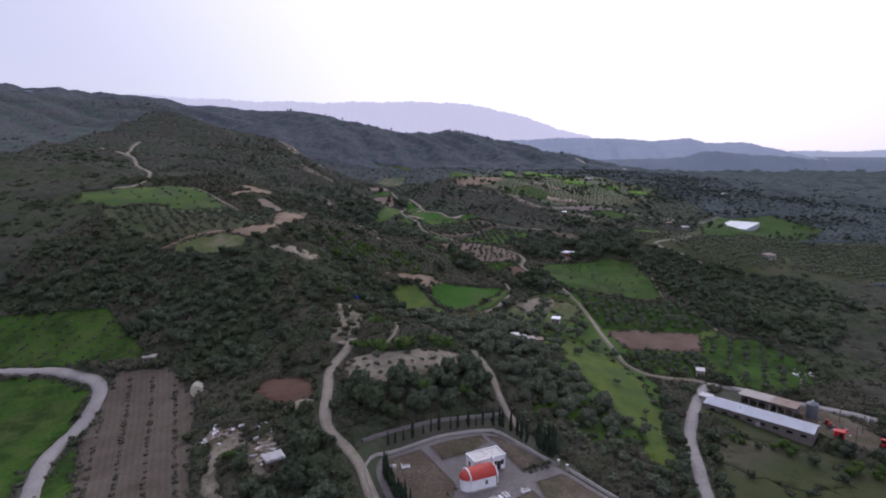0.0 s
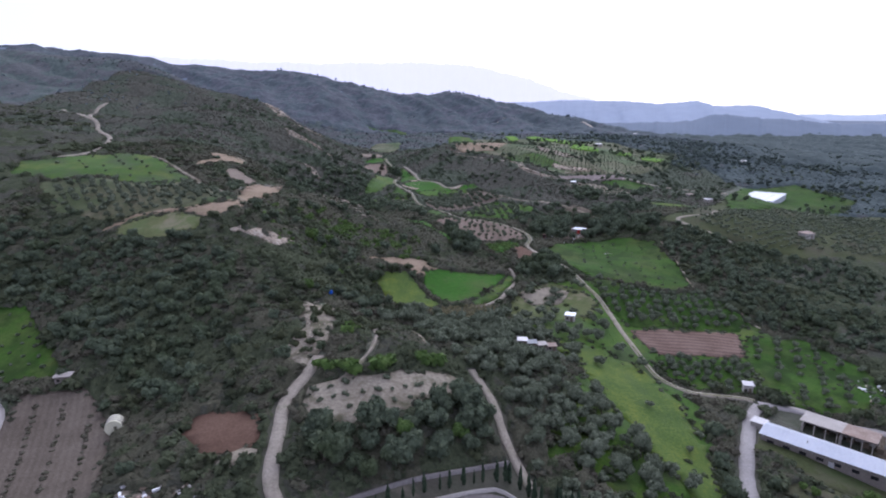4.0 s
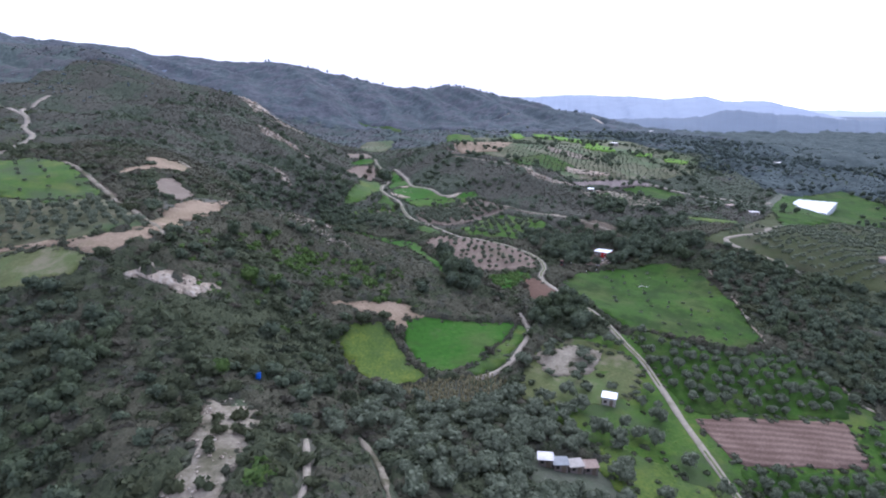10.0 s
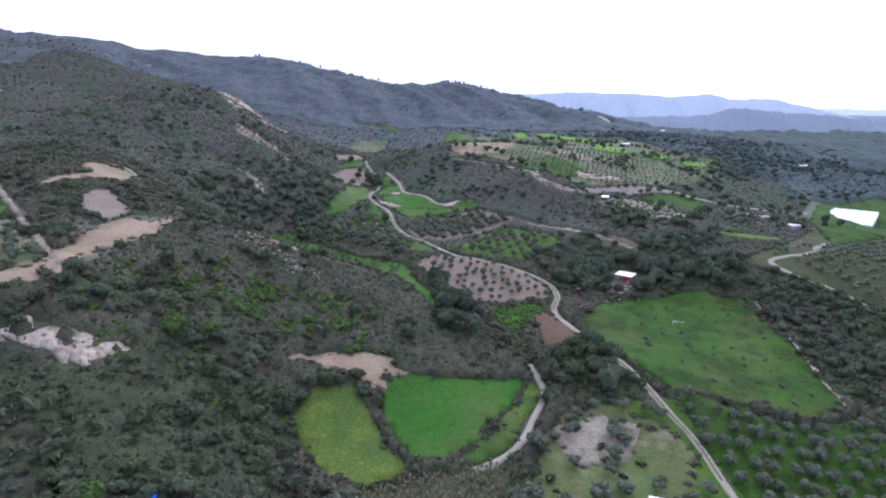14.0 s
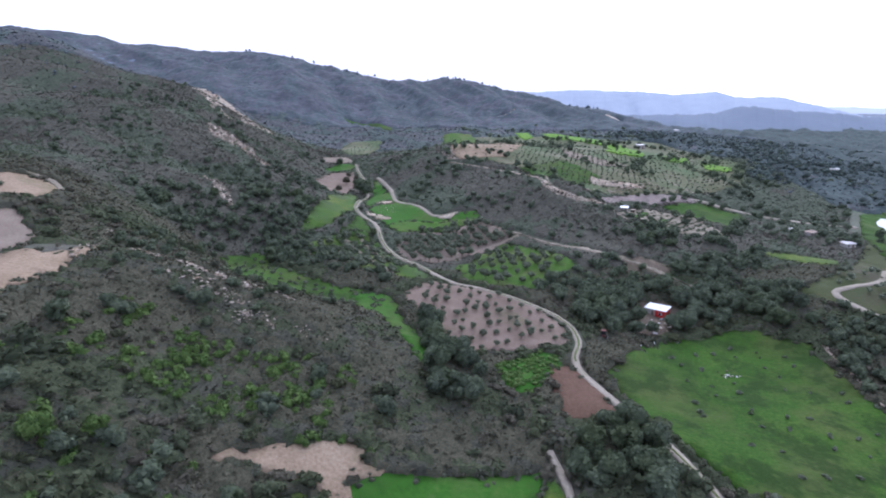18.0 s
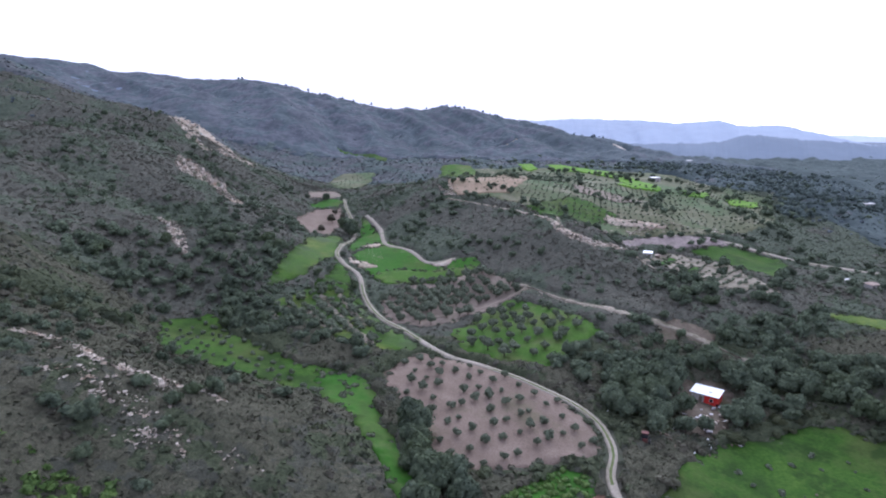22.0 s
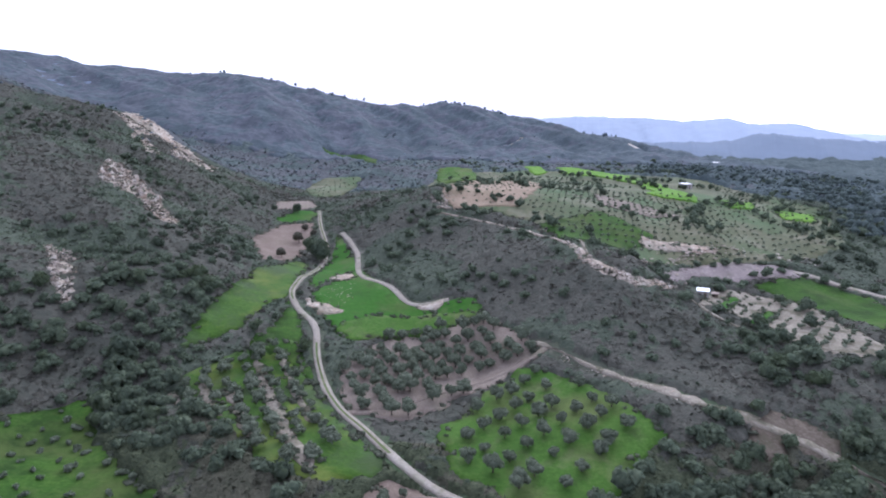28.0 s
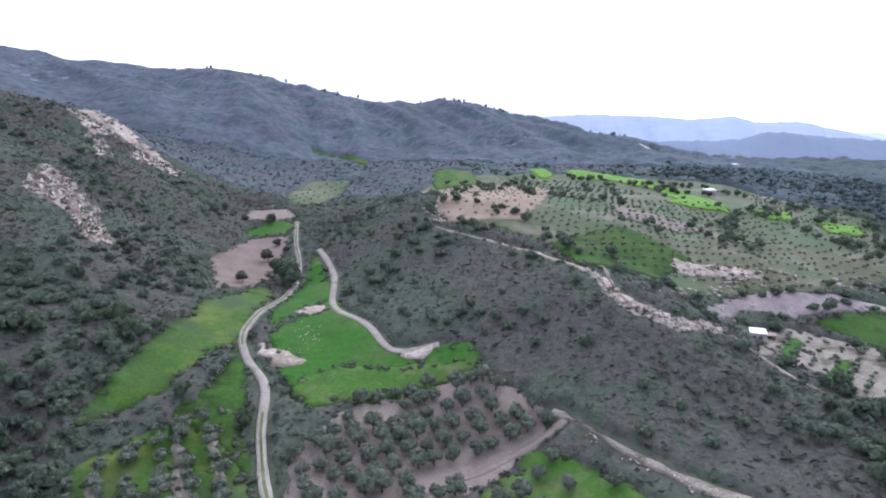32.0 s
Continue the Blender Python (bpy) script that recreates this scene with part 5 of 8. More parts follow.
# young trees
pl = np.concatenate([rows_in([(-198, 190), (-153, 202), (-129, 205), (-113, 190), (-99, 179), (-122, 176), (-160, 177), (-198, 177)], 78, 3.4, 5.0, 70),
                     ])
pl_terrace = rows_in([(-30, 158), (-15, 162.5), (3, 168), (2, 163), (-6, 156), (-14, 152), (-24, 149), (-27, 150)], 18, 3.2, 3.6, 71, 0.3)
thicket("terrace_olives", pl_terrace, BUSHES, M_OLIVE, "small olive trees in rows on the chalky terrace", "olive trees", (0.6, 0.95), 79, lift=0.6)
thicket("young_orchard", pl, BUSHES, M_OLIVE, "young grey-green fruit trees in rows", "orchard", (0.4, 0.75), 8, lift=0.4)
pl = rows_in([(-102, 168), (-89, 169.5), (-76, 157), (-63, 127), (-54, 104), (-75, 104), (-93, 138), (-100, 158)], 115, 2.0, 6.2, 72, 0.25, 0.12)
thicket("bare_vines", pl, LUMPS, M_BROWN_S, "dark bare vines in long rows", "vine", (0.45, 0.75), 9)

# woods
WOODS = [
    [(-178, 215), (-150, 208), (-128, 212), (-108, 195), (-92, 180), (-72, 165), (-58, 158), (-60, 185), (-70, 225), (-100, 232), (-125, 246), (-170, 250)],
    [(-27, 137), (-16, 138), (0, 144.5), (10, 149.5), (9, 162), (3, 162), (-6, 154), (-14, 149.5), (-26, 146.5)],
    [(-68.5, 416), (-62, 438), (-55, 422), (-36, 406), (-22, 387), (-13, 377), (-14, 371), (-29, 378), (-55, 390), (-62, 402)],
    [(-5.5, 357), (-1, 330), (0.4, 318), (5, 319.6), (3.4, 337), (0, 352)],
    [(44, 355), (52, 392), (66, 402), (100, 400), (118, 380), (112, 350), (96, 361), (68, 354)],
    [(108, 262), (108, 330), (112, 350), (140, 370), (190, 350), (200, 280), (150, 225), (118, 245)],
    [(10, 303), (16, 312), (8, 330), (-2, 328), (2, 300)],
    [(30, 292), (42, 300), (48, 290), (54, 276), (40, 276), (30, 284)],
    [(-36, 136), (-33, 128), (-28, 118), (-24, 106), (-30, 104), (-34, 118)],
    [(56, 118), (64, 160), (72, 176), (64, 185), (56, 165), (46, 120)],
]
trees = []
for i, w in enumerate(WOODS):
    w = np.array(w)
    x, y, rng = jitter(*[v for k in (0, 1) for v in (w[:, k].min(), w[:, k].max())], 4.0, 200 + i)
    keep = inside(w, x, y) & clear(x, y, 1.0) & (rng.random(x.size) < 0.85)
    trees.append(np.c_[x, y][keep])
stand("evergreen_tree", np.concatenate([trees[1], trees[3], trees[4][:70], trees[6], trees[7], trees[8]]), EVERGREENS, M_DARK, evergreen_trunk, "dark evergreen tree with a dense rounded crown", "tree",
      "evergreen trees", (0.75, 1.25), 60)
thicket("evergreen_wood", np.concatenate([trees[0], trees[2], trees[4][70:], trees[5], trees[9]]), EVERGREENS_FAR, M_DARK, "dark evergreen woods on the slopes", "woods", (0.45, 1.0), 61)

# places where rock and bare earth break the scrub
BARE_ROCK = [[(-143, 547), (-130, 514), (-116, 507), (-98, 504), (-104, 516), (-119, 531)], [(-113, 509), (-96, 492), (-88, 500), (-102, 513)], [(-186, 626), (-205, 690), (-170, 660), (-150, 650), (-165, 612)],
             [(-169, 613), (-142, 577), (-137, 584), (-160, 616)], [(-161, 651), (-130, 641), (-123, 608), (-146, 609)], [(-112, 459), (-96, 435), (-83, 423), (-91, 441), (-104, 459)], [(-78, 240), (-60, 242), (-57, 255), (-64, 251), (-75, 248)],
             [(-43, 206), (-37, 212), (-31, 196), (-29, 184), (-31, 168), (-38, 172), (-39, 186)], [(47, 490), (49, 472), (55, 462), (63, 458), (79, 465), (80, 472), (64, 465), (52, 476)],
             [(-100, 299), (-94, 320), (-82, 332), (-79, 308), (-77, 273), (-86, 276)], [(-6, 566), (2, 546), (8, 544), (2, 570)]]
# scrub over the near slopes
x, y, rng = jitter(-230, 200, 104, 620, 2.5, 300)
y_ok = np.abs(x) < 20 + 0.76 * y
dens = np.where(y > 385, 0.5, 0.42 + 0.5 * patchy(x, y, 70, 0.3))
rocky = np.any([inside(np.array(q, float), x, y) for q in BARE_ROCK], axis=0)
keep = y_ok & clear(x, y, 0.6) & (rng.random(x.size) < np.where(rocky, 0.1, dens))
x, y = x[keep], y[keep]


def scrub_kind(x, y):
    """Low values: brown thorn scrub; high values: green bushes."""
    return patchy(x, y, 45, 1.9) - np.where((x > -70) & (x < 10) & (y > 285) & (y < 350), 0.25, 0.0) - np.where((x > 15) & (x < 150) & (y > 400) & (y < 530), 0.22, 0.0) - np.where((x < -60) & (y > 300), 0.1, 0.0) + np.where((y < 262) & (x < 0), 0.06, 0.0) - 0.06 * gullies(x, y) * (y < 760) + np.where((x > 125) & (y > 465), 0.35, 0.0)


kind = scrub_kind(x, y) + np.random.default_rng(5).normal(0, 0.22, x.size)
size = 0.6 + 1.9 * np.random.default_rng(6).random(x.size) ** 3 + 0.5 * patchy(x, y, 60, 4.0)
size = np.where((x > -85) & (x < 10) & (y > 285) & (y < 350), size * 0.6, size)
hill = y + 25 * patchy(x, y, 60, 2.0) > 385
for name, lo, hi, mat, label, sc, up in (("brown_scrub", -9, 0.38, M_BROWN_S, "brown twiggy thorn scrub on the slopes", 0.8, False), ("grey_scrub", 0.38, 0.53, M_GREY_S, "grey-green low scrub on the slopes", 0.75, False),
                                         ("green_scrub", 0.53, 9, M_GREEN_S, "dark green dense scrub on the slopes", 1.1, False), ("hillside_brown_scrub", -9, 0.47, M_HILL_B, "brown scrub higher up the valley, paled with painted haze", 0.9, True),
                                         ("hillside_green_scrub", 0.47, 9, M_HILL_G, "green scrub higher up the valley, paled with painted haze", 1.0, True)):
    m = (kind > lo) & (kind <= hi) & (hill == up)
    thicket(name, np.c_[x, y][m], TWIGS if up else BUSHES, mat, label, "scrub", seed=62, sized=size[m] * sc * (0.62 if up else 1.0), flat=(0.55, 1.0), lift=0.6 if up else 0.7)
bx, by, rng = jitter(-205, 150, 392, 640, 1.9, 303)
keep = (((bx < -48) & (bx > -205)) | ((bx > 8) & (by < 560) & (by > 540 - 1.9 * (bx - 4))) | (by > 560) & (bx < 5)) & clear(bx, by, 0.8) & (rng.random(bx.size) < 0.45 + 0.4 * patchy(bx, by, 28, 2.9))
bx, by = bx[keep], by[keep]
m = scrub_kind(bx, by) + rng.normal(0, 0.15, bx.size) > 0.56
thicket("slope_brush", np.c_[bx, by][~m], SPRIGS, M_HILL_B, "thin brown brush over the valley slopes", "scrub", (0.45, 1.1), 91, lift=0.5)
thicket("slope_green_brush", np.c_[bx, by][m], SPRIGS, M_HILL_G, "thin green brush over the valley slopes", "scrub", (0.45, 1.25), 92, lift=0.5)
# the closed cover of low bushes: domes that run into one another
def domes(x, y, spacing, seed):
    """Height from 0 to 1 of the bush over each point, and the number of that bush."""
    rng = np.random.default_rng(seed)
    n = 256
    jx, jy, tall, wide = rng.uniform(0.1, 0.9, (n, n)), rng.uniform(0.1, 0.9, (n, n)), rng.uniform(0.3, 1.0, (n, n)), rng.uniform(0.6, 1.05, (n, n))
    u, v = x / spacing, y / spacing
    iu, iv = np.floor(u).astype(int), np.floor(v).astype(int)
    best, owner = np.zeros(x.shape), np.zeros(x.shape, int)
    for du in (-1, 0, 1):
        for dv in (-1, 0, 1):
            a, b = (iu + du) % n, (iv + dv) % n
            d2 = ((u - iu - du - jx[a, b]) ** 2 + (v - iv - dv - jy[a, b]) ** 2) / wide[a, b] ** 2
            h = tall[a, b] * np.sqrt(np.clip(1 - d2, 0, 1))
            owner = np.where(h > best, a * n + b, owner)
            best = np.maximum(best, h)
    return best, owner


def cover(name, x0, x1, y0, y1, step, spacing, tall, materials, cuts, label, seed, margin, sprays=0.0):
    gx, gy = np.arange(x0, x1, step), np.arange(y0, y1, step)
    X, Y = np.meshgrid(gx, gy)
    rng = np.random.default_rng(seed)
    x, y = X.ravel() + rng.uniform(-0.3, 0.3, X.size) * step, Y.ravel() + rng.uniform(-0.3, 0.3, X.size) * step
    rim = (X.ravel() > x0) & (X.ravel() < gx[-1]) & (Y.ravel() > y0) & (Y.ravel() < gy[-1])
    ok = rim & (np.abs(x) < 30 + 0.78 * y) & clear(x, y, margin)
    bare = np.zeros(x.shape, bool)
    for line in BARE_ROCK:
        bare |= inside(np.array(line, float), x, y) & (patchy(x, y, 9, 0.3) > 0.13)
    h, owner = domes(x, y, spacing, seed)
    fine, _ = domes(x, y, spacing * 0.45, seed + 1)
    z = height(x, y) + np.where(ok, 0.1 + tall * (0.75 * h + 0.3 * fine) * (0.5 + patchy(x, y, 60, 4.0)) + rng.uniform(-0.08, 0.08, x.size) * tall, -1.2)
    z = np.where(bare & ok, height(x, y) - 0.15, z)
    f = grid_faces(len(gx), len(gy))
    f = f[ok[f].any(1)]
    verts = np.c_[x, y, z]
    tone = np.random.default_rng(seed + 2).normal(0, 0.16, 256 * 256)
    k = scrub_kind(x[f[:, 0]], y[f[:, 0]]) + tone[owner[f[:, 0]]]
    sure = np.nonzero((ok & ~bare)[f].all(1))[0]
    tris = np.concatenate([f[:, [0, 1, 2]], f[:, [0, 2, 3]]])
    k2 = np.concatenate([k, k])
    if sprays:
        pick = sure[rng.random(len(sure)) < sprays]
        mid = verts[f[pick]].mean(1) + [0, 0, 0.12 * tall]
        t = mid[:, None, :] + rng.normal(0, 1, (len(pick), 3, 3)) * [step * 0.42, step * 0.42, tall * 0.2]
        tris = np.concatenate([tris, np.arange(len(pick) * 3).reshape(-1, 3) + len(verts)])
        verts, k = np.concatenate([verts, t.reshape(-1, 3)]), np.concatenate([k2, k[pick] + rng.normal(0, 0.08, len(pick))])
    else:
        k = k2
    me = mesh(name, verts, tris, materials[0], True)
    for m in materials[1:]:
        me.materials.append(m)
    me.polygons.foreach_set("material_index", np.digitize(k, cuts).astype(np.int32))
    return tagged(new(name, me), label, "scrub", kind="stuff")


def twigs(name, dark, mid, light, gap, fine=1.7):
    """Matted scrub seen from above: leaf tones, with the shade between plants painted as dark patches."""
    dark, mid, light, gap = (muted(tone, 0.15, 1.36) for tone in (dark, mid, light, gap))
    return surface(name, [(0.34, dark), (0.5, mid), (0.66, light)], 0.06, fine, 1.0, 0.95, detail=8.0, fine_mix=0.7, patch=[(fine * 0.45, 0.56, gap, 0.75), (fine * 0.06, 0.55, gap, 0.55)])


M_MAT_B = twigs("matted_brown_scrub", (0.03956, 0.03837, 0.02504), (0.0578, 0.05616, 0.03707), (0.08122, 0.07817, 0.05123), (0.03611, 0.03932, 0.02375))
M_MAT_Y = twigs("matted_grey_scrub", (0.03582, 0.03672, 0.02777), (0.0514, 0.05213, 0.03818), (0.07135, 0.07004, 0.0522), (0.0301, 0.03292, 0.02351))
M_MAT_G = twigs("matted_green_scrub", (0.02954, 0.03762, 0.02015), (0.04487, 0.05359, 0.02841), (0.06409, 0.07268, 0.03687), (0.02555, 0.03198, 0.01777))
# hill, far and plain scrub: paler and bluer, haze put into the colour
M_MAT_HB = twigs("hazed_hill_brown", (0.04191, 0.04118, 0.03172), (0.0625, 0.06111, 0.04758), (0.08178, 0.0787, 0.06216), (0.03962, 0.04412, 0.0333), 1.0)
M_MAT_HG = twigs("hazed_hill_green", (0.03641, 0.04699, 0.03062), (0.05517, 0.06629, 0.04396), (0.07351, 0.08298, 0.05544), (0.03641, 0.04594, 0.03215), 1.0)
M_MAT_FB = twigs("hazed_far_brown", (0.04551, 0.05005, 0.05947), (0.06574, 0.07174, 0.08483), (0.09021, 0.09677, 0.1111), (0.04214, 0.05005, 0.05773), 0.2)
M_MAT_FG = twigs("hazed_far_green", (0.03708, 0.04838, 0.05423), (0.05647, 0.07091, 0.07957), (0.07838, 0.09593, 0.1058), (0.03708, 0.04922, 0.05423), 0.2)
M_MAT_W = twigs("hazed_plain_woods", (0.03169, 0.044, 0.04484), (0.04864, 0.0648, 0.0653), (0.06928, 0.088, 0.08657), (0.028, 0.0392, 0.04013), 0.3)
cover("low_scrub", -175, 142, 104, 396, 0.9, 2.5, 1.7, [M_MAT_B, M_MAT_Y, M_MAT_G], [0.42, 0.52], "closed low scrub of mixed bushes", 500, 0.9, 0.9)
cover("hill_scrub", -330, 235, 388, 662, 1.4, 3.4, 1.3, [M_MAT_HB, M_MAT_HG], [0.5], "closed scrub over the valley slopes", 510, 1.2, 0.9)
# a step between hill and far tones, where the painted haze deepens
M_MAT_UB = twigs("hazed_upper_brown", (0.0441, 0.04752, 0.04956), (0.07056, 0.07392, 0.07677), (0.1014, 0.1047, 0.1078), (0.04234, 0.0484, 0.04859), 0.5)
M_MAT_UG = twigs("hazed_upper_green", (0.03881, 0.05192, 0.04859), (0.06174, 0.0792, 0.07386), (0.09081, 0.11, 0.102), (0.03793, 0.05104, 0.04762), 0.5)
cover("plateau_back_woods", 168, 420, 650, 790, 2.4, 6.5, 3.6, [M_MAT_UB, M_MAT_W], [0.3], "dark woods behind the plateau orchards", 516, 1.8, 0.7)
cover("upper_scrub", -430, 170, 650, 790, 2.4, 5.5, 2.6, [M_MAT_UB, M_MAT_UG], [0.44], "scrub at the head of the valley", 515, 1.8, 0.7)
cover("far_scrub", -760, 420, 774, 1130, 3.2, 8.0, 4.0, [M_MAT_FB, M_MAT_FG], [0.44], "scrub over the far slopes, painted haze-grey", 520, 2.5)
cover("ridge_scrub", -600, -326, 300, 790, 3.0, 6.0, 3.0, [M_MAT_UB, M_MAT_UG], [0.45], "scrub on the western ridge, painted haze-grey", 550, 2.0)
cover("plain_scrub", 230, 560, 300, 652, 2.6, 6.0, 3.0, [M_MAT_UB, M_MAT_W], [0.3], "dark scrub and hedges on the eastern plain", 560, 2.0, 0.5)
cover("west_scrub", -330, -171, 160, 396, 1.8, 4.2, 2.4, [M_MAT_Y, M_MAT_G], [0.45], "dark scrub on the western slopes", 530, 1.5)
cover("east_scrub", 138, 330, 170, 396, 1.8, 4.2, 2.4, [M_MAT_Y, M_MAT_G], [0.45], "dark scrub on the eastern slopes", 540, 1.5)
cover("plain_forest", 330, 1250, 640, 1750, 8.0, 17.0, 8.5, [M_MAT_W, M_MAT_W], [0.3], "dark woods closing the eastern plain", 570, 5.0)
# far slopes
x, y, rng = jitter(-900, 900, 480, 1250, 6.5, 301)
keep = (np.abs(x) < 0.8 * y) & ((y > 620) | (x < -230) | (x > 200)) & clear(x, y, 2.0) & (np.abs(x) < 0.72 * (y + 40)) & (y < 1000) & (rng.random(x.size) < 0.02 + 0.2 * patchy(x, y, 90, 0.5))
thicket("far_woods", np.c_[x, y][keep], TWIGS, M_FAR_S, "scrub and woods on the far slopes, painted haze-green", "woods", (0.8, 1.9), 63, flat=(0.5, 0.8), lift=2.0)
x, y, rng = jitter(-500, 500, 160, 480, 7.0, 302)
keep = (np.abs(x) < 60 + 0.85 * (y - 40)) & ((x < -230) | (x > 200)) & clear(x, y, 2.0) & (rng.random(x.size) < 0.8)
thicket("side_woods", np.c_[x, y][keep], LUMPS, M_GREEN_S, "dark scrub and woods beside the valley", "woods", (1.4, 3.0), 64, flat=(0.5, 0.9))
# fresh bushes in the hollow and trees in the ravines
x, y, rng = jitter(-140, 12, 160, 300, 4.8, 320)
keep = clear(x, y, 1.5) & (patchy(x, y, 40, 2.2) + rng.normal(0, 0.14, x.size) > 0.53) & (x < -12 + 0.25 * (y - 240))
x, y = x[keep], y[keep]
m = patchy(x, y, 30, 5.0) + rng.normal(0, 0.15, x.size) > 0.5
thicket("ravine_trees", np.c_[x, y][m], EVERGREENS_FAR, M_DARK, "dark rounded trees in the ravines", "trees", (0.35, 1.05), 67)
thicket("ravine_shrub_trees", np.c_[x, y][~m], EVERGREENS_FAR, M_GREEN_S, "green shrubby trees in the ravines", "trees", (0.35, 0.85), 75)
# trees between the churchyard wall and the meadow
x, y, rng = jitter(14, 60, 108, 176, 3.9, 351)
keep = inside(np.array([(19, 141), (28, 132), (40, 121), (50, 112), (57, 118), (54, 130), (46.5, 136), (46, 156), (38, 172), (24, 172), (16, 158)], float), x, y) & clear(x, y, 1.0, fields=False) & (rng.random(x.size) < 0.72)
x, y = x[keep], y[keep]
m = rng.random(x.size) < 0.45
thicket("wall_side_olives", np.c_[x, y][m], OLIVES_FAR, M_OLIVE, "grey-green olive trees beside the churchyard wall", "olive trees", (0.55, 0.95), 97)
thicket("wall_side_shrubs", np.c_[x, y][~m], BUSHES, M_GREEN_S, "dark green shrubs beside the churchyard wall", "shrubs", (1.1, 2.0), 98, lift=0.6)
# trees and bushes over the spring meadow
x, y, rng = jitter(20, 126, 120, 276, 5.0, 324)
keep = np.any([inside(line, x, y) for name, line, bare in FIELDS if name in ("east_meadow", "yellow_meadow")], axis=0) & clear(x, y, 1.2, fields=False) & ~inside(np.array([(62, 200), (135, 195), (130, 245), (112, 278), (60, 278)]), x, y) & (patchy(x, y, 30, 1.4) + rng.normal(0, 0.15, x.size) > np.where(inside(OPEN_STRIP, x, y), 0.78, 0.3))
x, y = x[keep], y[keep]
m = rng.random(x.size) < 0.65
thicket("meadow_olives", np.c_[x, y][m], OLIVES_FAR, M_OLIVE, "grey-green olive trees scattered on the meadow", "olive trees", (0.6, 1.15), 76)
thicket("meadow_shrubs", np.c_[x, y][~m], BUSHES, M_GREEN_S, "dark green shrubs scattered on the meadow", "shrubs", (0.7, 1.5), 77)
x, y, rng = jitter(-75, -5, 250, 305, 3.2, 321)
keep = clear(x, y, 1.0) & (patchy(x, y, 26, 0.4) + rng.normal(0, 0.12, x.size) > 0.55)
thicket("fresh_bushes", np.c_[x, y][keep], BUSHES, M_FRESH, "fresh green broom bushes in the hollow", "bushes", (0.8, 1.7), 68)
# broom and dark shrubs about the eroded slope
pl = np.array([(-26, 182), (-24.5, 181), (-25, 183.5), (-28.3, 166), (-25.5, 165.5), (-22, 164.5), (-15, 166), (-13.6, 167.2), (-6, 171), (-3.6, 172), (-1.5, 173)])
thicket("slope_broom", pl, BUSHES, M_FRESH, "bright green broom bushes beside the eroded slope", "bushes", (1.9, 3.2), 86, lift=0.8)
pl = np.array([(-33, 181), (-37.4, 181), (-34, 177.3), (-34.4, 174), (-38, 177.5), (-36.4, 195.7), (-33, 196.5), (-38.5, 200), (-35.3, 202.5), (-36.2, 190.5)])
thicket("slope_shrubs", pl, BUSHES, M_GREEN_S, "dark shrubs growing on the eroded slope", "shrubs", (1.2, 1.8), 87, lift=0.6)
x, y, rng = jitter(-62, -14, 283, 303, 2.4, 327)
keep = clear(x, y, 0.8) & (patchy(x, y, 15, 1.1) + rng.normal(0, 0.1, x.size) > 0.5)
thicket("broom_thicket", np.c_[x, y][keep], BUSHES, M_FRESH, "fresh green broom at the foot of the brown hill", "bushes", (0.9, 2.0), 95, lift=0.7)
x, y, rng = jitter(-90, -25, 300, 470, 5.5, 322)
keep = clear(x, y, 1.5) & (patchy(x, y, 50, 3.3) + rng.normal(0, 0.15, x.size) > 0.6)
thicket("slope_trees", np.c_[x, y][keep], EVERGREENS_FAR, M_DARK, "scattered dark trees on the valley slopes", "trees", (0.4, 0.85), 69)
# shrub woods in the side ravines up the valley
x, y, rng = jitter(-210, 120, 395, 640, 6.0, 326)
keep = clear(x, y, 2.0) & (patchy(x, y, 55, 0.8) + rng.normal(0, 0.1, x.size) > np.where((x > -100) & (x < -50) & (y < 530), 0.32, np.where((x > 60) & (y < 430), 0.45, 0.62 + 0.05 * gullies(x, y)))) & ~np.any([inside(np.array(q, float), x, y) for q in BARE_ROCK], axis=0)
thicket("hollow_trees", np.c_[x, y][keep], EVERGREENS_FAR, M_HILL_G, "green shrubby trees in the upper hollows", "trees", (0.35, 0.8), 81)
# taller woods at the foot of the west slope and on the bank above the shack
FOOT_WOODS = [[(-118, 407), (-114, 428), (-97, 432), (-84, 433), (-87, 453), (-76, 470), (-66, 462), (-54, 455), (-53, 438), (-63, 416), (-59, 393), (-75, 396), (-89, 395), (-102, 386)],
              [(91, 451), (107, 444), (112, 418), (127, 406), (103, 370), (90, 372), (88, 390), (75, 405), (72, 415)],
              [(31, 383), (55, 399), (75, 405), (75, 395), (54, 378), (41, 369), (29, 372)]]
x, y, rng = jitter(-122, 130, 366, 476, 4.6, 345)
keep = clear(x, y, 1.8) & np.any([inside(np.array(q, float), x, y) for q in FOOT_WOODS], axis=0) & (patchy(x, y, 24, 1.7) + rng.normal(0, 0.12, x.size) > 0.36)
x, y = x[keep], y[keep]
m = patchy(x, y, 22, 4.0) + rng.normal(0, 0.15, x.size) > 0.48
thicket("slope_foot_woods", np.c_[x, y][m], EVERGREENS_FAR, M_DARK, "dark dense woods at the foot of the slopes", "woods", (0.5, 1.25), 84)
thicket("slope_foot_thicket", np.c_[x, y][~m], EVERGREENS_FAR, M_HILL_G, "green shrubby trees at the foot of the slopes", "trees", (0.4, 0.9), 85)
pl = rows_in([(-74, 380), (-77, 393), (-68, 403), (-56, 388), (-33.5, 370), (-24, 366), (-24, 355), (-34, 358), (-47, 361), (-57, 363.5), (-64, 366)], -32, 3.9, 4.2, 323, 0.5, 0.2)
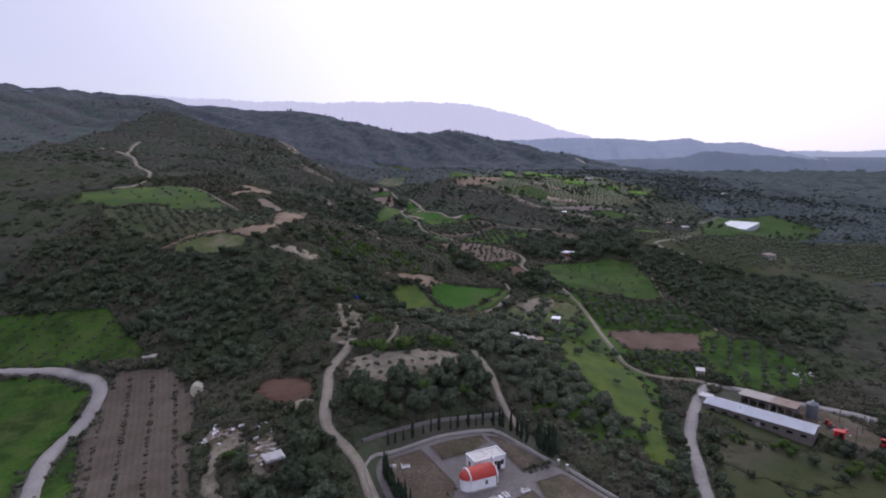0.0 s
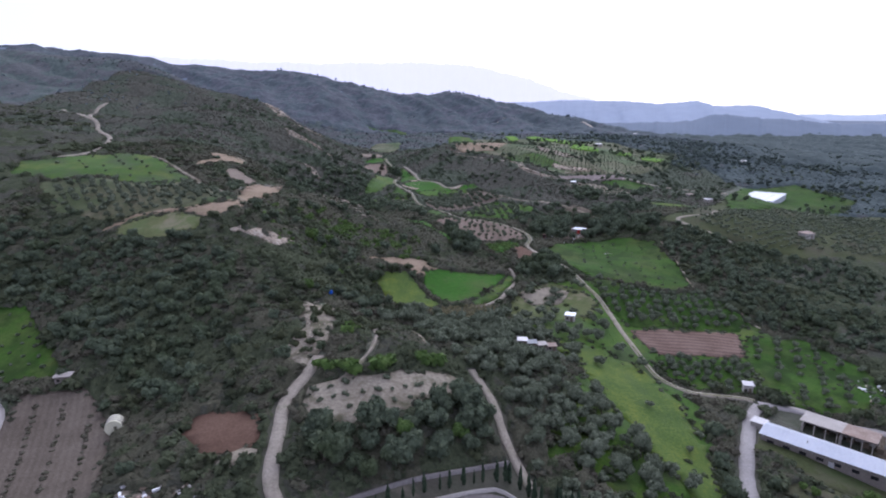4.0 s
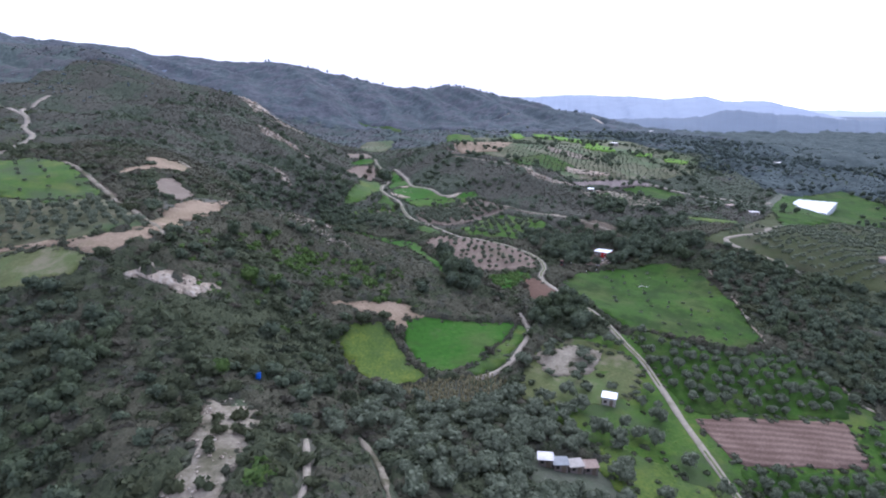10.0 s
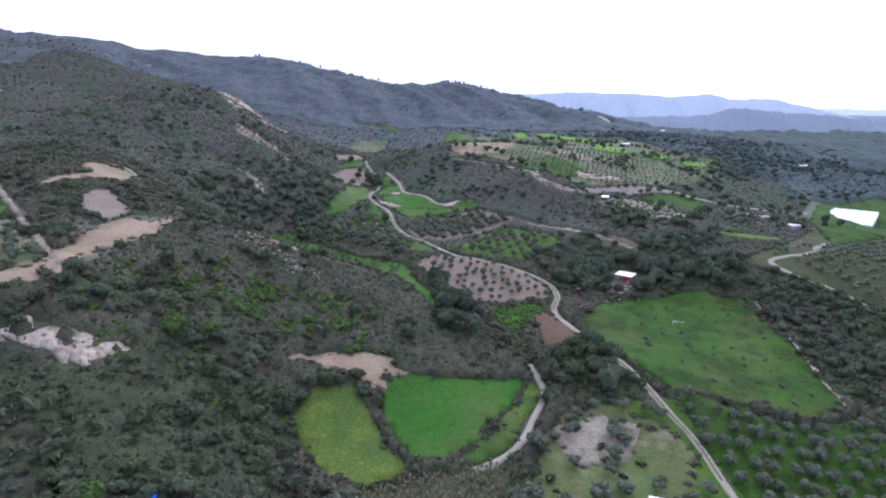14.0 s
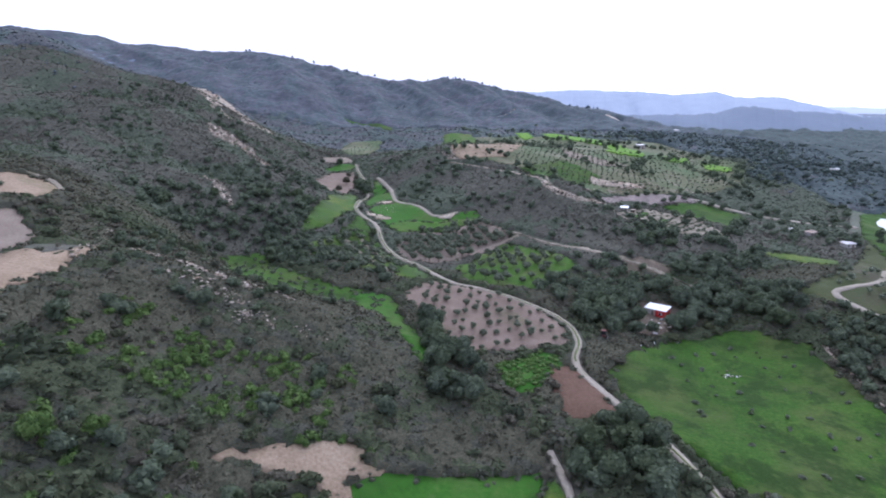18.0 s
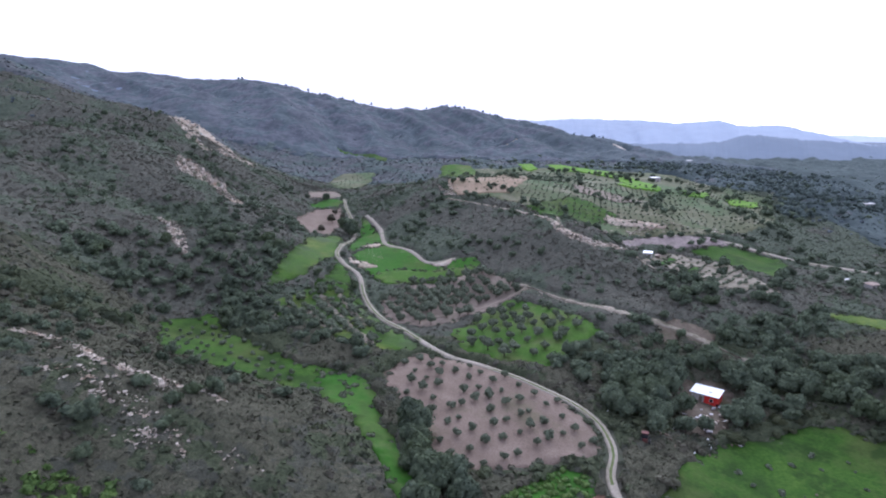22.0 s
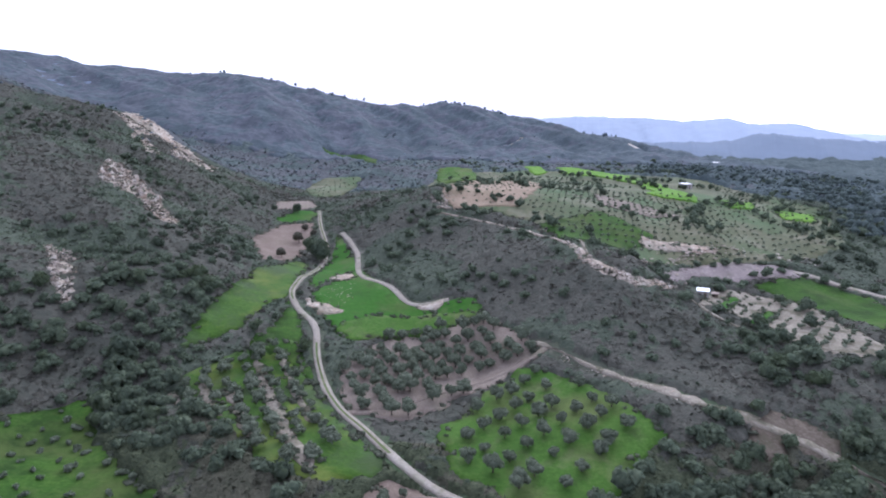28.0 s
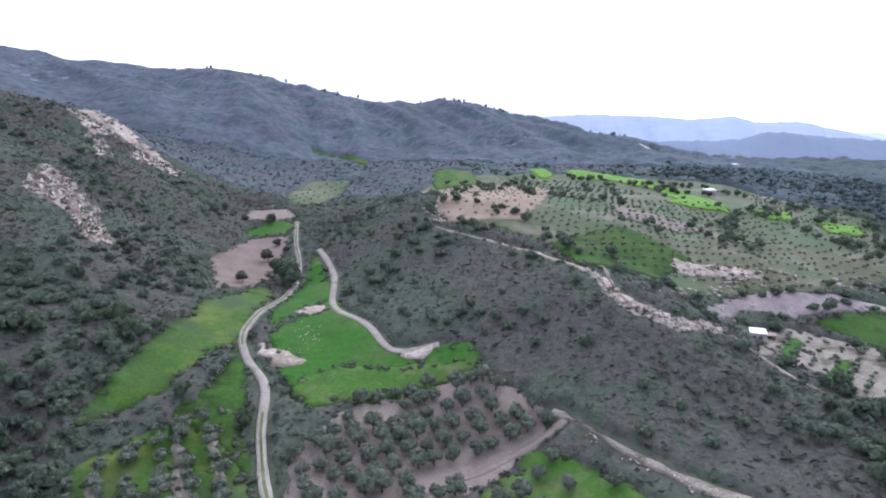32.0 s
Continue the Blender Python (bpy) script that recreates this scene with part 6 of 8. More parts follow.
thicket("meadow_bushes", pl, BUSHES, M_OLIVE, "small grey-green bushes on the stream meadow", "bushes", (0.55, 1.1), 70, lift=0.5)
pl = rows_in([(74, 276), (103, 280), (108, 333), (98, 352), (62, 340), (58, 310)], 82, 4.8, 6.0, 325, 1.1, 0.35)
thicket("field_saplings", pl, BUSHES, M_OLIVE, "young grey-green trees in rows on the green field", "saplings", (0.35, 0.85), 80, lift=0.4)
pl = rows_in([(17, 323), (29, 333), (35.5, 331), (30, 319), (25, 310), (19, 311)], 40, 1.7, 1.8, 346, 0.35, 0.2)
thicket("bean_plants", pl, LUMPS, M_FRESH, "leafy dark green crop plants", "crop", (0.5, 0.95), 93, lift=0.3)
hx, hy, rng = jitter(-124, -76, 268, 372, 2.6, 347)
keep = clear(hx, hy, 0.6, fields=False) & ((off_line(np.array([(-117.7, 329.2), (-115, 335.4), (-110.6, 341), (-107, 350)]), hx, hy) < 2.2) | (off_line(np.array([(-97, 308), (-104, 313), (-112, 323)]), hx, hy) < 2.0) & (rng.random(hx.size) < 0.7) | (off_line(np.array([(-128, 350), (-121, 350)]), hx, hy) < 1.5))
thicket("terrace_hedge", np.c_[hx, hy][keep], BUSHES, M_DARK, "dark hedges between the terraces", "hedge", (0.9, 1.6), 94, lift=0.7)
# hedges and single trees on the plateau
lines = [[(0, 690), (42, 690), (58, 722)], [(96, 716), (104, 706)], [(121, 640), (120, 625)], [(150, 612), (170, 560), (215, 600)], [(100, 500), (150, 515), (190, 545)], [(120, 430), (150, 470), (178, 540)], [(60, 775), (115, 765), (150, 715), (230, 690), (300, 690)],
         [(180, 640), (260, 600), (330, 600)], [(112, 470), (100, 486), (140, 500)], [(36, 536), (48, 494), (60, 484)], [(-14, 672), (0, 605), (4, 552)], [(170, 440), (230, 450), (330, 480)]]
x, y, rng = jitter(-20, 380, 420, 800, 5.0, 331)
near_line = np.min([off_line(np.array(q, float), x, y) for q in lines], axis=0)
keep = ((near_line < 4) & (rng.random(x.size) < 0.6) | (near_line > 4) & (patchy(x, y, 60, 1.1) > 0.62) & (rng.random(x.size) < 0.3)) & (x > -10 + 0.1 * (y - 550)) & clear(x, y, 1.0, fields=False) & ((x > 110) | (y > 480))
thicket("plateau_hedges", np.c_[x, y][keep], EVERGREENS_FAR, M_HILL_G, "dark green hedges and single trees on the plateau", "hedge", (0.45, 0.95), 74)
# weeds on the fields and brush along their edges
pl, rng = [], np.random.default_rng(90)
for name, line, bare in FIELDS:
    if line[:, 1].max() < 620:
        seg = line + rng.normal(0, 0.7, line.shape)
        for k in range(2):
            pl.append((seg + (np.roll(seg, -1, 0) - seg) * rng.random((len(seg), 1)) + rng.normal(0, 0.5, seg.shape))[rng.random(len(seg)) < 0.55])
pl = np.concatenate(pl)
pl = pl[clear(pl[:, 0], pl[:, 1], 0.3, fields=False)]
thicket("field_edge_brush", pl, LUMPS, M_GREY_S, "low brush and weeds along field edges", "brush", (0.35, 0.9), 71)
pl = []
for name, line, bare in FIELDS:
    if name in ("big_green_field", "grove_field", "dry_meadow", "east_meadow", "flower_meadow", "brown_meadow", "west_strip_meadow", "spit_meadow", "bright_strip_field", "green_grove_field", "west_meadow", "terrace_dry_field",
                "lower_terrace", "yellow_meadow", "bean_patch"):
        lo, hi = line.min(0), line.max(0)
        q = rng.uniform(lo, hi, (int(np.prod(hi - lo) / 5), 2))
        q = q[inside(line, q[:, 0], q[:, 1])]
        pl.append(q[patchy(q[:, 0], q[:, 1], 18, 0.7) + rng.normal(0, 0.2, len(q)) > 0.68])
pl = np.concatenate(pl)
pl = pl[clear(pl[:, 0], pl[:, 1], 0.3, fields=False)]
thicket("field_weeds", pl, TUFTS, M_FRESH, "tufts of weeds and taller grass in the fields", "weeds", (0.25, 0.6), 72, lift=0.05, flat=(0.4, 0.7))
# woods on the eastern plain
# leaf tones take the plain's blue, with distance haze in the colour
M_PLAIN_W = leaf("hazed_plain_wood_leaves", (0.05111, 0.06773, 0.06364), (0.07273, 0.09443, 0.08679), (0.09823, 0.1221, 0.1099), 0.5, 0.25, through=0.45)
x, y, rng = jitter(130, 640, 540, 960, 7.5, 340)
keep = (x < 0.78 * y) & ((y < 760) | (x > 0.5 * y - 60)) & clear(x, y, 2.0) & (patchy(x, y, 110, 2.6) + 0.2 * np.sin((y - 0.25 * x) / 17) + rng.normal(0, 0.1, x.size) > 0.47)
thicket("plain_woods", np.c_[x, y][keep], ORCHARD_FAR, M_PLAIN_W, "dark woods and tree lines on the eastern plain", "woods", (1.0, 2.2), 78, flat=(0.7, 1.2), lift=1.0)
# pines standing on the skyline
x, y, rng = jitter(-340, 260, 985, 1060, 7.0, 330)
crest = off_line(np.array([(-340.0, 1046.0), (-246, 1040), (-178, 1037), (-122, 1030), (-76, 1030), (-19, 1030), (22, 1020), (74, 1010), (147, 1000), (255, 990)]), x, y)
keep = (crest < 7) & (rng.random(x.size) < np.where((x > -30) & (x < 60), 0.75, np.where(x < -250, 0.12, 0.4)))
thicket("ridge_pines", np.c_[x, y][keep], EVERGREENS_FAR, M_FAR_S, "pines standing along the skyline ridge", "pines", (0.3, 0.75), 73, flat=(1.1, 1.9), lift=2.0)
# reeds below the wheat field
x, y, rng = jitter(-14, 20, 228, 256, 0.95, 303)
keep = inside(np.array([(-12, 240), (-1, 247), (14, 253), (18, 249), (12, 238), (3, 231), (-6, 233)]), x, y)
thicket("reed_bed", np.c_[x, y][keep], TUFTS, M_REED, "tan dry reed bed below the wheat field", "reeds", (0.25, 0.5), 65, flat=(2.4, 4.4), lift=0.3)


# ---- building blocks ----
def box(bm, size, at=(0, 0, 0), turn=0.0, bevel=0.0):
    """A box standing on at (its base middle)."""
    made = bmesh.ops.create_cube(bm, size=1.0, matrix=Matrix.Translation(Vector(at) + Vector((0, 0, size[2] / 2))) @ Matrix.Rotation(radians(turn), 4, "Z") @ Matrix.Diagonal((*size, 1)))
    if bevel:
        edges = list({e for v in made["verts"] for e in v.link_edges})
        bmesh.ops.bevel(bm, geom=edges, offset=bevel, segments=1, affect="EDGES")
    return bm


def tube(bm, r0, r1, tall, at=(0, 0, 0), sides=12, tilt=None):
    m = Matrix.Translation(Vector(at) + Vector((0, 0, tall / 2)))
    if tilt is not None:
        m = Matrix.Translation(Vector(at)) @ tilt @ Matrix.Translation((0, 0, tall / 2))
    bmesh.ops.create_cone(bm, cap_ends=True, segments=sides, radius1=r0, radius2=r1, depth=tall, matrix=m)
    return bm


def prism(bm, outline, y0, y1):
    """An outline in x and z, drawn out along y."""
    a = [bm.verts.new((x, y0, z)) for x, z in outline]
    b = [bm.verts.new((x, y1, z)) for x, z in outline]
    n = len(outline)
    bm.faces.new(a), bm.faces.new(b[::-1])
    for i in range(n):
        bm.faces.new((a[i], b[i], b[(i + 1) % n], a[(i + 1) % n]))
    bmesh.ops.recalc_face_normals(bm, faces=bm.faces[:])
    return bm


def part(name, bm, material, parent, label=""):
    me = bpy.data.meshes.new(name)
    bm.to_mesh(me)
    bm.free()
    me.materials.append(material)
    ob = new(name, me)
    ob.parent = parent
    return tagged(ob, label)


def thing(name, x, y, turn, label, category, group="", z=None, sink=0.0):
    root = new(name)
    root.matrix_basis = pose(x, y, (float(height(x, y)) if z is None else z) - sink, 0, 0, turn)
    return tagged(root, label, category, group)


def B():
    return bmesh.new()


def window(parent, x, y, z, w, h, along="x", name="window", frame_mat=None):
    """A window set proud of a wall: frame and dark pane."""
    fm = frame_mat or M_WHITE
    sx, sy = (w, 0.08) if along == "x" else (0.08, w)
    f = part(name, box(B(), (sx + (0.16 if along == "x" else 0), sy + (0 if along == "x" else 0.16), h + 0.16), (x, y, z - 0.08)), fm, parent)
    part("pane", box(B(), (sx + (0 if along == "x" else 0.05), sy + (0.05 if along == "x" else 0), h), (x, y, z)), M_HOLE, f, "dark window pane")
    return f


def run(name, points, tall, thick, material, label, category, kind="structure", lift=0.0, smooth=True):
    """A wall, kerb or bank that follows the ground."""
    line = curve(points, False, 2.0) if smooth else np.concatenate([np.linspace(a, b, max(2, int(np.hypot(*(np.array(b) - a)) / 2)), endpoint=False) for a, b in zip(points[:-1], points[1:])] + [np.array([points[-1]])])
    d = np.gradient(line, axis=0)
    d /= np.linalg.norm(d, axis=1)[:, None] + 1e-9
    side = np.c_[d[:, 1], -d[:, 0]] * thick / 2
    z = height(line[:, 0], line[:, 1]) + lift
    v = np.stack([np.c_[line - side, z - 0.6], np.c_[line - side, z + tall], np.c_[line + side, z + tall], np.c_[line + side, z - 0.6]], 1).reshape(-1, 3)
    n = len(line)
    i = np.arange(n - 1)[:, None] * 4 + np.array([[0, 1, 2]])
    f = np.stack([i, i + 1, i + 5, i + 4], -1).reshape(-1, 4)
    f = np.concatenate([f, [[0, 1, 2, 3], [4 * n - 1, 4 * n - 2, 4 * n - 3, 4 * n - 4]]])
    return tagged(new(name, mesh(name, v, f, material)), label, category, kind=kind)


# ---- churchyard ----
field("churchyard_paving", [(-17.6, 127.4), (-8, 132), (6.5, 139.4), (11.5, 140.2), (17, 135.4), (24.4, 127.9), (36, 118.5), (44, 108), (40, 98), (-6, 98), (-14, 112), (-18, 122)], M_PAVING, "grey concrete paving of the churchyard", 0.3, 3, ragged=0.0,
      category="paving")
for name, pts, mat, label in (
        ("lawn_bed", [(-16.8, 126.6), (-8.0, 130.3), (0.3, 119.8), (-0.3, 113), (-6, 108), (-12.5, 113), (-16.4, 121)], M_WORN, "worn brownish lawn in the churchyard"),
        ("garden_bed", [(-5.9, 131.2), (6.7, 138.2), (8.6, 136.0), (2.9, 130), (-2.8, 126.9)], M_WORN, "bare brown bed bordered by kerbs"),
        ("long_bed", [(8.2, 138.4), (11.4, 139.0), (16.4, 134.8), (22.9, 129.0), (15.9, 125.4), (12.6, 131), (10.8, 135.6)], M_WORN, "brown grassed bed along the yard wall"),
        ("kerb_bed", [(11.9, 114.6), (17.2, 118.6), (22.4, 107.4), (16.2, 106.8)], M_WORN, "brown earth bed between white kerbs"),
        ("south_bed", [(18.4, 122.1), (25.0, 125.6), (35, 117.4), (39.4, 110.4), (24, 107.2), (19.4, 116)], M_WORN, "bare earth bed by the lower gate")):
    field(name, pts, mat, label, 0.42, 2.5, ragged=0.0, category="flower bed", softness=0)
    run(name + "_kerb", pts + [pts[0]], 0.5, 0.16, M_PAVING, "pale concrete kerb round a bed", "kerb", smooth=False)
run("churchyard_wall", [(-18.2, 127.8), (-8, 132.4), (6.7, 139.8), (11.6, 140.6), (17.2, 135.8), (24.2, 128.9)], 0.8, 0.3, M_GREYWALL, "low pale concrete churchyard wall", "wall")
run("lower_churchyard_wall", [(26.6, 127.5), (36.7, 119), (45, 109)], 0.8, 0.3, M_GREYWALL, "low pale concrete churchyard wall", "wall")
run("west_churchyard_wall", [(-18.2, 127.8), (-20.3, 123.2), (-17, 113), (-10, 100)], 0.8, 0.3, M_GREYWALL, "low pale churchyard wall beside the track", "wall")
run("outer_bank_wall", [(-22, 130.5), (-15.8, 134.9), (-0.5, 141.5), (13, 147.8)], 0.7, 0.6, M_PAVING, "low outer retaining wall under cypresses", "wall")

chapel = thing("chapel", 5.7, 120.0, 24, "small white chapel with a red vaulted roof", "chapel", z=float(height(5, 120)) + 0.3)
part("plinth", box(B(), (6.6, 4.4, 0.5), (0.1, 0, -0.3), bevel=0.04), M_GREYWALL, chapel)
part("nave_wall", box(B(), (6.0, 4.0, 3.0), (0, 0, 0), bevel=0.03), M_WHITE, chapel)
vault = [(math.cos(a) * 2.2, 2.75 + math.sin(a) * 1.75) for a in np.linspace(0, math.pi, 15)]
bm = prism(B(), vault, -3.15, 3.15)
bmesh.ops.rotate(bm, verts=bm.verts[:], cent=(0, 0, 0), matrix=Matrix.Rotation(radians(90), 3, "Z"))
part("roof", bm, M_REDROOF, chapel, "red painted barrel vault roof")
for sx, nm in ((-3.2, "arch_rim"), (3.2, "gable_rim")):
    outer = [(math.cos(a) * 2.32, 2.75 + math.sin(a) * 1.9) for a in np.linspace(0, math.pi, 15)]
    inner = [(math.cos(a) * 2.0, 2.75 + math.sin(a) * 1.55) for a in np.linspace(math.pi, 0, 15)]
    bm = B()
    ring = outer + inner
    prism(bm, ring, sx - 0.12, sx + 0.12)
    bmesh.ops.rotate(bm, verts=bm.verts[:], cent=(0, 0, 0), matrix=Matrix.Rotation(radians(90), 3, "Z"))
    for v in bm.verts:
        v.co.x = -v.co.x if sx > 0 and v.co.x < 0 else v.co.x
        v.co.x = -abs(v.co.x) if sx < 0 else abs(v.co.x)
    part(nm, bm, M_WHITE, chapel, "white arched rim of the roof")
gable = [(math.cos(a) * 2.0, 2.7 + math.sin(a) * 1.6) for a in np.linspace(0, math.pi, 15)]
bm = prism(B(), gable, 2.86, 3.02)
bmesh.ops.rotate(bm, verts=bm.verts[:], cent=(0, 0, 0), matrix=Matrix.Rotation(radians(-90), 3, "Z"))
part("gable_wall", bm, M_WHITE, chapel)
part("apse_wall", tube(B(), 1.75, 1.75, 2.75, (-3.0, 0, 0), 20), M_WHITE, chapel)
bm = B()
bmesh.ops.create_uvsphere(bm, u_segments=20, v_segments=10, radius=1.9, matrix=Matrix.Translation((-3.0, 0, 2.7)) @ Matrix.Diagonal((1, 1, 0.8, 1)))
bmesh.ops.bisect_plane(bm, geom=bm.verts[:] + bm.edges[:] + bm.faces[:], plane_co=(0, 0, 2.7), plane_no=(0, 0, -1), clear_outer=True)
part("apse_dome", bm, M_REDROOF, chapel, "red half dome over the apse")
part("eave_band", box(B(), (6.3, 4.3, 0.16), (0, 0, 2.66), bevel=0.02), M_WHITE, chapel)
for sy in (-2.03, 2.03):
    window(chapel, 0.6, sy, 1.2, 0.55, 1.0)
door = part("door", box(B(), (0.1, 1.1, 2.0), (3.03, 0, 0)), M_WOOD, chapel, "brown wooden chapel door")
part("porch_roof", box(B(), (1.1, 2.2, 0.14), (3.6, 0, 2.4), bevel=0.03), M_WHITE, chapel)
for sy in (-0.95, 0.95):
    part("porch_post", box(B(), (0.18, 0.18, 2.4), (4.0, sy, 0), bevel=0.02), M_WHITE, chapel)
for sy in (-0.55, 0.55):
    part("bell_post", box(B(), (0.3, 0.25, 1.5), (3.05, sy, 4.3), bevel=0.02), M_WHITE, chapel)
part("bell_arch", box(B(), (0.34, 1.4, 0.3), (3.05, 0, 5.75), bevel=0.06), M_WHITE, chapel)
part("bell", tube(B(), 0.26, 0.12, 0.4, (3.05, 0, 5.1), 10), M_TIN, chapel, "small dull metal bell")
bm = box(B(), (0.06, 0.08, 0.7), (3.05, 0, 6.05))
part("cross", box(bm, (0.06, 0.4, 0.08), (3.05, 0, 6.4)), M_WHITE, chapel)

hall = thing("parish_hall", 7.3, 126.6, 27, "white flat-roofed parish hall with a parapet", "building", z=float(height(7, 126)) + 0.3)
part("wall", box(B(), (8.0, 4.2, 3.2), (0, 0, -0.2), bevel=0.03), M_WHITE, hall)
part("roof_slab", box(B(), (7.6, 3.8, 0.16), (0, 0, 3.0)), surface("weathered_roof", [(0.3, (0.35, 0.33, 0.31)), (0.5, (0.6, 0.58, 0.56)), (0.7, (0.74, 0.73, 0.72))], 0.5, 2.0, 0.1), hall, "stained off-white flat roof")
for sx, sy, dx, dy in ((0, -2.05, 8.3, 0.26), (0, 2.05, 8.3, 0.26), (-4.02, 0, 0.26, 3.8), (4.02, 0, 0.26, 3.8)):
    part("parapet", box(B(), (dx, dy, 0.42), (sx, sy, 3.0), bevel=0.03), M_WHITE, hall)
for sx in (0.1, 1.3, 3.2):
    window(hall, sx, -2.12, 1.0, 0.75, 1.2)
part("door", box(B(), (0.9, 0.12, 2.1), (2.3, -2.12, -0.1)), M_HOLE, hall, "dark entrance door")
window(hall, -4.02, 0.4, 1.0, 0.8, 1.2, "y")
part("step", box(B(), (1.4, 0.7, 0.18), (2.3, -2.5, -0.2), bevel=0.02), M_PAVING, hall)

tomb = thing("tomb", -14.4, 124.5, 20, "white marble tomb slab with a headstone", "tomb", "tombs in the churchyard")
part("slab", box(B(), (2.0, 1.1, 0.4), (0, 0, 0.3), bevel=0.04), M_WHITE, tomb)
part("cover", box(B(), (1.5, 0.7, 0.08), (0.1, 0, 0.7), bevel=0.02), M_GREYWALL, tomb, "grey inset grave cover")
part("headstone", box(B(), (0.14, 0.8, 0.6), (-0.9, 0, 0.7), bevel=0.04), M_WHITE, tomb)
for x, y, t in ((-11.2, 124.6, 20), (15.6, 118.2, 25)):
    copy_thing(tomb, pose(x, y, float(height(x, y)), 0, 0, t))


# the graves stand close together in two blocks
cross_tomb = thing("tomb", 1.6, 111.9, 118, "white marble grave with a stone cross", "tomb", "tombs in the churchyard")
part("slab", box(B(), (2.0, 1.05, 0.3), (0, 0, 0.35), bevel=0.04), M_WHITE, cross_tomb)
part("grave_bed", box(B(), (1.5, 0.6, 0.06), (0.1, 0, 0.65)), M_GREYWALL, cross_tomb, "grey gravel inside the kerb")
part("pedestal", box(B(), (0.25, 0.6, 0.35), (-0.85, 0, 0.65), bevel=0.03), M_WHITE, cross_tomb)
part("cross", box(box(B(), (0.08, 0.1, 0.65), (-0.85, 0, 1.0)), (0.08, 0.4, 0.1), (-0.85, 0, 1.36)), M_WHITE, cross_tomb)
grey_tomb = thing("tomb", -0.2, 111.0, 118, "grey stone grave with a low lantern box", "tomb", "tombs in the churchyard")
part("slab", box(B(), (1.9, 0.95, 0.25), (0, 0, 0.35), bevel=0.04), M_TIN, grey_tomb)
part("cover", box(B(), (1.6, 0.7, 0.08), (0, 0, 0.6), bevel=0.02), M_WHITE, grey_tomb, "pale grave cover")
part("lantern_box", box(B(), (0.3, 0.35, 0.45), (-0.7, 0, 0.68), bevel=0.03), M_WHITE, grey_tomb)
rng = np.random.default_rng(31)
for ox, oy, columns, rows in ((2.2, 112.4, 9, 6), (11.2, 116.4, 6, 6)):
    for i in range(columns):
        for j in range(rows):
            if (i, j) in ((0, 0), (1, 0)) and ox < 5 or rng.random() < 0.05:
                continue
            u, v = i * 1.45 + rng.uniform(-0.1, 0.1), j * 2.35 + 0.25 * (i % 2) + rng.uniform(-0.2, 0.2)
            x, y = ox - u * 0.88 + v * 0.475, oy - u * 0.475 - v * 0.88
            copy_thing((cross_tomb, grey_tomb, tomb, cross_tomb, grey_tomb)[int(rng.integers(5))], pose(x, y, float(height(x, y)) + 0.05, 0, 0, 118 + rng.normal(0, 2)))


def cypress_crown(seed):
    rng = np.random.default_rng(seed)
    vs, fs, n = [], [], 0
    for i in range(9):
        h = i / 8
        r = 0.62 * (1 - h) ** 0.6 * (0.75 + 0.5 * min(1, h * 4)) + 0.08
        v, f = lumpy(rng, 2 if i < 6 else 1, 0.5)
        v = v * [r, r, 0.62] + [rng.normal(0, 0.06), rng.normal(0, 0.06), 0.55 + h * 4.1]
        vs.append(v), fs.append(f + n)
        n += len(v)
    return np.concatenate(vs), np.concatenate(fs)


M_CYPRESS = leaf("cypress_leaves", (0.012, 0.022, 0.012), (0.022, 0.036, 0.02), (0.038, 0.055, 0.03))
CYP = [mesh("cypress_crown", *cypress_crown(s), M_CYPRESS) for s in range(4)]
cyp_trunk = mesh("cypress_trunk", [(math.cos(k * 1.047) * r, math.sin(k * 1.047) * r, z) for z, r in ((-0.3, 0.13), (1.2, 0.09)) for k in range(6)], [(k, (k + 1) % 6, (k + 1) % 6 + 6, k + 6) for k in range(6)], M_BARK)
rng = np.random.default_rng(77)


def cypress_row(points, count, size, label):
    line = curve(points, False, 0.5)
    for i in range(count):
        x, y = line[int((len(line) - 1) * (i + rng.uniform(-0.2, 0.2)) / max(count - 1, 1)) % len(line)]
        s = rng.uniform(*size)
        root = thing("cypress", x, y, rng.uniform(0, 360), label, "cypress", "cypresses round the churchyard")
        w = s * rng.uniform(0.55, 0.75)
        root.scale = (w, w, s * rng.uniform(0.9, 1.1))
        for n, me in (("trunk", cyp_trunk), ("crown", CYP[rng.integers(4)])):
            new(n, me).parent = root


cypress_row([(-16, 131.5), (-8.1, 135.2), (0.9, 139.4), (8.1, 142.6), (10.5, 143.2)], 13, (0.55, 1.05), "young slender dark cypress beside the wall")
cypress_row([(11.9, 143.8), (14.7, 142.3), (17.3, 139), (18.4, 137.6)], 6, (0.9, 1.2), "slender dark cypress outside the wall")
cypress_row([(20.8, 136.4), (24, 132.8)], 5, (1.3, 1.7), "tall dark cypress outside the wall")
cypress_row([(-15.6, 121), (-12.5, 114), (-9, 110)], 10, (1.1, 1.5), "tall dense cypress by the track wall")
for x, y in ((17.6, 125.6), (19, 126.3), (20.5, 127), (21.8, 127.6), (0.2, 118), (-1.4, 115.8), (-3, 113.8), (-5.6, 112.6), (-7.4, 112)):
    root = thing("clipped_shrub", x, y, 30 * x, "small dark clipped shrub on the kerb", "shrub", "clipped shrubs by the gate")
    part_v, part_f = crown(int(abs(x) * 10), 3, 1, 0.6, 1.1, 0.4, 120, 0.0, 0.12)
    new("foliage", mesh("foliage", part_v, part_f, M_DARK)).parent = root
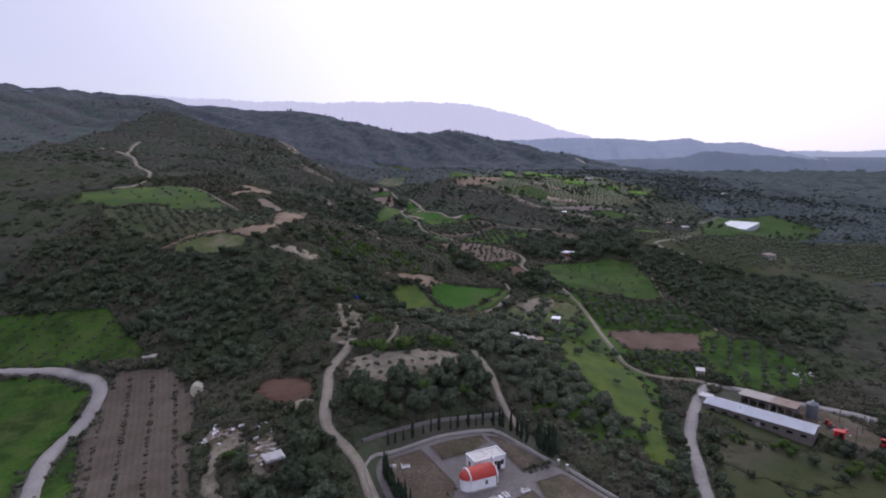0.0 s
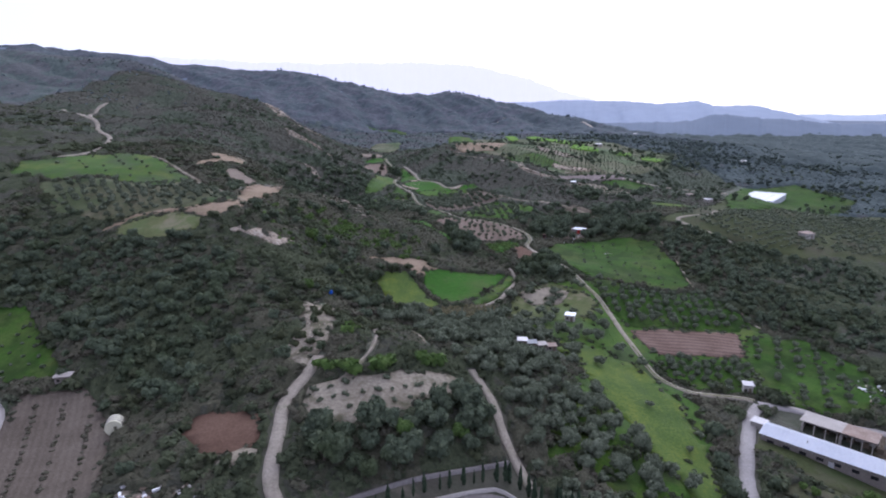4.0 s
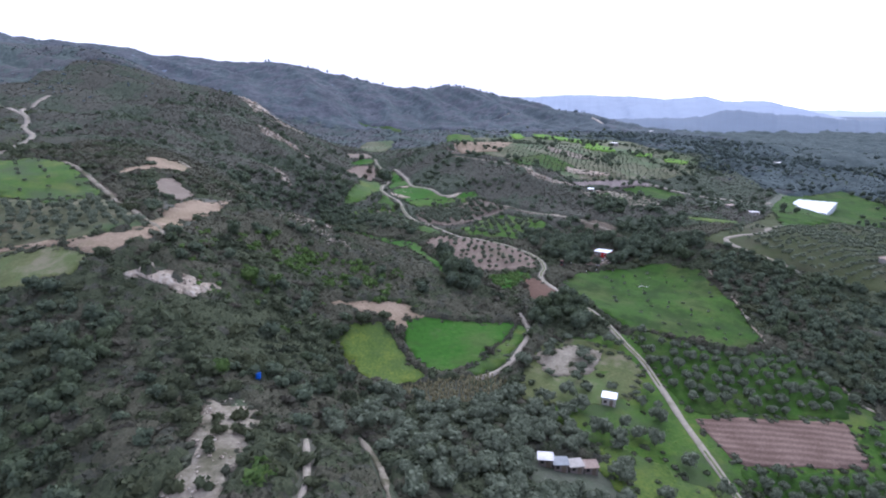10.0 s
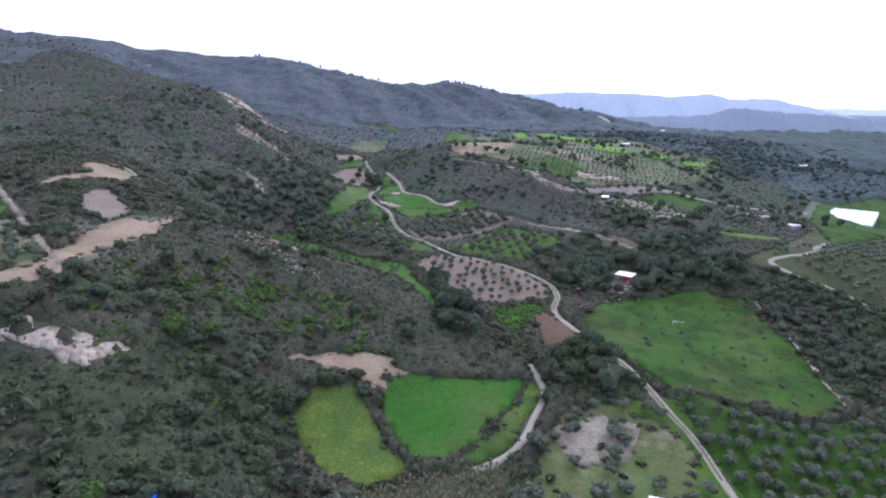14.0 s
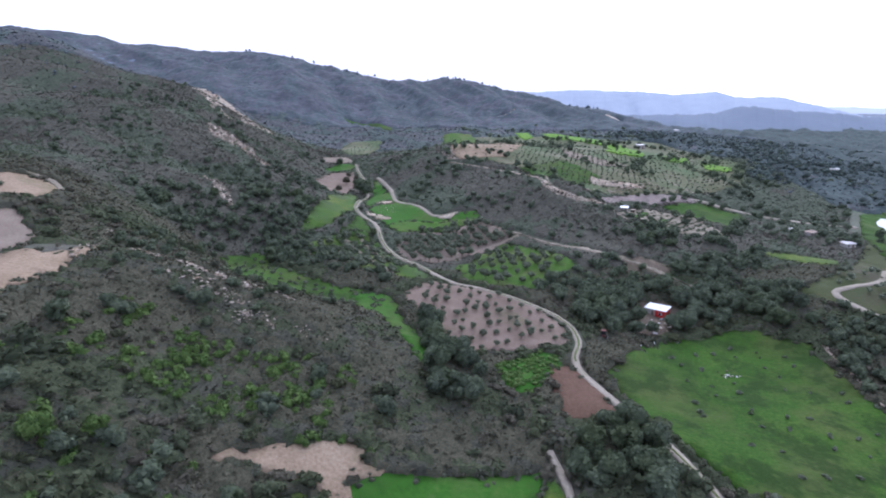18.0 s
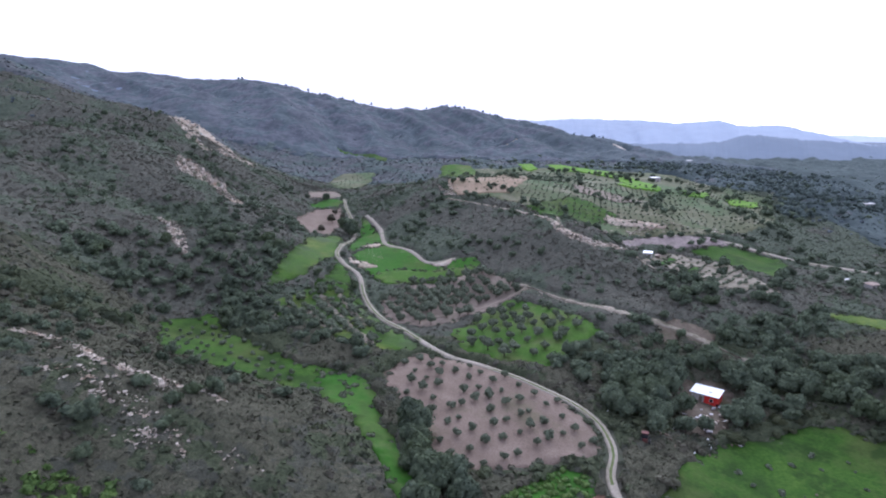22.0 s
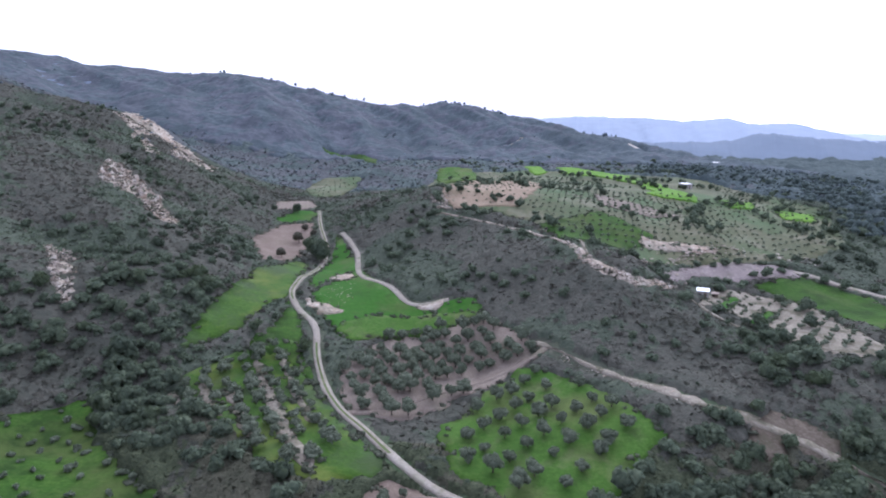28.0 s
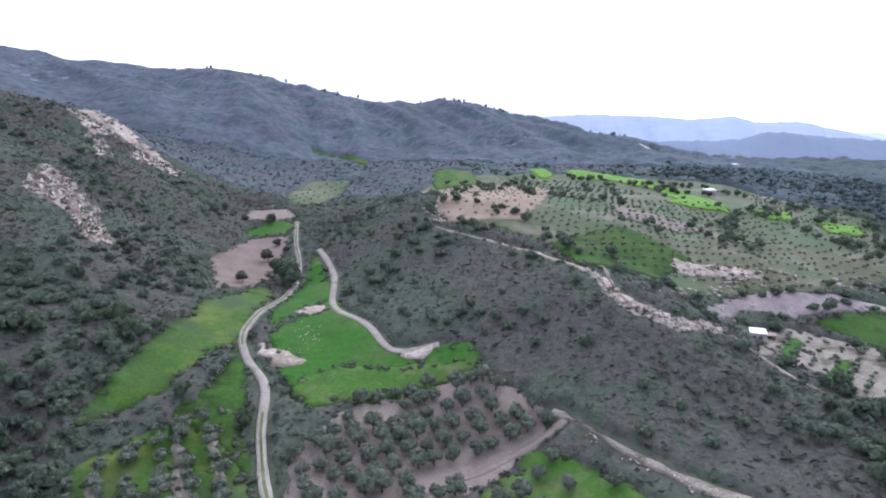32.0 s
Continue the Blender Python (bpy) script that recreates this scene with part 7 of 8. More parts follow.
for x, y in ((24.7, 129), (26.4, 127.3)):
    post = thing("gate_post", x, y, 45, "square pale concrete gate post", "post", "gate posts")
    part("shaft", box(B(), (0.4, 0.4, 1.6), (0, 0, -0.1), bevel=0.03), M_GREYWALL, post)
    part("cap", box(B(), (0.55, 0.55, 0.15), (0, 0, 1.5), bevel=0.03), M_WHITE, post)

# ---- farm sheds ----
mid, turn = (92.6, 168.7), -43.4
shed = thing("long_shed", *mid, turn, "long low livestock shed with a white sheet roof", "shed", z=-8.3)
L = 29.8
part("wall", box(B(), (L, 6.4, 4.0), (0, 0, -0.6), bevel=0.02), M_BROWNWALL, shed)
for sy, nm in ((-1, "front_roof"), (1, "back_roof")):
    bm = B()
    n = 62
    lo, hi = [], []
    for i in range(n):
        x = -L / 2 - 0.4 + (L + 0.8) * i / (n - 1)
        w = 0.05 * (i % 2)
        lo.append((x, sy * 3.8, 3.7 + w)), hi.append((x, -sy * 0.02, 5.0 + w))
    a, b = [bm.verts.new(q) for q in lo], [bm.verts.new(q) for q in hi]
    for i in range(n - 1):
        bm.faces.new((a[i], a[i + 1], b[i + 1], b[i]))
    bmesh.ops.solidify(bm, geom=bm.faces[:], thickness=0.06)
    part(nm, bm, M_SHEET, shed, "white corrugated roof sheeting")
for sx in (-1, 1):
    bm = B()
    v = [bm.verts.new((sx * (L / 2 - 0.03), y, z)) for y, z in ((-3.15, 3.3), (3.15, 3.3), (0, 4.85))]
    bm.faces.new(v)
    bmesh.ops.solidify(bm, geom=bm.faces[:], thickness=0.2)
    part("gable", bm, M_GREYWALL, shed)
# no holes in the wall: dark blocks paint the shade of its openings
for i in range(8):
    part("wall_opening", box(B(), (1.5, 0.12, 0.8), (-12.6 + i * 3.6, -3.2, 1.7)), M_HOLE, shed, "dark block on the wall painted as a shaded opening")
part("door", box(B(), (1.2, 0.14, 2.0), (0.6, -3.22, 0.3)), M_TIN, shed, "pale leaning sheet door")
part("roof_vent", tube(B(), 0.1, 0.1, 0.9, (-5, -1.8, 4.2), 8), M_TIN, shed)
annex = thing("shed_annex", 82.6, 183.2, turn, "small tin-roofed annex behind the shed", "shed", z=-7.6)
part("wall", box(B(), (3.4, 3.2, 2.6)), M_GREYWALL, annex)
part("roof", box(B(), (3.8, 3.6, 0.12), (0, 0, 2.6)), M_TIN, annex)

for name, cx, cy, length, roofmat, label in (("open_barn", 98.4, 182.0, 8.8, M_DULLTIN, "open-fronted barn with a dull tin roof"), ("rusty_barn", 104.2, 176.4, 7.8, M_RUST, "open-fronted barn with a rusty roof")):
    barn = thing(name, cx, cy, turn, label, "barn", z=-8.6)
    part("back_wall", box(B(), (length, 0.25, 4.0), (0, 3.0, -1)), M_GREYWALL, barn)
    part("inner_wall", box(B(), (0.25, 5.6, 4.0), (-length / 2 + 0.2, 0, -1)), M_GREYWALL, barn)
    bm = B()
    box(bm, (length + 0.6, 7.4, 0.14))
    for v in bm.verts:
        v.co.z += 3.9 + 0.06 * v.co.y * -1 + 0.2
    part("roof", bm, roofmat, barn)
    for i in range(4):
        part("post", box(B(), (0.22, 0.22, 4.6), (-length / 2 + 0.6 + i * (length - 1.2) / 3, -3.1, -0.8)), M_GREYWALL, barn)
    for i in range(3):
        part("feed_stack", box(B(), (1.6, 1.4, 1.2), (-length / 2 + 2 + i * 3.1, 1.6, 0.0), 8 * i, 0.08), M_WOOD, barn, "dim stacked fodder and crates")

silo = thing("feed_silo", 112.4, 175.4, 0, "grey galvanised feed silo with a cone roof", "silo", z=-9.6)
part("drum", tube(B(), 1.7, 1.7, 4.6, (0, 0, 0.6), 24), M_ZINC, silo)
part("cone_roof", tube(B(), 1.8, 0.25, 0.9, (0, 0, 5.2), 24), M_ZINC, silo)
for k in range(3):
    part("hoop", tube(B(), 1.76, 1.76, 0.1, (0, 0, 1.4 + 1.3 * k), 24), M_ZINC, silo)
for a in (45, 135, 225, 315):
    part("leg", box(B(), (0.18, 0.18, 1.8), (1.4 * math.cos(radians(a)), 1.4 * math.sin(radians(a)), -1.1)), M_ZINC, silo)
part("filler_cap", tube(B(), 0.25, 0.25, 0.3, (0, 0, 6.05), 10), M_WHITE, silo)

cont = thing("red_container", 112.2, 161.6, -30, "small bright red metal container", "container")
part("body", box(B(), (2.6, 2.0, 2.2), (0, 0, 0.3), bevel=0.04), M_SIGNAL, cont)
part("lid", box(B(), (2.8, 2.2, 0.16), (0, 0, 2.5), 0, 0.03), M_SIGNAL, cont)
part("door", box(B(), (1.0, 0.08, 1.7), (0.4, -1.03, 0.5)), M_HOLE, cont)
for sx in (-1, 1):
    part("skid", box(B(), (0.2, 2.1, 0.4), (sx, 0, -0.05)), M_RUST, cont)


def machine(name, x, y, turn, mat, label, category):
    """A small farm machine: body, bonnet, cab, four wheels with rims."""
    m = thing(name, x, y, turn, label, category)
    part("body", box(B(), (2.4, 1.1, 0.8), (0, 0, 0.7), bevel=0.08), mat, m)
    part("bonnet", box(B(), (1.3, 0.8, 0.5), (1.2, 0, 1.2), bevel=0.1), mat, m)
    part("cab", box(B(), (1.1, 1.2, 1.1), (-0.5, 0, 1.5), bevel=0.08), M_HOLE, m, "dark glazed cab")
    part("cab_roof", box(B(), (1.3, 1.4, 0.12), (-0.5, 0, 2.6), bevel=0.03), mat, m)
    for sx, sy, r in ((1.4, -0.7, 0.45), (1.4, 0.7, 0.45), (-0.8, -0.8, 0.7), (-0.8, 0.8, 0.7)):
        w = part("wheel", tube(B(), r, r, 0.35, (sx, sy, r + 0.1), 14, Matrix.Rotation(radians(90), 4, "X")), M_TYRE, m)
        part("rim", tube(B(), r * 0.5, r * 0.5, 0.4, (sx, sy + 0.02, r + 0.1), 10, Matrix.Rotation(radians(90), 4, "X")), M_TIN, w)
    return m


machine("red_tractor", 123.5, 159.0, 40, M_SIGNAL, "old red tractor parked by the yard", "tractor")
# a machine shape added to stand for reddish scrap
loader = machine("red_scrap_machine", 114.8, 170.8, -60, M_SIGNAL, "small red machine added in place of reddish farm scrap", "loader")
loader.scale = (0.65, 0.65, 0.65)


def scrap(name, x, y, count, spread, label, seed, tones, big=1.0):
    """A heap of sheets, boards and boxes: each piece a part."""
    root = thing(name, x, y, seed * 40, label, "scrap heap")
    r = np.random.default_rng(seed)
    for i in range(count):
        px, py = r.normal(0, spread, 2)
        g = root.matrix_basis @ Vector((px, py, 0))
        dz = float(height(g.x, g.y)) - root.location.z
        size = tuple(big * r.uniform(*q) for q in ((0.3, 1.5), (0.2, 0.9), (0.08, 0.5)))
        part("piece", box(B(), size, (px, py, dz + big * 0.22 + big * 0.35 * (i % 3 == 0)), r.uniform(0, 180), 0.02), tones[i % len(tones)], root)
    return root


scrap("yard_scrap", 116.5, 167.5, 26, 2.6, "rusty scrap and machine parts on the yard", 1, (M_RUST, M_TIN, M_SIGNAL, M_WHITE, M_TYRE))
scrap("farm_rubble", 128, 205, 22, 4.0, "pale rubble and sheets on the grass", 2, (M_WHITE, M_TIN, M_ROCK))
scrap("hillside_rubble", 136, 190, 18, 4.0, "scattered pale sheets and crates", 3, (M_WHITE, M_TIN, M_RUST))
scrap("yard_junk", -56, 131.5, 64, 2.6, "pale and rusty junk on pale ground", 4, (M_GREYWALL, M_TIN, M_RUST, M_WOOD, M_WHITE))
scrap("stone_junk", -47.5, 130, 40, 2.0, "pale stones, sheets and planks", 5, (M_ROCK, M_GREYWALL, M_WOOD, M_TIN))
scrap("shack_junk", -42.5, 123, 44, 2.4, "junk and pale stones beside a shack", 6, (M_ROCK, M_GREYWALL, M_TIN, M_WOOD))
scrap("field_debris", 79, 331, 30, 1.3, "small grey debris heap in the grass", 7, (M_GREYWALL, M_WOOD, M_TIN, M_HOLE, M_ROUGH), 0.6)
scrap("cabin_scrap", 61, 357, 80, 5.5, "scrap and rubbish under the trees by the cabin", 8, (M_RUST, M_TIN, M_WOOD, M_HOLE, M_WOOD, M_TIN, M_WHITE))
scrap("cabin_rubble", 76, 361, 46, 3.8, "pale stones and junk behind the cabin", 9, (M_ROCK, M_TIN, M_WOOD, M_HOLE))
scrap("cabin_planks", 57, 349, 24, 2.6, "planks and broken sheets beside the track", 10, (M_WOOD, M_WHITE, M_RUST))

# ---- huts ----
def hut(name, x, y, turn, size, wall, roof, label, category="hut", pitch=0.08, group=""):
    h = thing(name, x, y, turn, label, category, group)
    w, d, t = size
    part("wall", box(B(), (w, d, t + 0.6), (0, 0, -0.6), bevel=0.02), wall, h)
    bm = box(B(), (w + 0.5, d + 0.5, 0.12), (0, 0, 0))
    for v in bm.verts:
        v.co.z += t + 0.1 + pitch * v.co.y + pitch * d / 2
    part("roof", bm, roof, h)
    part("door", box(B(), (0.8, 0.1, 1.8), (w * 0.2, -d / 2 - 0.03, 0)), M_WOOD, h)
    window(h, -w * 0.25, -d / 2 - 0.03, 0.9, 0.6, 0.6, frame_mat=M_WOOD)
    return h


hut("field_hut", 43, 239.4, -20, (3.2, 2.6, 2.2), M_GREYWALL, M_SHEET, "small field hut with a white tin roof")
hut("roadside_hut", 88.4, 202.0, -15, (2.6, 2.4, 2.6), M_GREYWALL, M_TIN, "small pale hut beside the road fork")
hut("orchard_hut", -95.4, 174.2, 12, (3.6, 2.2, 2.0), M_BROWNWALL, M_DULLTIN, "low hut with a pale striped roof")
hut("plateau_hut", 89.5, 474.5, -20, (3.4, 3.0, 2.3), M_GREYWALL, M_SHEET, "small plateau hut with a white roof")
hut("plateau_shelter", 94.5, 477, -20, (1.8, 1.8, 1.5), M_WOOD, M_RUST, "small lean-to shelter beside a hut")
for i, (x, y, t) in enumerate(((22.4, 208.2, -6), (25.2, 207.4, 2), (28.3, 208.1, 10), (31.4, 208.8, 5))):
    hut("stock_pen", x, y, t, (2.7, 2.2, 1.6), M_BROWNWALL, (M_TIN, M_ZINC, M_DULLTIN, M_RUST)[i], ("low pen with a pale grey sheet roof", "low pen with a rusty sheet roof", "low pen with a grey sheet roof", "low pen with a rusty sheet roof")[i], "pen",
        group="row of low stock pens")
shack = hut("tin_shack", -39.6, 118.6, 35, (4.0, 3.2, 2.2), M_WOOD, M_TIN, "ramshackle shack roofed with tin sheets")
for i in range(5):
    part("roof_sheet", box(B(), (0.75, 3.5, 0.06), (-1.6 + i * 0.82, 0, 2.72 + 0.03 * (i % 2)), 4 * (i % 3) - 4), M_TIN, shack)
tank = thing("water_tank", -73, 156.6, 20, "round cream plastic water tank on its side", "tank")
part("drum", tube(B(), 1.2, 1.2, 2.2, (0, -1.1, 1.15), 18, Matrix.Rotation(radians(-90), 4, "X")), surface("cream_plastic", [(0.3, (0.4, 0.38, 0.28)), (0.5, (0.52, 0.5, 0.38)), (0.7, (0.6, 0.58, 0.46))], 0.5, 3, 0.05, 0.5), tank)
for k in (-0.6, 0.0, 0.6):
    part("hoop", tube(B(), 1.26, 1.26, 0.12, (0, k - 0.06, 1.15), 18, Matrix.Rotation(radians(-90), 4, "X")), M_GREYWALL, tank)
part("cradle", box(B(), (1.6, 1.8, 0.4), (0, 0, -0.2)), M_GREYWALL, tank)
tank.scale = (1.45, 1.45, 1.45)
barrel = thing("blue_barrel", -37.7, 220, 0, "bright blue plastic barrel in the scrub", "barrel")
part("drum", tube(B(), 0.6, 0.6, 1.6, (0, 0, 0.3), 16), M_BLUE, barrel)
part("rim", tube(B(), 0.65, 0.65, 0.12, (0, 0, 1.8), 16), M_BLUE, barrel)
part("stand", box(B(), (1.3, 1.3, 0.5), (0, 0, -0.15)), M_WOOD, barrel)

cabin = thing("red_cabin", 72.9, 370.6, -37, "red and grey cabin with a white sheet roof", "cabin")
part("wall", box(B(), (3.8, 5.4, 3.4), (1.9, 0, -0.6), bevel=0.02), M_SIGNAL, cabin, "red painted cabin wall")
part("side_wall", box(B(), (3.6, 5.3, 3.3), (-1.8, 0, -0.6), bevel=0.02), M_GREYWALL, cabin, "grey rendered side wall")
bm = box(B(), (8.2, 6.2, 0.14), (0.05, 0, 0))
for v in bm.verts:
    v.co.z += 2.85 + 0.05 * (v.co.y + 3)
part("roof", bm, M_SHEET, cabin, "white sheet metal roof")
cabin.scale = (0.86, 0.86, 0.86)
part("roof_hatch", box(B(), (0.9, 0.9, 0.12), (1.2, -0.8, 3.12), 0, 0.02), M_TIN, cabin)
part("door", box(B(), (0.9, 0.1, 2.0), (-1.0, -2.68, 0)), M_WOOD, cabin)
window(cabin, 2.0, -2.72, 1.0, 0.9, 0.8)
machine("wrecked_car", 49.5, 346, 70, M_OXIDE, "small rust-red wreck parked under trees", "vehicle")

# ---- greenhouse ----
green = thing("greenhouse", 232.5, 488.5, 52, "large white plastic greenhouse with ridged roofs", "greenhouse", z=float(height(232.5, 488.5)) + 0.4)
for i in range(6):
    arch = [(math.cos(a) * 2.4 - 12 + 4.8 * i, 1.3 + math.sin(a) * 0.5) for a in np.linspace(0, math.pi, 9)] + [(-14.4 + 4.8 * i, -4), (-9.6 + 4.8 * i, -4)]
    bm = prism(B(), arch, -26, 26)
    bmesh.ops.rotate(bm, verts=bm.verts[:], cent=(0, 0, 0), matrix=Matrix.Rotation(radians(90), 3, "Z"))
    part("tunnel_bay", bm, M_FILM, green, "white plastic-covered tunnel bay")
for i in range(7):
    part("gutter", box(B(), (52.2, 0.3, 0.2), (0, -14.4 + 4.8 * i, 1.25)), M_SHEET, green)
for i in range(7):
    part("end_post", box(B(), (0.2, 0.2, 2.6), (-26.1, -14.4 + 4.8 * i, -1.2)), M_TIN, green)
for x, y, t, s in ((163, 444, 20, (4.5, 3, 1.9)), (169, 428, 10, (4.5, 3.5, 1.9)), (158, 449, 40, (3, 2.5, 1.7)), (295, 645, 10, (9, 5, 2.6)), (232, 812, 10, (9, 5, 3.2)), (150, 656, 10, (6, 5, 2.6)), (190, 352, 15, (6, 5, 2.6))):
    hut("farmhouse", x, y, t, s, M_GREYWALL, M_TIN if x % 163 and x % 190 else M_RUST, "small far farm building with a pale roof" if x % 163 and x % 190 else "small far farm building with a rusty roof", "building")

# ---- poles ----
def utility_pole(x, y, tall=7.0):
    p = thing("utility_pole", x, y, 30, "weathered wooden utility pole with a crossarm", "pole", "utility poles")
    part("shaft", tube(B(), 0.14, 0.1, tall + 0.6, (0, 0, -0.6), 8), M_WOOD, p)
    arm = part("crossarm", box(B(), (1.5, 0.12, 0.14), (0, 0, tall - 0.8)), M_WOOD, p)
    for k in (-0.6, 0, 0.6):
        part("insulator", tube(B(), 0.06, 0.04, 0.2, (k, 0, tall - 0.66), 6), M_WHITE, arm)
    return p


for x, y in ((116.2, 160.2), (122.4, 166.4), (119, 172)):
    utility_pole(x, y, 6.0)
sign = thing("signboard", 126.5, 170.5, 60, "white signboard on a metal post", "sign")
part("post", tube(B(), 0.07, 0.07, 3.2, (0, 0, -0.4), 8), M_TIN, sign)
board = part("board", box(B(), (1.6, 0.08, 1.2), (0, -0.1, 2.2), bevel=0.02), M_WHITE, sign)
part("panel", box(B(), (1.1, 0.04, 0.7), (0, -0.16, 2.45)), M_TIN, board)


# ---- rocks ----
def outcrop(name, outline, count, size, label, seed, flat=0.8, face=False, stone=M_ROCK):
    """A pale rock face of many blocks bedded in the slope."""
    w = np.array(outline, float)
    if face:
        field(name + "_ground", outline, M_CLIFF, "bare weathered ground of a " + label, 0.35, 3.0, False, 1.6, category="rock face")
    r = np.random.default_rng(seed)
    pts = []
    while len(pts) < count:
        q = r.uniform(w.min(0), w.max(0), (count * 3, 2))
        pts.extend(q[inside(w, q[:, 0], q[:, 1])].tolist())
    pts = np.array(pts[:count])
    kinds = [crown(400 + seed * 10 + k, 1, 1, 1.0, 1.2, 1.0, 5, -0.6, 0.5, -0.2) for k in range(6)]
    count *= 3
    v, f = joined(kinds, np.c_[pts, height(pts[:, 0], pts[:, 1]) + 0.45], r.uniform(size[0] * 0.6, size[1] * 0.66, count) * r.uniform(0.6, 1.0, count), r.uniform(0, 6.28, count), r.integers(0, 6, count), r.uniform(flat * 0.7, flat * 1.3, count))
    return tagged(new(name, mesh(name, v, f, stone)), label, "rock face", kind="stuff")


outcrop("cliff_face", [(-141, 545), (-130, 516), (-116, 509), (-100, 506), (-104, 515), (-119, 530)], 150, (0.8, 2.6), "pale limestone cliff face on the spur", 1, 1.2, face=True)
outcrop("lower_cliff", [(-112, 508), (-96, 494), (-90, 500), (-102, 512)], 70, (0.5, 1.3), "broken pale rocks below the cliff", 2, face=True)
outcrop("ridge_cliff", [(-186, 626), (-205, 690), (-170, 660), (-150, 650), (-165, 612)], 110, (0.9, 2.4), "pale rock band along the spur crest", 3, face=True)
outcrop("gully_rocks", [(-168, 612), (-142, 578), (-138, 584), (-160, 615)], 70, (0.6, 1.6), "pale rock rib in a gully", 4, face=True)
outcrop("far_cliff", [(-160, 650), (-130, 640), (-124, 608), (-146, 610)], 110, (0.8, 2.0), "weathered pale cliff above the valley", 5, face=True)
outcrop("small_cliff", [(-111, 458), (-96, 436), (-84, 424), (-92, 440), (-104, 458)], 80, (0.5, 1.6), "pale rock face on the slope", 6, 1.1, face=True)
outcrop("rim_rocks", [(-6, 566), (2, 546), (8, 544), (2, 570)], 50, (0.7, 1.8), "pale rocks on the plateau rim", 7)
outcrop("edge_rocks", [(47, 490), (49, 472), (55, 463), (63, 459), (78, 466), (79, 471), (64, 464.5), (56, 467), (51.5, 475)], 140, (0.5, 1.4), "pale broken rock along the plateau edge", 8)
outcrop("ochre_cliff", [(-77, 241), (-60, 243), (-58, 254), (-64, 250), (-74, 247)], 50, (0.25, 0.7), "ochre eroded bank below the terrace", 9, 1.1, face=True, stone=M_SOIL)


def rib(name, points, count, spread, size, label, seed):
    """Pale stones breaking out of the scrub along a line, thinning to its sides."""
    p = curve(points, False, 0.5)
    r = np.random.default_rng(seed)
    at = p[r.integers(0, len(p), count)] + r.normal(0, 1, (count, 2)) * spread * r.random((count, 1))
    kinds = [crown(600 + seed * 10 + k, 1, 1, 1.0, 1.0, 1.3, 3, -0.5, 0.5, -0.2) for k in range(8)]
    v, f = joined(kinds, np.c_[at, height(at[:, 0], at[:, 1]) + 0.75], r.uniform(*size, count) * r.random(count) ** 0.5, r.uniform(0, 6.28, count), r.integers(0, 8, count), r.uniform(0.35, 0.8, count))
    return tagged(new(name, mesh(name, v, f, M_ROCK)), label, "rocks", kind="stuff")


rib("crest_stones", [(-78, 335), (-70, 338), (-62, 331.5), (-55.8, 328), (-48.6, 328.9), (-44.2, 327.3), (-39.6, 329.2), (-34.2, 328.4), (-29.5, 325)], 520, 1.0, (0.35, 1.15), "line of pale stones along the hill crest", 1)
rib("shoulder_stones", [(-68, 340), (-66, 330), (-61, 321), (-56, 322), (-51, 318)], 340, 2.8, (0.2, 0.8), "pale broken stones on the hill shoulder", 2)
rib("slope_stones", [(-49, 322), (-44, 319), (-40, 313), (-33, 312), (-26, 315)], 420, 3.6, (0.2, 0.72), "scattered pale stones on the brown slope", 3)
rib("path_stones", [(-92, 352), (-88, 342), (-84, 330), (-82, 318)], 90, 1.2, (0.2, 0.6), "pale stones down the terrace edge", 4)
outcrop("bare_slope_rocks", [(-43, 206), (-37, 212), (-30, 190), (-31, 170), (-38, 174)], 60, (0.25, 0.7), "pale stones on the eroded slope", 12, 0.6)
outcrop("stream_stones", [(38, 434), (54, 415), (63, 406), (60, 402), (50, 412), (36, 430)], 90, (0.2, 0.5), "pale boulders in the stream bed", 13, 0.6)
outcrop("meadow_stones", [(-31, 456), (-24, 462), (-22, 470), (-26, 496), (-31, 494), (-33, 470)], 60, (0.2, 0.5), "pale stones and dry patches by the track", 14, 0.4)
rib("orchard_stones", [(62, 478), (80, 490), (100, 512), (120, 520), (140, 512), (150, 520)], 260, 5.0, (0.3, 0.9), "pale field stones cleared between orchard rows", 5)
rib("orchard_wall_stones", [(4, 552), (6, 600), (-8, 668)], 130, 1.5, (0.3, 0.8), "pale stones along the orchard edge", 6)
rib("terrace_wall_stones", [(60, 560), (90, 556), (118, 566)], 130, 2.5, (0.3, 0.75), "pale stones along an orchard terrace", 7)
outcrop("quarry_stones", [(60, 470), (90, 484), (115, 500), (132, 504), (110, 506), (85, 492)], 90, (0.3, 0.9), "pale quarry stones on the plateau", 15, 0.6)


# ---- single trees, shrubs and walls ----
def lone_tree(name, x, y, size, material, label, kinds=EVERGREENS, trunk=evergreen_trunk, category="tree"):
    stand(name, np.array([(x, y)]), [kinds[int(abs(x * 7 + y)) % len(kinds)]], material, trunk, label, category, "", (size, size), int(abs(x)) + 3)


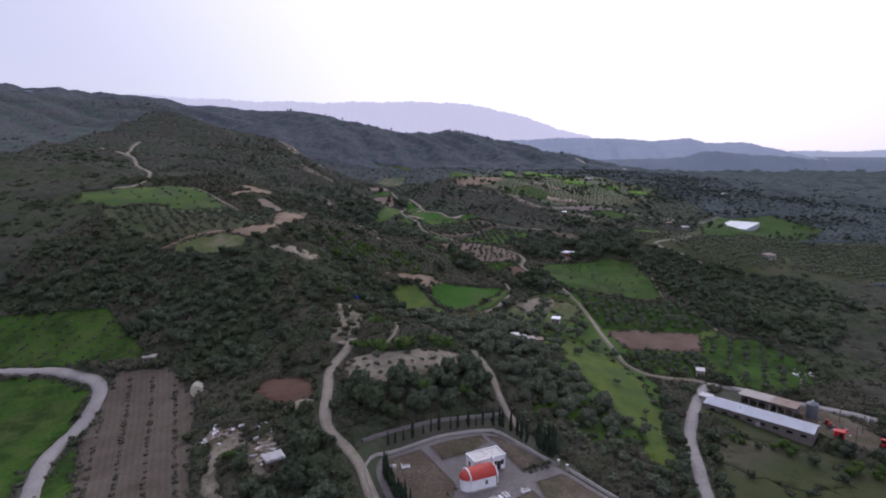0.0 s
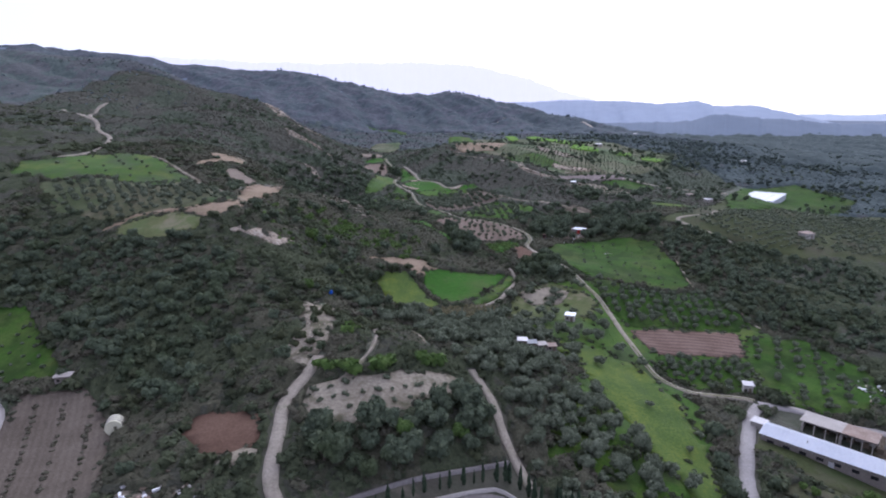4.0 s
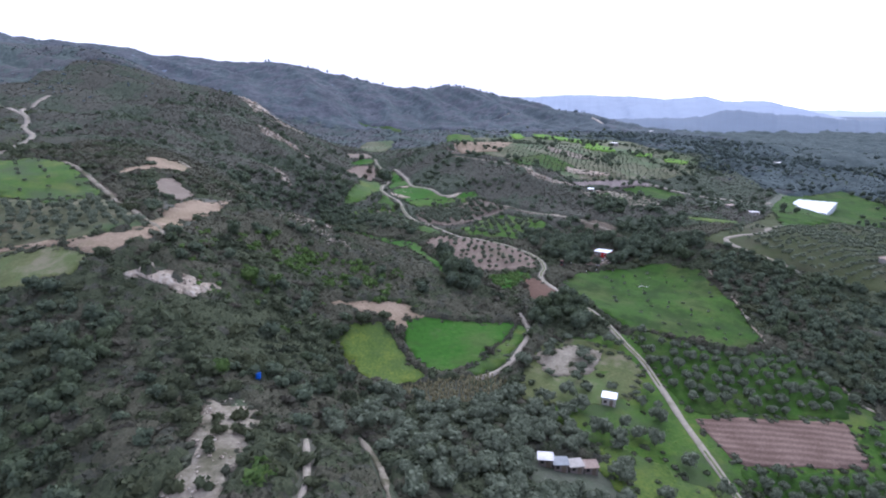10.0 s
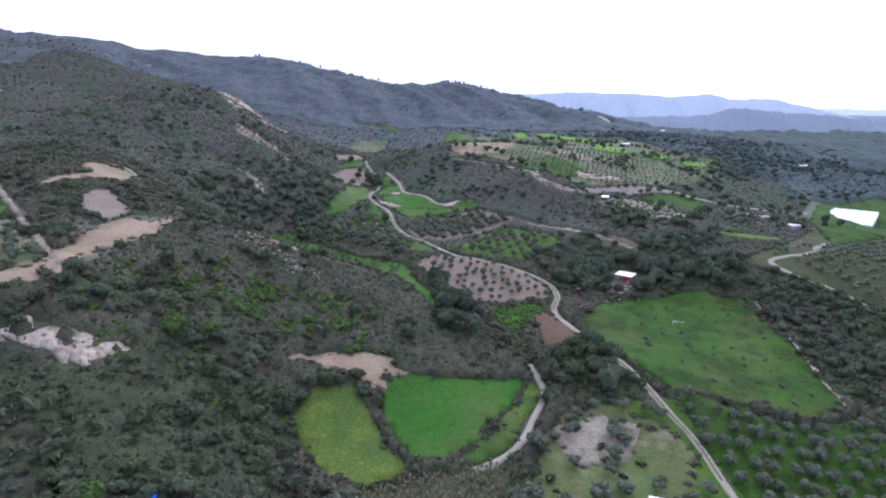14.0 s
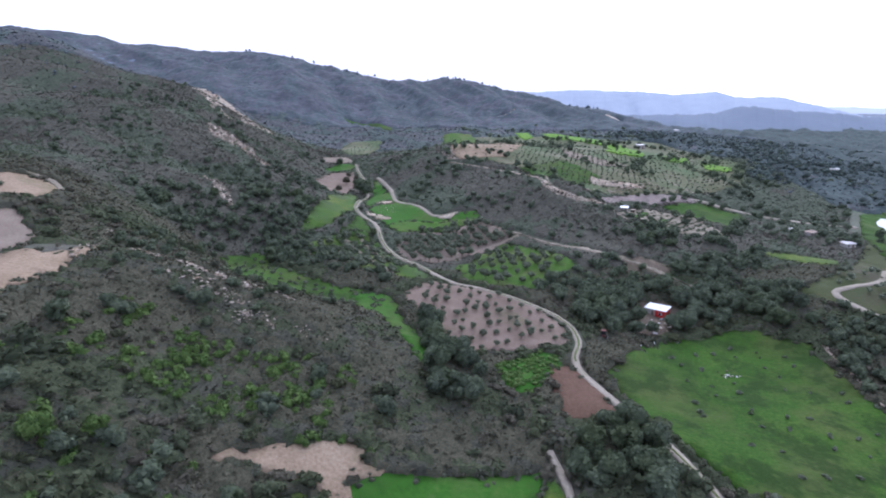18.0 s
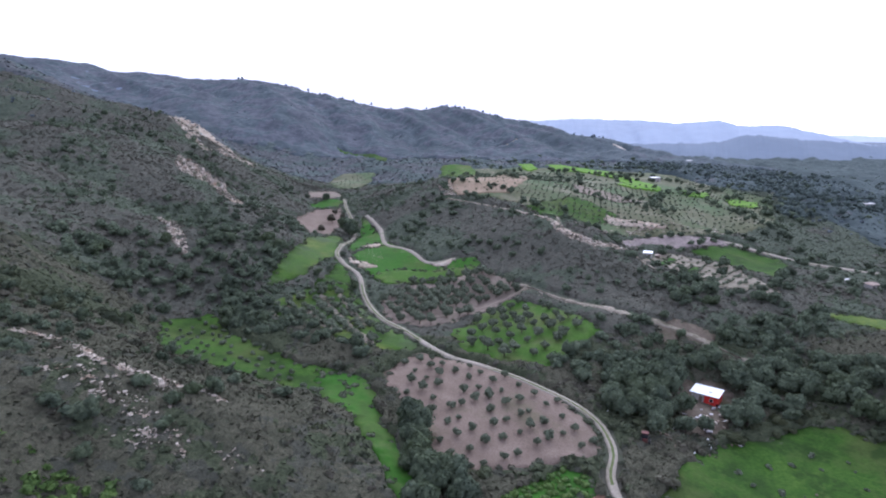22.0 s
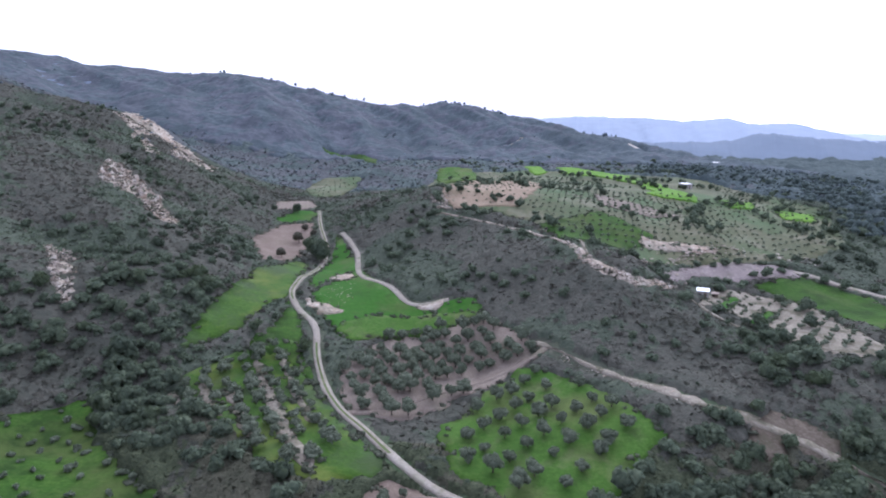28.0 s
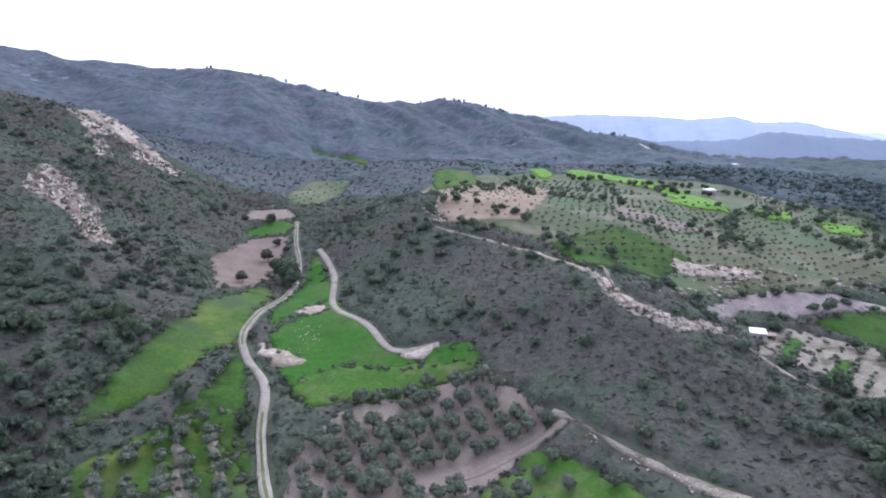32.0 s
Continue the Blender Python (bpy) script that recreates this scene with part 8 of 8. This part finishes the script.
lone_tree("evergreen_tree", -47, 523, 1.9, M_DARK, "large dark evergreen tree between track and red field")
lone_tree("evergreen_tree", -44.5, 519.5, 1.5, M_DARK, "dark evergreen tree beside the valley track")
for x, y, s in ((-58.5, 514, 0.8), (-59.8, 544, 0.95), (-61.5, 562, 0.7), (-56, 556, 0.6)):
    lone_tree("fruit_tree", x, y, s, M_BROWN_S, "brownish bare-twigged tree on the red field")
lone_tree("field_bush", -72.5, 590, 1.0, M_DARK, "dark round bush on the far green field")
for x, y, s in ((91.7, 153.5, 1.5), (91.5, 149.8, 1.1), (93.6, 152, 1.2), (103.4, 143.3, 1.5), (105.4, 144.6, 1.4), (107.3, 145.8, 1.5), (113.2, 145, 1.5), (79.4, 157.6, 1.0), (80.9, 155.4, 0.9), (111, 143.6, 1.2), (88.6, 152.4, 1.0)):
    lone_tree("broom_shrub", x, y, s * 0.42, M_FRESH, "yellow-green broom shrub in rough grass", category="shrub")
for x, y, s in ((72.5, 156.8, 0.6), (69.3, 143.8, 0.6), (96.1, 146.5, 0.6), (109.9, 153.5, 0.7), (100, 140, 0.5), (70.6, 149, 0.6), (84, 152.5, 0.4), (117, 152, 0.7), (65, 133, 0.6), (75, 138, 0.45), (87, 133, 0.4), (107.5, 152, 0.6)):
    lone_tree("dark_shrub", x, y, s, M_DARK, "dark green shrub below the long shed", category="shrub")
for x, y, s in ((-44, 216, 0.8), (-53, 262, 0.9), (-48, 268, 0.8), (-8, 147, 0.9), (3, 150, 0.8), (-50.2, 120.4, 0.6)):
    lone_tree("bright_bush", x, y, s, M_FRESH, "bright fresh green bush in the scrub", category="bush")
for x, y, s in ((-46.6, 117.5, 0.75), (-41.8, 109, 0.9), (-33.6, 112, 1.15), (-29, 117.1, 1.0), (-33.4, 121.6, 1.15), (-37.6, 106, 1.0), (-30.5, 125, 0.85), (-60.5, 138, 0.7), (-35, 117, 0.8)):
    lone_tree("evergreen_tree", x, y, s, M_DARK, "dark rounded tree beside the littered yard")
run("field_wall", [(110.5, 346), (107.5, 310), (103, 279)], 0.8, 1.4, M_CLIFF, "low crumbling stone wall along the field", "wall")
run("grove_wall", [(112.5, 262), (113, 249), (126, 241)], 0.4, 0.8, M_CLIFF, "low stone wall beside the olive grove", "wall")
for x, y, s in ((60, 361, 0.9), (83, 366, 1.1), (84, 374, 1.2), (66, 374, 1.2), (75, 382, 1.2), (55, 358, 1.1), (58, 363, 1.3), (64, 362, 1.1), (61, 353, 1.0), (53, 350, 0.9), (66, 354, 0.8), (57, 369, 1.3), (79, 384, 1.3)):
    lone_tree("evergreen_tree", x, y, s, M_DARK, "dark rounded tree standing round the red cabin")
for k in range(6):
    lone_tree("clipped_shrub", 16.6 + k * 1.15, 126.4 + k * 0.56, 0.2 + 0.03 * (k % 3), M_DARK, "small dark shrub on the edge of a bed", category="shrub")
